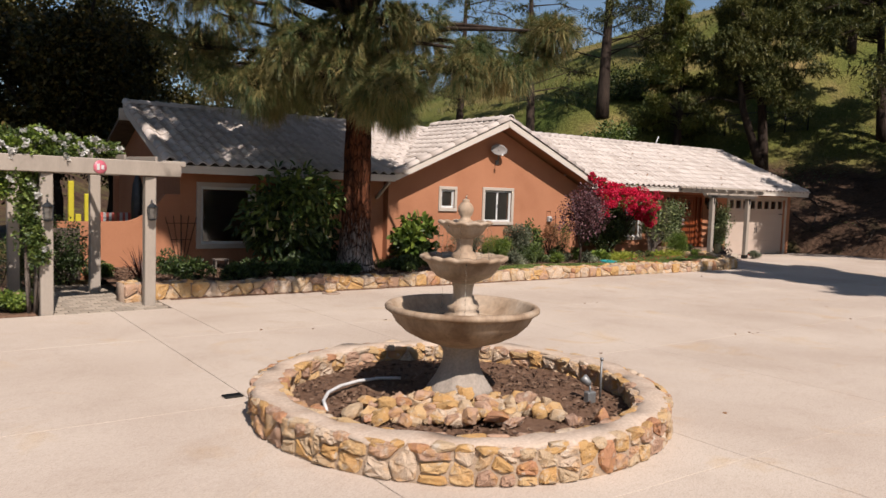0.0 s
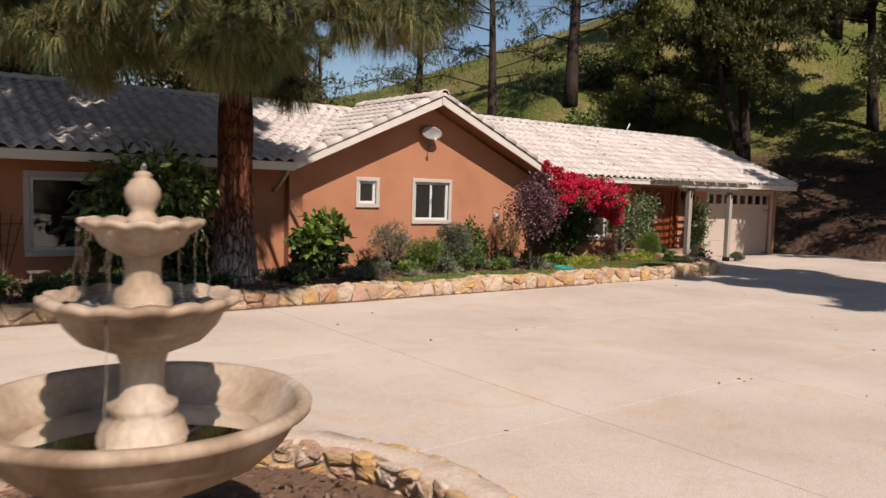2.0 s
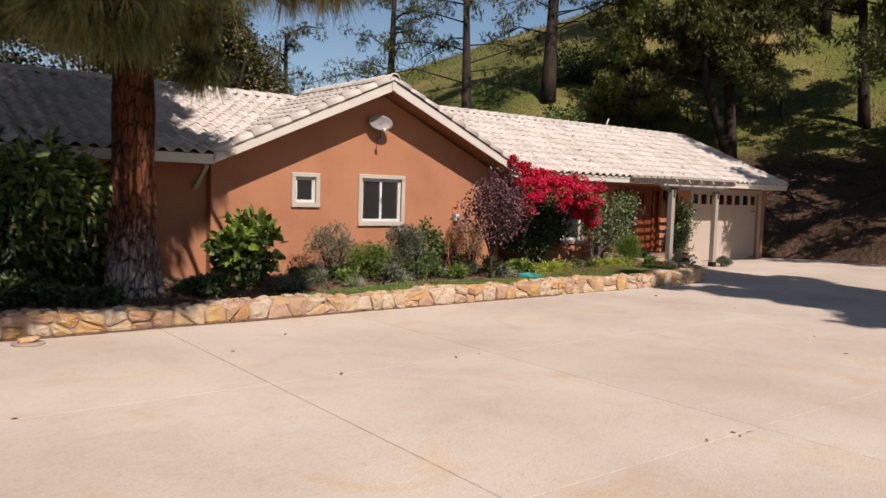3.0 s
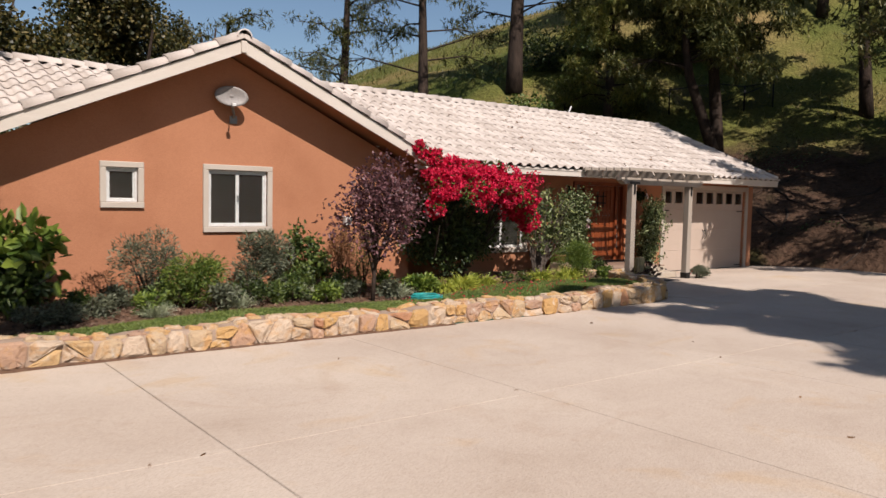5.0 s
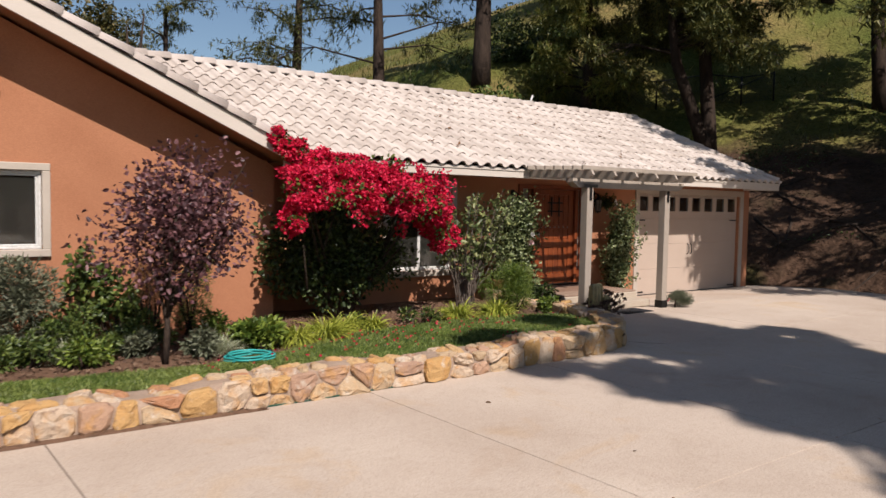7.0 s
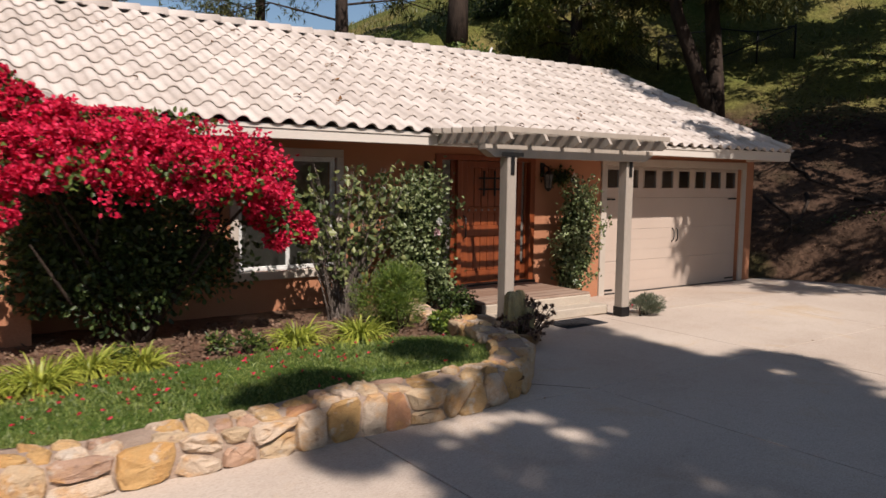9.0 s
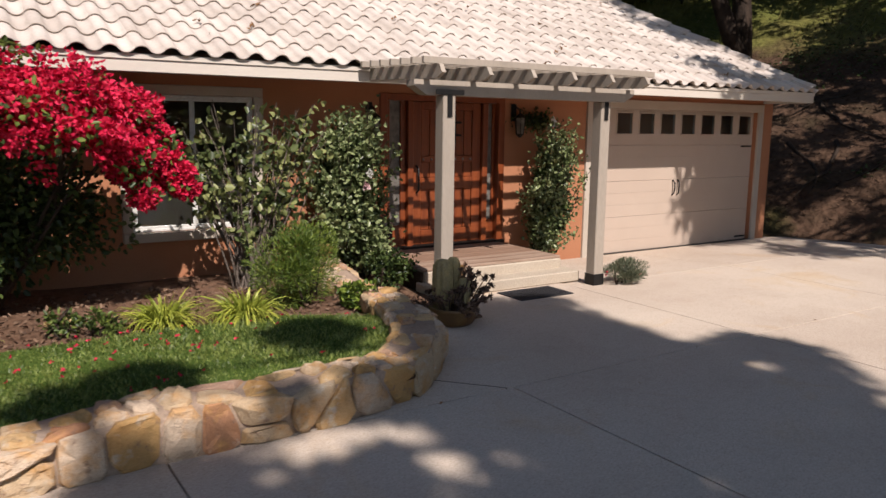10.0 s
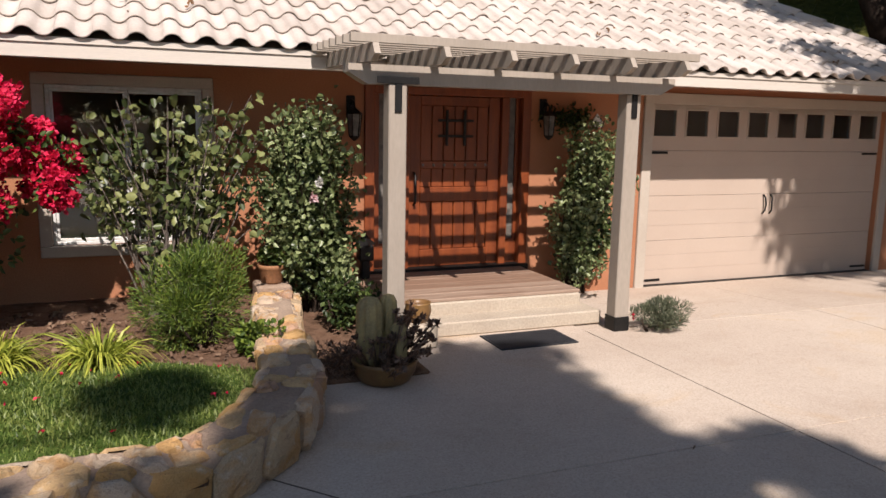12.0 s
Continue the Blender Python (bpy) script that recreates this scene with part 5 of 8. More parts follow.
    part("ridge_beam_end", Geo().box((GX - 0.045, GY - 0.04, GZ - 0.17), (GX + 0.045, GY + 0.03, GZ - 0.0), 0.006), M["fascia"], gr, "beam end under the apex")
    # shaded wing
    lr = new("roof")
    lr.parent, lr.location = HOUSE, Vector((7.5, 19.6, 2.4)) - base_of(HOUSE)
    tagged(lr, "barrel tile roof in dappled tree shade")
    ltop = LZ0 + LS * (RYR - LY0)
    lback = 2 * RYR - LY0
    prof = [(LY0, LZ0), (RYR, ltop), (lback, LZ0), (lback, LZ0 - t), (RYR, ltop - t), (LY0, LZ0 - t)]
    part("deck", Geo().prism(prof, "x", LEFT + 0.03, 9.95), M["deck"], lr, "dark roof underlay")
    prof2 = [(16.75, z_left(16.75)), (RYR, ltop), (RYR, ltop - t), (16.75, z_left(16.75) - t)]
    part("deck", Geo().prism(prof2, "x", 9.96, 13.5), M["deck"], lr, "dark roof underlay")
    sl = math.hypot(1, LS)
    e = Vector((0, 1 / sl, LS / sl))

    def keep(p):
        return LEFT + 0.1 < p.x < 13.4 and (z_left(p.y) > z_gable(p.x) - 0.1 or p.x < 9.9) and p.y < RYR
    tile_slope(lr, Vector((LEFT + 0.14, LY0, LZ0)) - e * 0.05, (1, 0, 0), e, 36, 11, keep, lambda p: p.y, 51)
    cap_row(lr, (LEFT, RYR, ltop + 0.03), (13.2, RYR, ltop + 0.03))
    cap_row(lr, (LEFT + 0.07, LY0 - 0.03, LZ0 + 0.02), (LEFT + 0.07, RYR, ltop + 0.03), 0.02)
    part("fascia", Geo().box((LEFT + 0.02, LY0 - 0.01, 2.165), (9.9, LY0 + 0.03, 2.33), 0.006), M["fascia"], lr, "pale painted fascia board")
    part("soffit", Geo().box((LEFT + 0.05, LY0 + 0.035, 2.22), (10.05, 16.74, 2.24)), M["stucco"], lr, "painted soffit")
    g = Geo().prism([(LY0, LZ0 + 0.01), (RYR, ltop + 0.01), (RYR, ltop - 0.17), (LY0, LZ0 - 0.17)], "x", LEFT - 0.02, LEFT + 0.03)
    part("rake_board", g, M["fascia"], lr, "pale painted rake board")
    part("ridge_beam_end", Geo().box((LEFT - 0.1, RYR - 0.06, ltop - 0.38), (4.96, RYR + 0.06, ltop - 0.1), 0.008), M["fascia"], lr, "beam end under the gable")
    # triangular knee brace under the shaded eave corner
    g = Geo().bar((9.82, 16.10, 2.15), (9.82, 16.70, 1.75), 0.07, 0.07)
    part("knee_brace", g, M["trim"], lr, "wooden knee brace under the eave")


def build_porch():
    y = 15.3
    p = thing("porch_trellis", (22.75, 15.8, 0), "taupe painted wooden porch trellis on two posts with black brackets", "trellis")
    for x, yy in ((21.66, 15.27), (23.80, 15.38)):
        post = part("post", Geo().box((x - 0.07, yy - 0.07, 0.0), (x + 0.07, yy + 0.07, 2.06), 0.008), M["greypaint"], p, "square taupe post")
        part("bracket", Geo().box((x - 0.16, yy - 0.082, 2.065), (x + 0.16, yy - 0.072, 2.115), 0.003).box((x - 0.027, yy - 0.084, 1.86), (x + 0.027, yy - 0.0725, 2.064), 0.003), M["iron"], post, "black iron T bracket")
        part("post_base", Geo().box((x - 0.078, yy - 0.078, 0.0), (x + 0.078, yy + 0.078, 0.13), 0.004), M["iron"], post, "black iron post base") if x > 23 else None
    g = Geo().prism([(21.30, 2.20), (24.16, 2.20), (24.16, 2.14), (24.02, 2.06), (21.44, 2.06), (21.30, 2.14)], "y", y - 0.05, y + 0.09)
    part("beam", g, M["greypaint"], p, "front beam with shaped ends")
    for i in range(6):
        x = 21.42 + i * 0.525
        g = Geo().prism([(16.33, 2.355), (14.98, 2.325), (14.93, 2.25), (15.02, 2.203), (16.33, 2.235)], "x", x - 0.022, x + 0.022)
        part("rafter", g, M["greypaint"], p, "rafter with a shaped tail")
    for i in range(7):
        yy = 15.02 + i * 0.2
        part("slat", Geo().box((21.25, yy - 0.02, 2.325 + 0.022 * (yy - 14.98)), (24.2, yy + 0.02, 2.387 + 0.022 * (yy - 14.98)), 0.003), M["greypaint"], p)
    st = thing("porch_steps", (22.8, 16.3, 0), "two broad concrete steps under a landing of weathered brown planks", "steps", kind="structure")
    part("tread", Geo().box((21.75, 15.60, 0.0), (23.78, 15.95, 0.125), 0.012), M["step"], st, "lower concrete step")
    part("tread", Geo().box((21.82, 15.86, 0.0), (23.72, 17.2, 0.235), 0.012), M["step"], st, "upper concrete step")
    for r in range(6):
        yy = 15.885 + r * 0.214
        slab(21.80, 23.73, yy, yy + 0.214, st, "plank", M["plank"], 0.265, 0.03, 0.003, 0.005)
    part("side_board", Geo().box((21.785, 15.9, 0.02), (21.815, 17.18, 0.232), 0.004), M["barkdark"], st, "dark wooden board along the side")
    m = thing("door_mat", (22.88, 15.32, 0.0), "black ribbed rubber door mat on the concrete", "door mat")
    part("base", Geo().box((22.52, 15.10, 0.001), (23.24, 15.53, 0.012), 0.004), M["mat"], m)
    for i in range(22):
        x = 22.55 + i * 0.0305
        part("rib", Geo().box((x, 15.12, 0.0125), (x + 0.016, 15.51, 0.017), 0.002), M["mat"], m)


build_shell()
window(W_SMALL, 16.53, 0, 0.085)
window(W_SLIDE, 16.53, 1, 0.085)
window(W_BACK, 17.2, 1)
window(W_LEFT, 16.75, 0)
build_garage_door()
build_front_door()
build_roofs()
build_porch()
build_garden_wall()
build_fountain_ring()
build_fountain()
build_ring_fittings()
# ---------------------------------------------------------------- planting bed and lawn
def lawn_back(x):
    pts = [(9.4, 13.45), (11.3, 13.95), (12.6, 14.3), (15.0, 14.0), (15.9, 14.2), (17.3, 14.85), (18.5, 15.0), (19.8, 15.0), (20.4, 14.7), (20.65, 14.4)]
    return float(np.interp(x, [p[0] for p in pts], [p[1] for p in pts]))


def wall_inner(x):
    if x < 19.4:
        return 13.36
    return 14.5 - math.sqrt(max(0.0, 1.11 ** 2 - (x - 19.46) ** 2)) if x < 20.57 else 14.5


def build_bed():
    g = Geo()
    poly = [(3.05, 13.25), (19.4, 13.33), (20.2, 13.65), (20.55, 14.1), (20.68, 14.7), (20.8, 15.4), (20.95, 16.4), (20.95, 17.2), (3.4, 17.2)]
    xs, ys = np.arange(3.0, 21.1, 0.25), np.arange(13.15, 17.5, 0.22)
    gx, gy = np.meshgrid(xs, ys)
    z = 0.165 + 0.02 * np.sin(gx * 2.3) * np.sin(gy * 3.1) + rng.normal(0, 0.008, gx.shape)
    edge = np.interp(gy, [13.3, 14.1, 14.7, 15.4, 16.4, 17.2], [20.2, 20.6, 20.7, 20.85, 21.0, 21.0]) - 0.1
    gx2 = np.minimum(gx, edge)
    v = np.stack([gx2, np.maximum(gy, 13.18), z], -1).reshape(-1, 3)
    nx, ny = len(xs), len(ys)
    i = (np.arange(ny - 1)[:, None] * nx + np.arange(nx - 1)[None]).ravel()
    me = fast_mesh("planting_bed", v, np.stack([i, i + 1, i + nx + 1, i + nx], 1), M["soil"], True)
    tagged(new("planting_bed", me), "raised bed of dark reddish mulch along the house", "planting bed", kind="structure")
    # side bed between garden wall and porch
    single("planting_bed", Geo().box((20.95, 14.75, -0.02), (21.78, 17.19, 0.03), 0.02), M["soil"], (21.4, 16, 0), "small bed of bare soil beside the porch steps", "planting bed", kind="structure")
    k = 9000
    x, y = rng.uniform(3.2, 20.6, k), rng.uniform(13.4, 16.7, k)
    ok = np.array([b > lawn_back(a) - 0.02 for a, b in zip(x, y)])
    p = np.stack([x, y, np.full(k, 0.19)], 1)[ok]
    v, q = leaves(p, rng.normal(size=(len(p), 3)) * [1, 1, 0.3], 0.05, 0.03, 0, 0.2, 0.3)
    tagged(new("mulch_chips", fast_mesh("mulch_chips", v, q, M["mulch"])), "bark mulch and leaf scraps on the bed", "mulch", kind="stuff")
    # lawn base and blades
    xs = np.arange(9.4, 20.6, 0.2)
    vs = []
    for x in xs:
        a, b = wall_inner(x) - 0.02, max(lawn_back(x), wall_inner(x) + 0.03)
        for t in np.linspace(0, 1, 6):
            vs.append((x, a + (b - a) * t, 0.205 + 0.012 * math.sin(3 * x + 5 * t)))
    n = len(xs)
    q = np.array([(6 * i + j, 6 * i + 6 + j, 6 * i + 7 + j, 6 * i + 1 + j) for i in range(n - 1) for j in range(5)])
    lawn = new("lawn", fast_mesh("lawn", np.array(vs), q, M["lawn"], True))
    tagged(lawn, "narrow strip of mown green lawn behind the stone wall", "lawn", kind="structure")
    k = 66000
    x = 9.4 + 11.2 * rng.random(k) ** 0.75
    a = np.array([wall_inner(t) for t in x])
    b = np.maximum(np.array([lawn_back(t) for t in x]), a + 0.02)
    y = a + (b - a) * rng.random(k) + rng.normal(0, 0.015, k)
    p = np.stack([x, y, np.full(k, 0.205)], 1)
    d = rng.normal(0, 0.45, (k, 3))
    d[:, 2] = 1
    v, q = blades(p, d, rng.uniform(0.025, 0.05, k), 0.0085, 0.2, 1)
    tagged(new("lawn_grass", fast_mesh("lawn_grass", v, q, LEAF["grass"])), "short green grass blades of the lawn", "grass", kind="stuff")
    k = 130
    x = rng.normal(17.6, 1.2, k).clip(15, 20.3)
    y = np.array([wall_inner(t) + (lawn_back(t) - wall_inner(t)) * rng.random() ** 0.6 for t in x])
    p = np.stack([x, y, np.full(k, 0.25)], 1)
    v, q = leaves(np.repeat(p, 3, 0), rng.normal(size=(3 * k, 3)) * [1, 1, 0.4], 0.020, 0.017, 0, 0.4)
    tagged(new("fallen_petals", fast_mesh("fallen_petals", v, q, LEAF["magenta"])), "fallen magenta bougainvillea bracts on the grass", "petals", kind="stuff")


# ---------------------------------------------------------------- plant builders
def shrub(name, label, c, r, key, n, length, width, base=None, stems=7, droop=0.2, rnd=0.8, fill=0.5, bumps=11, seed=1, category="shrub", flowers=None, bark="barkdark", fold=0.25):
    """A leafy bush: woody stems from the base into a lumpy crown of single leaves."""
    base = base or (c[0], c[1], max(0.17, c[2] - r[2]))
    t = thing(name, base, label, category)
    g = Geo()
    gg = np.random.default_rng(seed)
    for i in range(stems):
        e = np.array(c) + gg.normal(0, 0.45, 3) * np.array(r)
        m = (np.array(base) + e) / 2 + gg.normal(0, 0.06, 3)
        g.tube([tuple(np.array(base) + np.array([gg.normal(0, 0.04), gg.normal(0, 0.04), -0.03])), tuple(m), tuple(e)], [0.016, 0.011, 0.005], 5)
    part("stem", g, M[bark], t, kind="stuff")
    p, o = on_blob(n, c, r, fill, bumps, seed)
    p[:, 2] = np.maximum(p[:, 2], base[2] + 0.02)
    v, q = leaves(p, o, length, width, droop, rnd, fold)
    fast_part("foliage", v, q, LEAF[key], t, kind="stuff")
    if flowers:
        fk, fn, fl, fw = flowers
        p, o = on_blob(fn, c, np.array(r) * 1.03, 0.05, bumps, seed)
        p = p[p[:, 2] > c[2] - r[2] * 0.5]
        pp = np.repeat(p, 7, 0)
        v, q = leaves(pp, np.repeat(o[:len(p)], 7, 0), fl, fw, 0.0, 0.9)
        fast_part("flower", v, q, LEAF[fk], t, kind="stuff")
    return t


def strap_clump(name, label, base, n, length, width, key, spread=0.7, droop=0.6, seed=1, category="plant", radius=0.06):
    gg = np.random.default_rng(seed)
    t = thing(name, base, label, category)
    a = gg.uniform(0, 2 * math.pi, n)
    tilt = gg.uniform(0.15, spread, n)
    d = np.stack([np.cos(a) * tilt, np.sin(a) * tilt, np.ones(n)], 1)
    b = np.array(base) + np.stack([np.cos(a), np.sin(a), np.zeros(n)], 1) * gg.uniform(0, radius, n)[:, None] + [0, 0, -0.02]
    v, q = blades(b, d, length * gg.uniform(0.6, 1.1, n), width * gg.uniform(0.7, 1.1, n), droop * gg.uniform(0.5, 1.2, n), 4)
    fast_part("foliage", v, q, LEAF[key], t, kind="stuff")
    return t


def needle_tufts(points, outs, per, length, width, droop, spread=0.75, seg=2):
    n = len(points)
    b = np.repeat(points, per, 0)
    d = unit(np.repeat(outs, per, 0) + spread * rng.normal(size=(n * per, 3)))
    return blades(b, d, length * rng.uniform(0.7, 1.15, n * per), width, droop * rng.uniform(0.6, 1.2, n * per), seg)


def build_big_pine():
    bx, by = 8.28, 14.95
    t = thing("pine_tree", (bx, by, 0.15), "tall pine with red-brown bark and long drooping needle tufts", "pine tree")
    # trunk with ridged bark plates
    g = Geo()
    rows, n = 70, 40
    for i in range(rows + 1):
        z = 0.1 + 13.5 * (i / rows) ** 1.25
        r = 0.33 * (1 - 0.052 * z) + 0.12 * math.exp(-(z - 0.1) * 1.9)
        cx, cy = bx + 0.05 * math.sin(z * 0.5) - 0.02 * z * 0.5, by + 0.04 * math.sin(z * 0.7)
        for k in range(n):
            a = 2 * math.pi * k / n
            w = 1 + 0.065 * noise.noise(Vector((math.cos(a) * 5, math.sin(a) * 5, z * 1.6))) * 2 + 0.05 * noise.noise(Vector((math.cos(a) * 11, math.sin(a) * 11, z * 4)))
            fl = 1 + 0.12 * math.exp(-(z - 0.1) * 2.2) * math.cos(5 * a + 1)
            g.v.append((cx + r * w * fl * math.cos(a), cy + r * w * fl * math.sin(a), z))
    for i in range(rows):
        for k in range(n):
            j = (k + 1) % n
            g.f.append((i * n + k, i * n + j, (i + 1) * n + j, (i + 1) * n + k))
    part("trunk", g, M["pinebark"], t, "red-brown plated bark, whitish towards the foot", smooth=True)
    gg = np.random.default_rng(77)
    near = [((7.0, 11.6, 3.75), 0.62), ((7.5, 11.95, 3.75), 0.55), ((6.75, 12.0, 3.5), 0.42), ((7.6, 11.9, 4.2), 0.5), ((7.2, 12.2, 3.5), 0.42), ((6.5, 12.5, 4.1), 0.6),
            ((9.0, 12.3, 4.35), 0.6), ((9.6, 12.2, 4.4), 0.65), ((9.85, 11.75, 4.35), 0.62), ((10.5, 11.8, 4.75), 0.65), ((9.4, 12.4, 4.8), 0.5), ((10.5, 11.1, 5.15), 0.5), ((11.1, 12.3, 5.4), 0.6),
            ((5.6, 12.7, 4.25), 0.55), ((5.5, 13.1, 3.85), 0.55), ((5.1, 13.2, 3.75), 0.5), ((5.9, 12.9, 4.65), 0.6), ((5.4, 13.7, 3.75), 0.55), ((6.2, 13.6, 3.75), 0.5), ((4.8, 13.9, 3.9), 0.5), ((5.9, 14.3, 3.65), 0.5),
            ((6.8, 13.0, 4.9), 0.65), ((7.6, 12.8, 5.2), 0.7), ((8.4, 12.8, 5.3), 0.65), ((4.6, 13.3, 4.9), 0.7), ((4.1, 13.6, 5.3), 0.7), ((3.5, 14.0, 5.6), 0.75), ((5.3, 12.9, 5.3), 0.7),
            ((8.1, 14.2, 3.9), 0.6), ((7.7, 14.0, 4.5), 0.7), ((8.6, 14.1, 4.6), 0.7), ((8.2, 13.6, 5.2), 0.8), ((7.2, 14.6, 4.2), 0.8), ((6.4, 14.6, 4.0), 0.9), ((9.2, 14.5, 4.3), 0.6), ((9.3, 14.0, 5.2), 0.75),
            ((5.6, 15.2, 4.4), 1.0), ((6.6, 15.6, 5.0), 1.0), ((9.35, 15.0, 3.6), 0.42), ((4.6, 14.9, 4.6), 0.9)]
    near = [((x * 0.92, y * 0.92, 1.98 + (z - 1.98) * 0.92), r * 0.95) if x > 8.9 and y < 12.5 else ((x, y, z), r) for (x, y, z), r in near]
    # unseen crown, clumps placed where their shade dapples the wing's roof
    far = []
    for i in range(330):
        lx, ly, z = gg.uniform(3.9, 10.2), gg.uniform(15.6, 20.6), gg.uniform(6.6, 10.6)
        if math.sin(2.1 * lx + 0.8 * ly) * math.sin(1.9 * ly - 0.9 * lx) > -0.02 or (lx > 9.3 and gg.random() < 0.5):
            continue
        far.append(((lx - 0.173 * (z - 2.6), ly - 0.909 * (z - 2.6), z), gg.uniform(0.2, 0.3)))
    # more unseen clumps, added to block sky light from the roof and oaks
    for i in range(125):
        far.append(((gg.uniform(2.4, 10.4), gg.uniform(15.4, 21.5), gg.uniform(7.4, 11.0)), gg.uniform(0.8, 1.15)))
    for i in range(95):
        far.append(((gg.uniform(1.5, 9.0), gg.uniform(16.0, 23.5), gg.uniform(9.6, 12.8)), gg.uniform(0.9, 1.25)))
    # long unseen limbs over the drive, added to shade the bed and wing behind
    for i in range(14):
        z = gg.uniform(6.2, 8.2)
        far.append(((4.2 + 0.33 * i - 0.173 * z, gg.uniform(13.9, 14.3) - 0.91 * z, z), gg.uniform(0.4, 0.55)))
    limbs = Geo()
    pts, outs, cp, co = [], [], [], []
    for i, (c, r) in enumerate(near + far):
        c = np.array(c)
        z0 = max(3.3, c[2] + gg.uniform(-0.2, 0.9) - 0.25 * math.hypot(c[0] - bx, c[1] - by) * (1 if i >= len(near) else 0.2))
        s = np.array([bx, by, z0])
        mid = s * 0.5 + c * 0.5 + np.array([0, 0, 0.25])
        limbs.tube([tuple(s), tuple(mid), tuple(c)], [0.07, 0.045, 0.018], 6)
        m = 58 if i < len(near) else 36
        d = unit(gg.normal(size=(m, 3)) + [0, 0, 0.35])
        p = c + d * np.array([r, r, r * 0.55]) * (0.85 if i < len(near) else 1.0) * gg.uniform(0.3, 1.0, (m, 1)) ** 0.6
        for k in range(0, m, 4):
            limbs.tube([tuple(c - (c - s) * 0.12), tuple((c + p[k]) / 2 + [0, 0, 0.03]), tuple(p[k])], [0.014, 0.009, 0.004], 4, False)
        o = unit(d * 0.9 + [0, 0, 0.4])
        (pts if i < len(near) else cp).append(p)
        (outs if i < len(near) else co).append(o)
    part("limb", limbs, M["barkdark"], t, "dark limbs and twigs", kind="stuff")
    v, q = needle_tufts(np.concatenate(pts), np.concatenate(outs), 52, 0.29, 0.0105, 0.62, 0.62)
    fast_part("foliage", v, q, M["needle"], t, "long yellow-green needles in drooping tufts", kind="stuff")
    v, q = needle_tufts(np.concatenate(cp), np.concatenate(co), 24, 0.40, 0.058, 0.5, 0.75, 1)
    fast_part("crown", v, q, M["needle"], t, "unseen upper crown of needles, placed for its shade", kind="stuff")


def build_oak(c, r, n, seed, trunk_h, leaf=0.20):
    t = thing("oak_tree", (c[0], c[1], 0.0), "dense evergreen oak with olive-green leaves behind the house and in the unseen belt", "oak tree", "oaks behind the house")
    gg = np.random.default_rng(seed)
    g = Geo()
    g.tube([(c[0], c[1], -0.1), (c[0] + 0.1, c[1], trunk_h * 0.6), (c[0], c[1] + 0.1, trunk_h)], [0.4, 0.3, 0.24], 10)
    for i in range(9):
        e = np.array(c) + gg.normal(0, 0.4, 3) * np.array(r)
        g.tube([(c[0], c[1], trunk_h * 0.8), tuple((np.array([c[0], c[1], trunk_h]) + e) / 2 + gg.normal(0, 0.2, 3)), tuple(e)], [0.16, 0.09, 0.03], 6)
    part("trunk", g, M["barkdark"], t)
    ps, os = [], []
    for k in range(11):
        lc = np.array(c) + unit(gg.normal(size=(1, 3)))[0] * np.array(r) * gg.uniform(0.35, 0.72)
        lr = np.array(r) * gg.uniform(0.3, 0.52)
        a, b = on_blob(n // 11, lc, lr, 0.75, 14, seed * 20 + k)
        ps.append(a)
        os.append(b)
    p, o = np.concatenate(ps), np.concatenate(os)
    clump = gg.normal(0, 0.12, p.shape)
    v, q = leaves(p + clump, o, leaf, 0.7 * leaf, 0.1, 0.9)
    fast_part("crown", v, q, M["oak"], t, "crown of small olive leaves", kind="stuff")


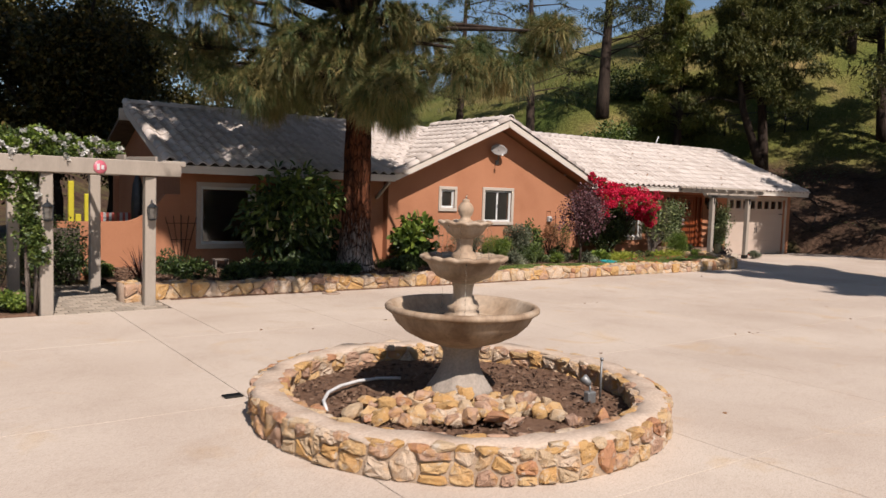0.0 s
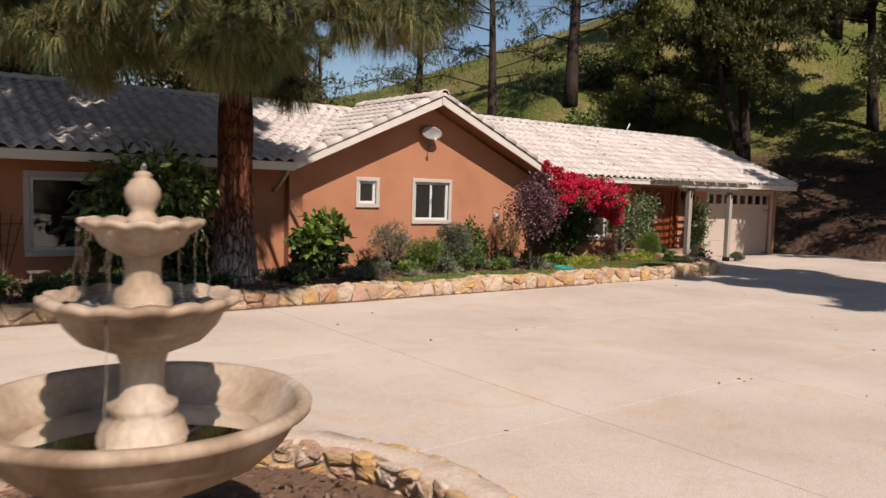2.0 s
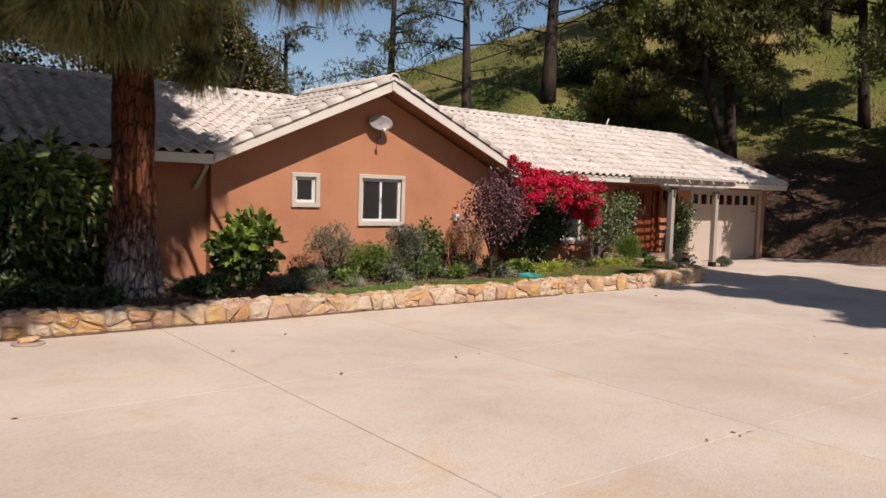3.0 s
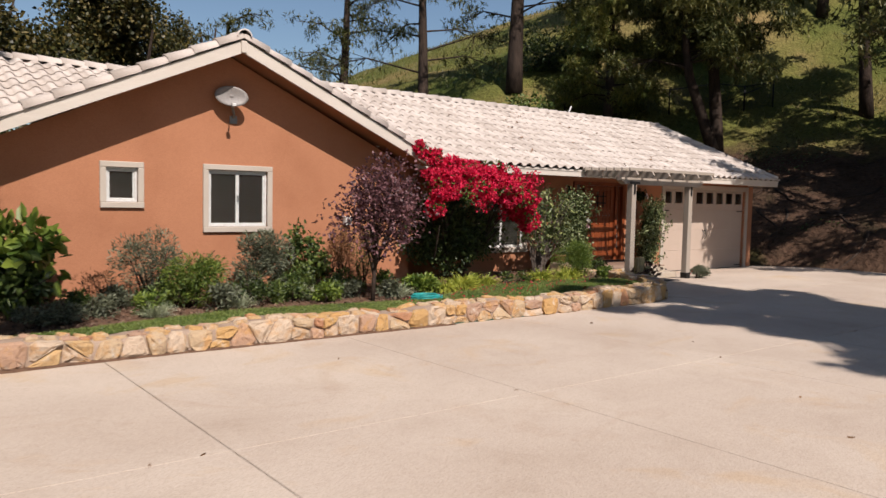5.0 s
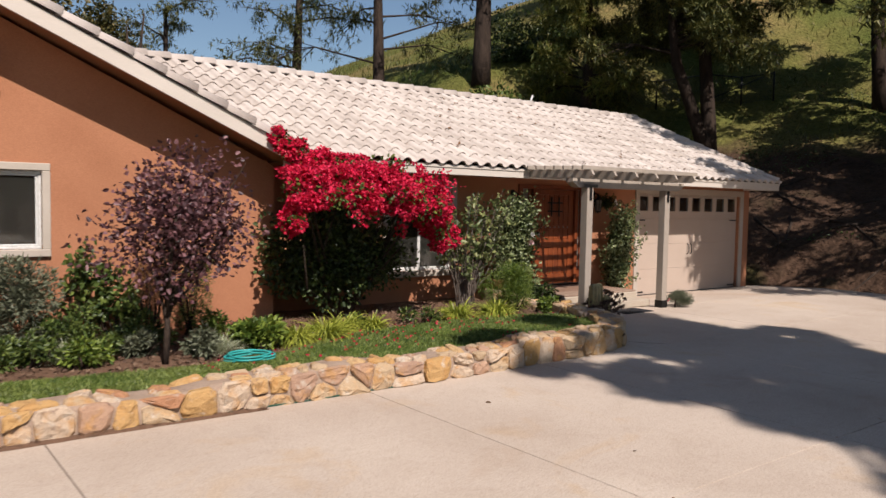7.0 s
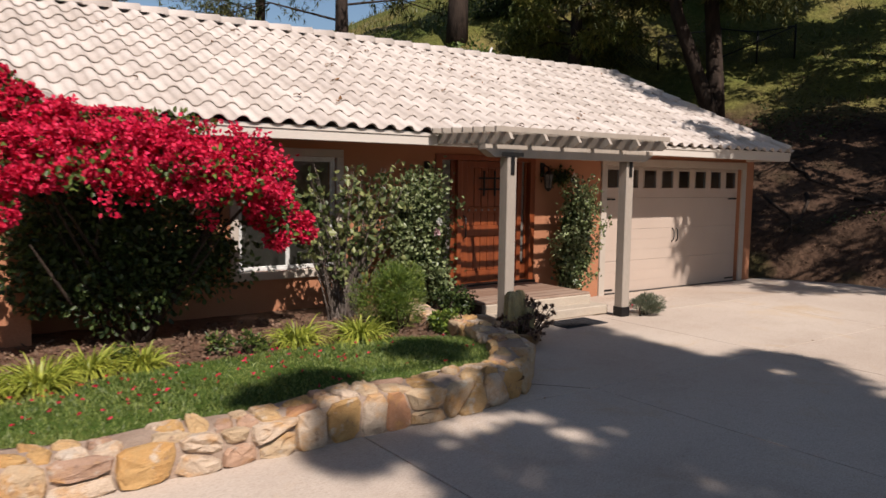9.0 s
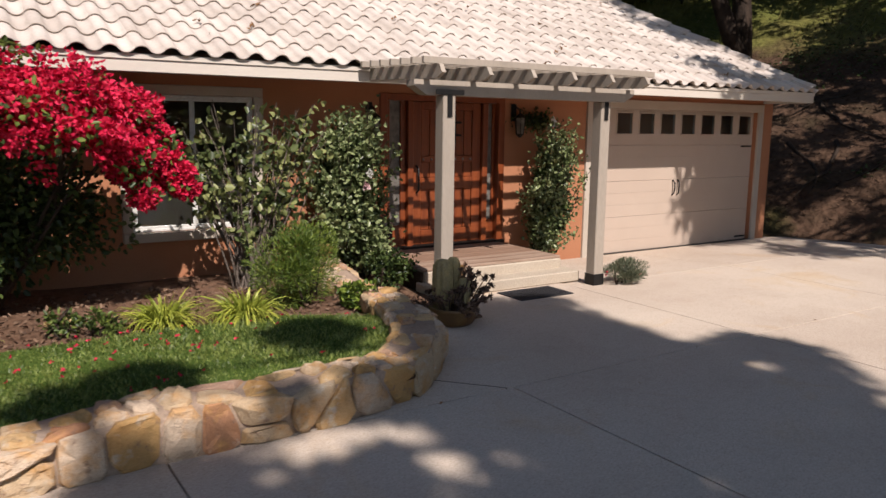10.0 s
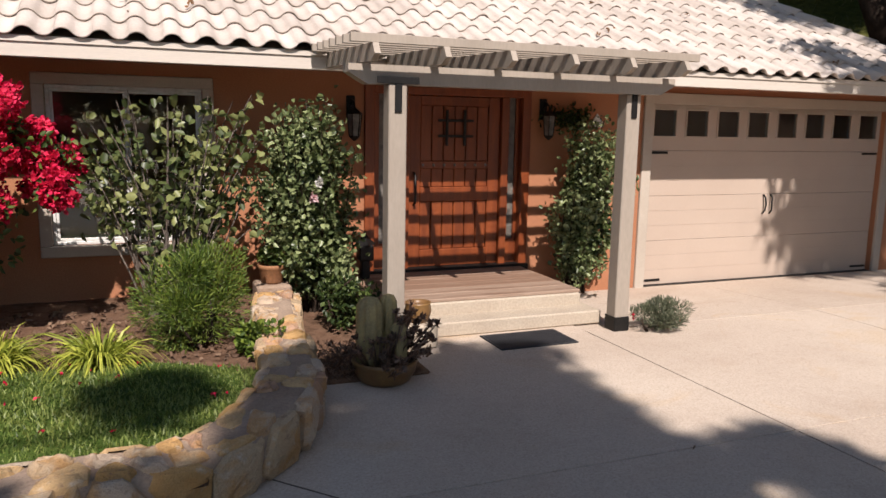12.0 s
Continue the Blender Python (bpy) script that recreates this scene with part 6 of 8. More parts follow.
def build_hill_pine(name, base, height, lean, crown, seed, label, trunk_r=0.2, twin=None, dense=1.0, key="needledark", grp="pines on the hillside", size=1.0, fat=1.0, per=6):
    """A hillside pine: bare lower trunk, long irregular limbs, needle clumps towards their ends."""
    gg = np.random.default_rng(seed)
    bx, by = base
    bz = float(lift(np.array(bx), np.array(by))) - 0.1
    t = thing(name, (bx, by, bz), label, "pine tree", grp)
    g = Geo()
    stems = [(lean, 1.0)] + ([(twin, 0.85)] if twin else [])
    tops = []
    for (lx, ly), k in stems:
        ps, rs = [], []
        for i in range(9):
            f = i / 8
            bend = f ** 1.4 if k == 1.0 else min(1.0, f / 0.4) ** 0.9
            ps.append((bx + lx * bend + 0.12 * math.sin(3 * f + seed), by + ly * f ** 1.4 + 0.1 * math.sin(4 * f + 2 * seed), bz + height * k * f))
            rs.append(trunk_r * k * (1 - 0.8 * f) + 0.02 + 0.08 * trunk_r * math.exp(-8 * f))
        g.tube(ps, rs, 9)
        tops.append(ps)
    part("trunk", g, M["barkdark"], t, "dark trunk")
    pts, outs = [], []
    limbs = Geo()
    lo, rad = crown
    for ps in tops:
        for i in range(int(20 * dense)):
            f = lo + (1 - lo) * ((i + gg.random()) / (20 * dense))
            j = min(int(f * 8), 7)
            s = np.array(ps[j]) + (np.array(ps[j + 1]) - np.array(ps[j])) * (f * 8 - j)
            a = gg.uniform(0, 2 * math.pi)
            ln = rad * (1.15 - 0.75 * (f - lo) / (1 - lo)) * gg.uniform(0.6, 1.15)
            e = s + np.array([math.cos(a) * ln, math.sin(a) * ln, ln * gg.uniform(-0.22, 0.3)])
            m = (s + e) / 2 + np.array([0, 0, 0.12 * ln]) + gg.normal(0, 0.06, 3)
            limbs.tube([tuple(s), tuple(m), tuple(e)], [0.045 * size, 0.028 * size, 0.01], 5, False)
            for w in range(7):
                u = gg.uniform(0.35, 1.05)
                c = s * (1 - u) ** 2 + 2 * m * u * (1 - u) + e * u * u + gg.normal(0, 0.22, 3) * ln * 0.4
                limbs.tube([tuple(m), tuple((m + c) / 2 + gg.normal(0, 0.05, 3)), tuple(c)], [0.016, 0.01, 0.005], 4, False)
                k = int(14 * dense)
                d = unit(gg.normal(size=(k, 3)) + [0, 0, 0.3])
                pts.append(c + d * np.array([0.5, 0.5, 0.3]) * size * gg.uniform(0.3, 1.0, (k, 1)))
                outs.append(d)
    part("limb", limbs, M["barkdark"], t, "long thin dark limbs", kind="stuff")
    v, q = needle_tufts(np.concatenate(pts), np.concatenate(outs), per, 0.24 * size, 0.030 * size * fat * (10 / per) ** 0.5, 0.2, 0.9, 1)
    fast_part("foliage", v, q, M[key], t, "clumps of dark green needles", kind="stuff")
    return t


def pine_bark():
    """Plated red-brown bark that bleaches to grey-white near the foot of the trunk."""
    m = mat("plated_bark", (0.24, 0.085, 0.038), (0.10, 0.042, 0.022), (0.17, 0.062, 0.03), 3.2, 22, 0.9, 1.0, 0.06, stretch=(2.2, 2.2, 0.55), spec=0.12)
    nt = m.node_tree
    n, l = nt.nodes, nt.links
    b = n["Principled BSDF"]
    src = b.inputs["Base Color"].links[0].from_socket
    tc = n.new("ShaderNodeTexCoord")
    sep = n.new("ShaderNodeSeparateXYZ")
    l.new(tc.outputs["Object"], sep.inputs[0])
    ns = n.new("ShaderNodeTexNoise")
    ns.inputs["Scale"].default_value, ns.inputs["Detail"].default_value = 14, 6
    mp = n.new("ShaderNodeMapping")
    mp.inputs["Scale"].default_value = (1.6, 1.6, 0.4)
    l.new(tc.outputs["Object"], mp.inputs[0])
    l.new(mp.outputs[0], ns.inputs["Vector"])
    ad = n.new("ShaderNodeMath")
    ad.operation = "MULTIPLY_ADD"
    l.new(ns.outputs["Fac"], ad.inputs[0])
    ad.inputs[1].default_value = -2.6
    l.new(sep.outputs["Z"], ad.inputs[2])
    mr = n.new("ShaderNodeMapRange")
    l.new(ad.outputs[0], mr.inputs[0])
    mr.inputs[1].default_value, mr.inputs[2].default_value, mr.inputs[3].default_value, mr.inputs[4].default_value = -1.0, -0.25, 0.75, 0.0
    # dark cracks between the bark plates
    vo = n.new("ShaderNodeTexVoronoi")
    vo.feature = "DISTANCE_TO_EDGE"
    vo.inputs["Scale"].default_value = 9
    vm = n.new("ShaderNodeMapping")
    vm.inputs["Scale"].default_value = (1.5, 1.5, 0.42)
    wob = n.new("ShaderNodeMix")
    wob.data_type = "RGBA"
    wob.inputs[0].default_value = 0.06
    l.new(tc.outputs["Object"], wob.inputs[6])
    l.new(ns.outputs["Color"], wob.inputs[7])
    l.new(wob.outputs[2], vm.inputs[0])
    l.new(vm.outputs[0], vo.inputs["Vector"])
    cr = n.new("ShaderNodeMapRange")
    l.new(vo.outputs["Distance"], cr.inputs[0])
    cr.inputs[1].default_value, cr.inputs[2].default_value, cr.inputs[3].default_value, cr.inputs[4].default_value = 0.0, 0.13, 0.25, 1.0
    crack = n.new("ShaderNodeMix")
    crack.data_type, crack.blend_type = "RGBA", "MULTIPLY"
    crack.inputs[0].default_value = 1.0
    l.new(cr.outputs[0], crack.inputs[7])
    mx = n.new("ShaderNodeMix")
    mx.data_type = "RGBA"
    l.new(mr.outputs[0], mx.inputs[0])
    l.new(src, mx.inputs[6])
    mx.inputs[7].default_value = (0.40, 0.34, 0.30, 1)
    l.new(mx.outputs[2], crack.inputs[6])
    l.new(crack.outputs[2], b.inputs["Base Color"])
    b2 = n.new("ShaderNodeBump")
    b2.inputs["Strength"].default_value, b2.inputs["Distance"].default_value = 0.9, 0.04
    l.new(cr.outputs[0], b2.inputs["Height"])
    l.new(b.inputs["Normal"].links[0].from_socket, b2.inputs["Normal"])
    l.new(b2.outputs[0], b.inputs["Normal"])
    return m


M["pinebark"] = pine_bark()


def build_bougainvillea():
    base = (17.75, 16.2, 0.17)
    t = thing("bougainvillea", base, "sprawling bougainvillea with a canopy of magenta-red bracts over dark foliage", "bougainvillea")
    gg = np.random.default_rng(15)
    g = Geo()
    for i in range(12):
        e = (17.9 + gg.normal(0, 0.7), 15.75 + gg.normal(0, 0.2), gg.uniform(1.2, 2.1))
        g.tube([(base[0] + gg.normal(0, 0.08), base[1], 0.12), ((base[0] + e[0]) / 2 + gg.normal(0, 0.12), base[1] - 0.1, e[2] * 0.5), e], [0.03, 0.02, 0.008], 6)
    part("stem", g, M["barkdark"], t, kind="stuff")
    # foliage under the blooms carries their shade in its dark leaf colour
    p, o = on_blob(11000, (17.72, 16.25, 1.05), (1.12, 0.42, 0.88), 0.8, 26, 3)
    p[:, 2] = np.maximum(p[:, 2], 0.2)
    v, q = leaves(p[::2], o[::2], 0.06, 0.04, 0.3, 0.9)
    fast_part("foliage", v, q, LEAF["dark"], t, "under-leaves coloured dark green for the shade of the blooms", kind="stuff")
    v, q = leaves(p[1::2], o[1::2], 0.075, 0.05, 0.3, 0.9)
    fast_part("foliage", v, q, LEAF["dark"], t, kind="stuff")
    lobes = [((17.0, 15.45, 2.0), (0.6, 0.5, 0.27)), ((17.6, 15.4, 2.06), (0.65, 0.5, 0.27)), ((18.2, 15.5, 1.98), (0.6, 0.5, 0.27)), ((18.75, 15.75, 1.8), (0.45, 0.42, 0.26)),
             ((19.12, 16.05, 1.6), (0.3, 0.3, 0.2)), ((19.36, 16.25, 1.42), (0.17, 0.18, 0.17)), ((16.72, 15.3, 1.84), (0.34, 0.3, 0.2)), ((17.3, 15.1, 1.86), (0.45, 0.3, 0.2)),
             ((17.9, 15.05, 1.8), (0.5, 0.3, 0.2)), ((18.4, 15.2, 1.7), (0.4, 0.3, 0.2)), ((18.85, 15.5, 1.46), (0.28, 0.26, 0.22)), ((16.55, 15.25, 1.5), (0.15, 0.2, 0.16)), ((18.75, 16.2, 1.86), (0.34, 0.3, 0.2)), ((19.3, 15.85, 1.3), (0.2, 0.2, 0.17)), ((18.95, 15.55, 1.2), (0.13, 0.13, 0.11)),
             ((16.78, 15.62, 2.38), (0.2, 0.24, 0.15)), ((16.97, 15.5, 2.26), (0.28, 0.25, 0.14)), ((16.66, 15.9, 2.56), (0.13, 0.16, 0.1)), ((17.5, 15.65, 2.24), (0.45, 0.3, 0.12))]
    for k, (c, r) in enumerate(lobes):
        n = int(260 * (r[0] * r[1] + r[0] * r[2] + r[1] * r[2]) / 0.3) + 120
        p, o = on_blob(n, c, r, 0.3, 9, 60 + k)
        pp = np.repeat(p, 6, 0) + gg.normal(0, 0.016, (6 * n, 3))
        v, q = leaves(pp, np.repeat(o, 6, 0), 0.042, 0.040, 0.0, 0.95, 0.3)
        fast_part("bloom", v, q, LEAF["magenta"], t, "cluster of magenta-red bracts", kind="stuff")
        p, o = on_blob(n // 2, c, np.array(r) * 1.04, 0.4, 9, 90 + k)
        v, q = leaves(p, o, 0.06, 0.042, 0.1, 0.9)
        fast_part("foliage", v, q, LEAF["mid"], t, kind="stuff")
    # loose sprays reaching over the eave
    for k in range(16):
        a = np.array([gg.uniform(16.5, 18.6), 15.4 + gg.normal(0, 0.12), gg.uniform(1.65, 2.05)])
        d = unit(np.array([gg.normal(0, 0.6), -0.5 + gg.normal(0, 0.4), gg.normal(-0.15, 0.4)]))
        s = gg.uniform(0.3, 0.55, 40)[:, None]
        p = a + d * s + gg.normal(0, 0.045, (40, 3))
        v, q = leaves(p, np.repeat(d[None], 40, 0), 0.045, 0.042, 0.1, 0.9)
        fast_part("bloom", v, q, LEAF["magenta"], t, kind="stuff")


def build_sparse_climber(name, label, base, box, n_canes, n_leaf, key, length, width, seed, category, bark="barkgrey", flowers=None, taper=0.0, low=0.25):
    """Many thin canes fanning up from a base, with leaves set along them in small groups."""
    gg = np.random.default_rng(seed)
    t = thing(name, base, label, category)
    (x0, x1), (y0, y1), (z0, z1) = box
    g = Geo()
    seats, dirs = [], []
    for i in range(n_canes):
        e = np.array([gg.uniform(x0, x1), gg.uniform(y0, y1), z0 + (z1 - z0) * gg.random() ** 0.6])
        e[0] = (x0 + x1) / 2 + (e[0] - (x0 + x1) / 2) * (1 - taper * ((e[2] - z0) / (z1 - z0)) ** 2)
        s = np.array(base) + np.array([gg.normal(0, 0.07), gg.normal(0, 0.05), -0.04])
        m = s * 0.45 + e * 0.55 + np.array([gg.normal(0, 0.08), gg.normal(0, 0.05), 0.12 * (e[2] - s[2])])
        ts = np.linspace(0, 1, 7)
        c = [tuple(s * (1 - u) ** 2 + 2 * m * u * (1 - u) + e * u * u) for u in ts]
        g.tube(c, list(np.linspace(0.011, 0.003, 7)), 5, False)
        u = gg.uniform(low, 1.0, n_leaf)[:, None]
        p = s * (1 - u) ** 2 + 2 * m * u * (1 - u) + e * u * u
        p = p + gg.normal(0, 0.055, (n_leaf, 3))
        seats.append(p)
        dirs.append(unit(gg.normal(size=(n_leaf, 3)) + [0, -0.5, 0.2]))
    part("cane", g, M[bark], t, "thin woody canes", kind="stuff")
    p, o = np.concatenate(seats), np.concatenate(dirs)
    p[:, 1] = np.minimum(p[:, 1], y1 + 0.06)
    v, q = leaves(p, o, length, width, 0.2, 0.7)
    fast_part("foliage", v, q, LEAF[key], t, kind="stuff")
    if flowers:
        for fx, fy, fz, fkey in flowers:
            pp = np.repeat(np.array([[fx, fy, fz]]), 26, 0) + gg.normal(0, 0.008, (26, 3))
            v, q = leaves(pp, unit(gg.normal(size=(26, 3)) + [0, -0.6, 0.3]), 0.045, 0.04, 0, 0.4)
            fast_part("bloom", v, q, LEAF[fkey], t, "single open bloom")
    return t


def build_plants():
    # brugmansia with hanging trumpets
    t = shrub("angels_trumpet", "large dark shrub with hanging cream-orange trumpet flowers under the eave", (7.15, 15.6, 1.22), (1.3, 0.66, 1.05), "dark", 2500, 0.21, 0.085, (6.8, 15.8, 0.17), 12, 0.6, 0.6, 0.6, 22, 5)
    gg = np.random.default_rng(8)
    for i in range(34):
        x, z = gg.uniform(6.0, 7.9), gg.uniform(0.95, 1.75)
        y = 15.05 + gg.uniform(-0.1, 0.25) + 0.25 * abs(x - 6.7)
        g = Geo().lathe([(0.008, 0.0), (0.012, -0.05), (0.02, -0.11), (0.034, -0.16), (0.058, -0.19), (0.05, -0.185), (0.02, -0.12)], 10, (x, y, z), lambda a, i: (1 + (0.12 * math.cos(5 * a) if i > 3 else 0), 0), cap=False)
        part("flower", g, LEAF["trumpet"], t, "hanging cream-orange trumpet bloom", smooth=True)
    # the shrub's lit top and front, put in as a paler leaf colour
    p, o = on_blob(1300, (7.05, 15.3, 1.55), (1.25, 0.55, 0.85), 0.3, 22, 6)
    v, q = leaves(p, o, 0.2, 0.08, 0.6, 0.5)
    fast_part("foliage", v, q, LEAF["mid"], t, "paler leaves that stand for the lit top", kind="stuff")
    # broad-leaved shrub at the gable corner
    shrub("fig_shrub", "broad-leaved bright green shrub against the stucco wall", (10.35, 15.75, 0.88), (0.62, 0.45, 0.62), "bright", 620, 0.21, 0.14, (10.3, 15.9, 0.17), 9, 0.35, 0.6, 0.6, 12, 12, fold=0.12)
    # darker leaf colour below stands for the shade under the crown
    shrub("fig_shrub", "lower growth of a broad-leaved shrub, coloured dark for its shade", (10.2, 15.6, 0.5), (0.6, 0.42, 0.35), "dark", 700, 0.14, 0.09, None, 6, 0.3, 0.7, 0.6, 12, 13)
    # low dark plants added here to deepen the pine's shade on the bed
    for i, (x, y, r) in enumerate(((5.6, 14.4, 0.34), (6.3, 14.2, 0.3), (6.9, 14.5, 0.4), (7.5, 14.1, 0.3), (9.1, 14.3, 0.32), (5.2, 13.9, 0.26), (4.6, 14.6, 0.35), (7.9, 15.7, 0.4))):
        shrub("shade_plant", "low dark green ground cover added to deepen the pine's shade", (x, y, 0.2 + 0.4 * r), (r * 1.4, r, r * 0.6), "dark", 900, 0.08, 0.04, None, 4, 0.1, 0.8, 0.6, 9, 840 + i, "plant")
    for i, x in enumerate((8.95, 9.25, 9.6, 9.95, 10.3, 10.65)):
        strap_clump("lily_clump", "strappy dark green lily leaves in the shade", (x, 14.95 + 0.15 * math.sin(i * 2), 0.18), 46, 0.42, 0.02, "mid", 0.8, 0.4, 200 + i)
    for i, (x, y) in enumerate(((10.75, 14.55), (11.15, 14.75), (10.4, 14.35))):
        shrub("sage_plant", "low blue-grey leafy mound", (x, y, 0.3), (0.28, 0.24, 0.15), "sage", 900, 0.05, 0.016, None, 3, 0, 0.8, 0.6, 8, 230 + i)
    for i, (x, y) in enumerate(((11.72, 14.40), (12.88, 14.66), (15.42, 14.62), (14.05, 14.9))):
        strap_clump("variegated_grass", "round tuft of cream-striped ornamental grass", (x, y, 0.18), 420, 0.36, 0.010, "variegated", 1.5, 0.45, 240 + i, "grass clump", 0.05)
    shrub("green_shrub", "rounded bright green shrub with narrow leaves", (12.42, 15.05, 0.50), (0.46, 0.40, 0.36), "bright", 5200, 0.055, 0.014, None, 8, 0.0, 0.6, 0.6, 14, 14)
    shrub("lavender_shrub", "loose grey-green lavender with faded flower spikes", (12.05, 15.75, 0.72), (0.48, 0.35, 0.5), "sage", 2600, 0.075, 0.014, None, 9, -0.4, 0.6, 0.7, 12, 15)
    shrub("sage_shrub", "tall grey-green sage bush under the window", (13.65, 15.75, 0.70), (0.48, 0.40, 0.52), "sage", 4200, 0.07, 0.018, None, 9, -0.2, 0.7, 0.6, 14, 16)
    shrub("green_shrub", "soft green low shrub at the window", (14.15, 15.6, 0.38), (0.42, 0.36, 0.24), "mid", 2000, 0.055, 0.024, None, 6, 0, 0.8, 0.6, 12, 17)
    for i, (x, y, h) in enumerate(((14.42, 16.15, 1.3), (14.72, 16.1, 1.05), (14.9, 16.2, 0.8))):
        build_sparse_climber("rose_shrub", "upright young rose cane with yellow-green leaves", (x, y, 0.17), ((x - 0.09, x + 0.09), (y - 0.1, y + 0.05), (h - 0.35, h)), 6, 45, "mid", 0.085, 0.06, 300 + i, "rose", "barkdark")
    shrub("heath_shrub", "feathery rust and olive shrub against the wall", (15.12, 15.95, 0.72), (0.26, 0.25, 0.52), "rust", 2200, 0.06, 0.007, None, 8, -0.6, 0.5, 0.7, 9, 18)
    shrub("heath_shrub", "feathery olive shrub against the wall", (15.55, 15.9, 0.75), (0.30, 0.25, 0.55), "mid", 2600, 0.06, 0.007, None, 8, -0.6, 0.5, 0.7, 9, 19)
    for i, (x, y) in enumerate(((14.3, 14.75), (14.72, 14.85), (13.5, 14.95), (13.2, 15.2), (16.0, 15.0))):
        shrub("bedding_plant", "low mixed green bedding plant", (x, y, 0.30), (0.24, 0.22, 0.15), "sage" if i % 2 else "mid", 700, 0.06, 0.022, None, 3, 0, 0.8, 0.6, 8, 320 + i)
    fill = np.random.default_rng(77)
    for i in range(16):
        x = 11.0 + 0.33 * i + fill.normal(0, 0.08)
        y = 15.05 + 0.45 * math.sin(i * 2.3)
        r = fill.uniform(0.2, 0.32)
        key = ("mid", "sage", "bright", "dark")[i % 4]
        shrub("bedding_plant", {"mid": "low mixed green bedding plant", "sage": "low grey-green bedding plant", "bright": "low bright green bedding plant", "dark": "low dark green bedding plant"}[key], (x, y, 0.18 + r * 0.6), (r, r * 0.9, r * 0.75), key, 620, 0.065, 0.026, None, 4, 0, 0.8, 0.6, 9, 350 + i)
    shrub("dry_perennial", "dry pinkish seed heads of a spent perennial", (11.35, 15.6, 0.45), (0.32, 0.25, 0.28), "rust", 420, 0.06, 0.012, None, 10, -0.4, 0.6, 0.8, 9, 21)
    # smoke bush
    base = (14.80, 14.42, 0.17)
    t = thing("smoke_tree", base, "small purple-leaved smoke tree on a thin trunk", "tree")
    g = Geo().tube([(base[0], base[1], 0.12), (base[0] + 0.02, base[1], 0.5), (base[0] + 0.03, base[1] + 0.02, 0.85)], [0.035, 0.03, 0.026], 8)
    for i in range(16):
        a, u = gg.uniform(0, 6.28), gg.uniform(0.3, 0.75)
        e = (15.0 + u * math.cos(a) * 0.95, 14.5 + 0.5 * u * math.sin(a), gg.uniform(1.2, 2.15))
        g.tube([(base[0] + 0.02, base[1] + 0.01, gg.uniform(0.5, 0.85)), ((base[0] + e[0]) / 2, (base[1] + e[1]) / 2, e[2] * 0.6 + 0.2), e], [0.018, 0.011, 0.004], 5)
    part("trunk", g, M["barkdark"], t, "thin dark branching trunk")
    p, o = on_blob(3800, (14.94, 14.5, 1.54), (0.86, 0.58, 0.74), 0.75, 30, 26)
    v, q = leaves(p + gg.normal(0, 0.04, p.shape), o, 0.058, 0.044, 0.1, 0.9)
    fast_part("crown", v, q, LEAF["plum"], t, "dusky purple round leaves", kind="stuff")
    # bright low plants by the hose
    shrub("hydrangea_plant", "bright green leafy low plant at the lawn's edge", (15.95, 14.75, 0.34), (0.36, 0.26, 0.2), "bright", 900, 0.085, 0.055, None, 5, 0.1, 0.7, 0.5, 10, 27)
    for i, (x, y, s) in enumerate(((16.35, 14.72, 0.9), (16.72, 14.74, 1.1), (17.12, 15.05, 1.0), (17.52, 15.05, 0.85), (18.98, 15.18, 1.05), (19.6, 15.06, 1.1))):
        strap_clump("daylily", "arching lime-green daylily leaves", (x, y, 0.18), 420, 0.62 * s, 0.021, "lime", 0.85, 0.95, 260 + i, "daylily")
    for i, (x, y) in enumerate(((18.55, 15.2), (18.25, 15.3), (17.4, 15.2))):
        shrub("pansy_plant", "small dark leafy bedding plant with a few yellow blooms", (x, y, 0.28), (0.17, 0.15, 0.13), "mid", 200, 0.05, 0.03, None, 5, 0, 0.8, 0.8, 7, 340 + i, flowers=("trumpet", 5, 0.03, 0.028))
    # shrubs by the entrance
    build_sparse_climber("hibiscus", "open leggy hibiscus with grey stems and pale leaves", (20.1, 16.35, 0.17), ((19.25, 20.85), (15.95, 16.6), (0.7, 2.02)), 70, 16, "hibiscus", 0.082, 0.068, 29, "hibiscus", low=0.5)
    shrub("rosemary", "fine-leaved bright green bush beside the stone wall", (20.22, 15.4, 0.52), (0.46, 0.40, 0.40), "bright", 9000, 0.05, 0.007, None, 12, -0.5, 0.5, 0.7, 12, 30)
    shrub("low_groundcover", "pale green trailing plant at the wall's corner", (20.62, 14.98, 0.28), (0.2, 0.18, 0.14), "bright", 400, 0.05, 0.035, None, 3, 0, 0.8, 0.5, 7, 31)
    build_sparse_climber("climbing_rose", "climbing rose with grey-green leaves and few pink blooms beside the door", (21.4, 16.75, 0.03), ((20.68, 21.74), (16.1, 16.7), (0.4, 2.0)), 64, 105, "rosegreen", 0.056, 0.043, 33, "rose", "barkdark",
                         [(21.22, 16.06, 1.16, "pinkpetal"), (21.27, 16.08, 1.28, "whitepetal")], 0.5)
    # both roses' hearts use the dark leaf colour as painted inner shade
    shrub("climbing_rose", "dense heart of the climbing rose, coloured dark for inner shade", (21.26, 16.62, 1.25), (0.42, 0.24, 0.62), "dark", 2400, 0.06, 0.042, (21.4, 16.85, 0.03), 6, 0.2, 0.8, 0.7, 12, 34, "rose")
    shrub("rose_shrub", "dark leafy rose suckers at the soil", (21.5, 16.1, 0.28), (0.3, 0.4, 0.25), "dark", 800, 0.05, 0.035, (21.5, 16.2, 0.03), 8, 0.1, 0.8, 0.7, 9, 35, "rose")
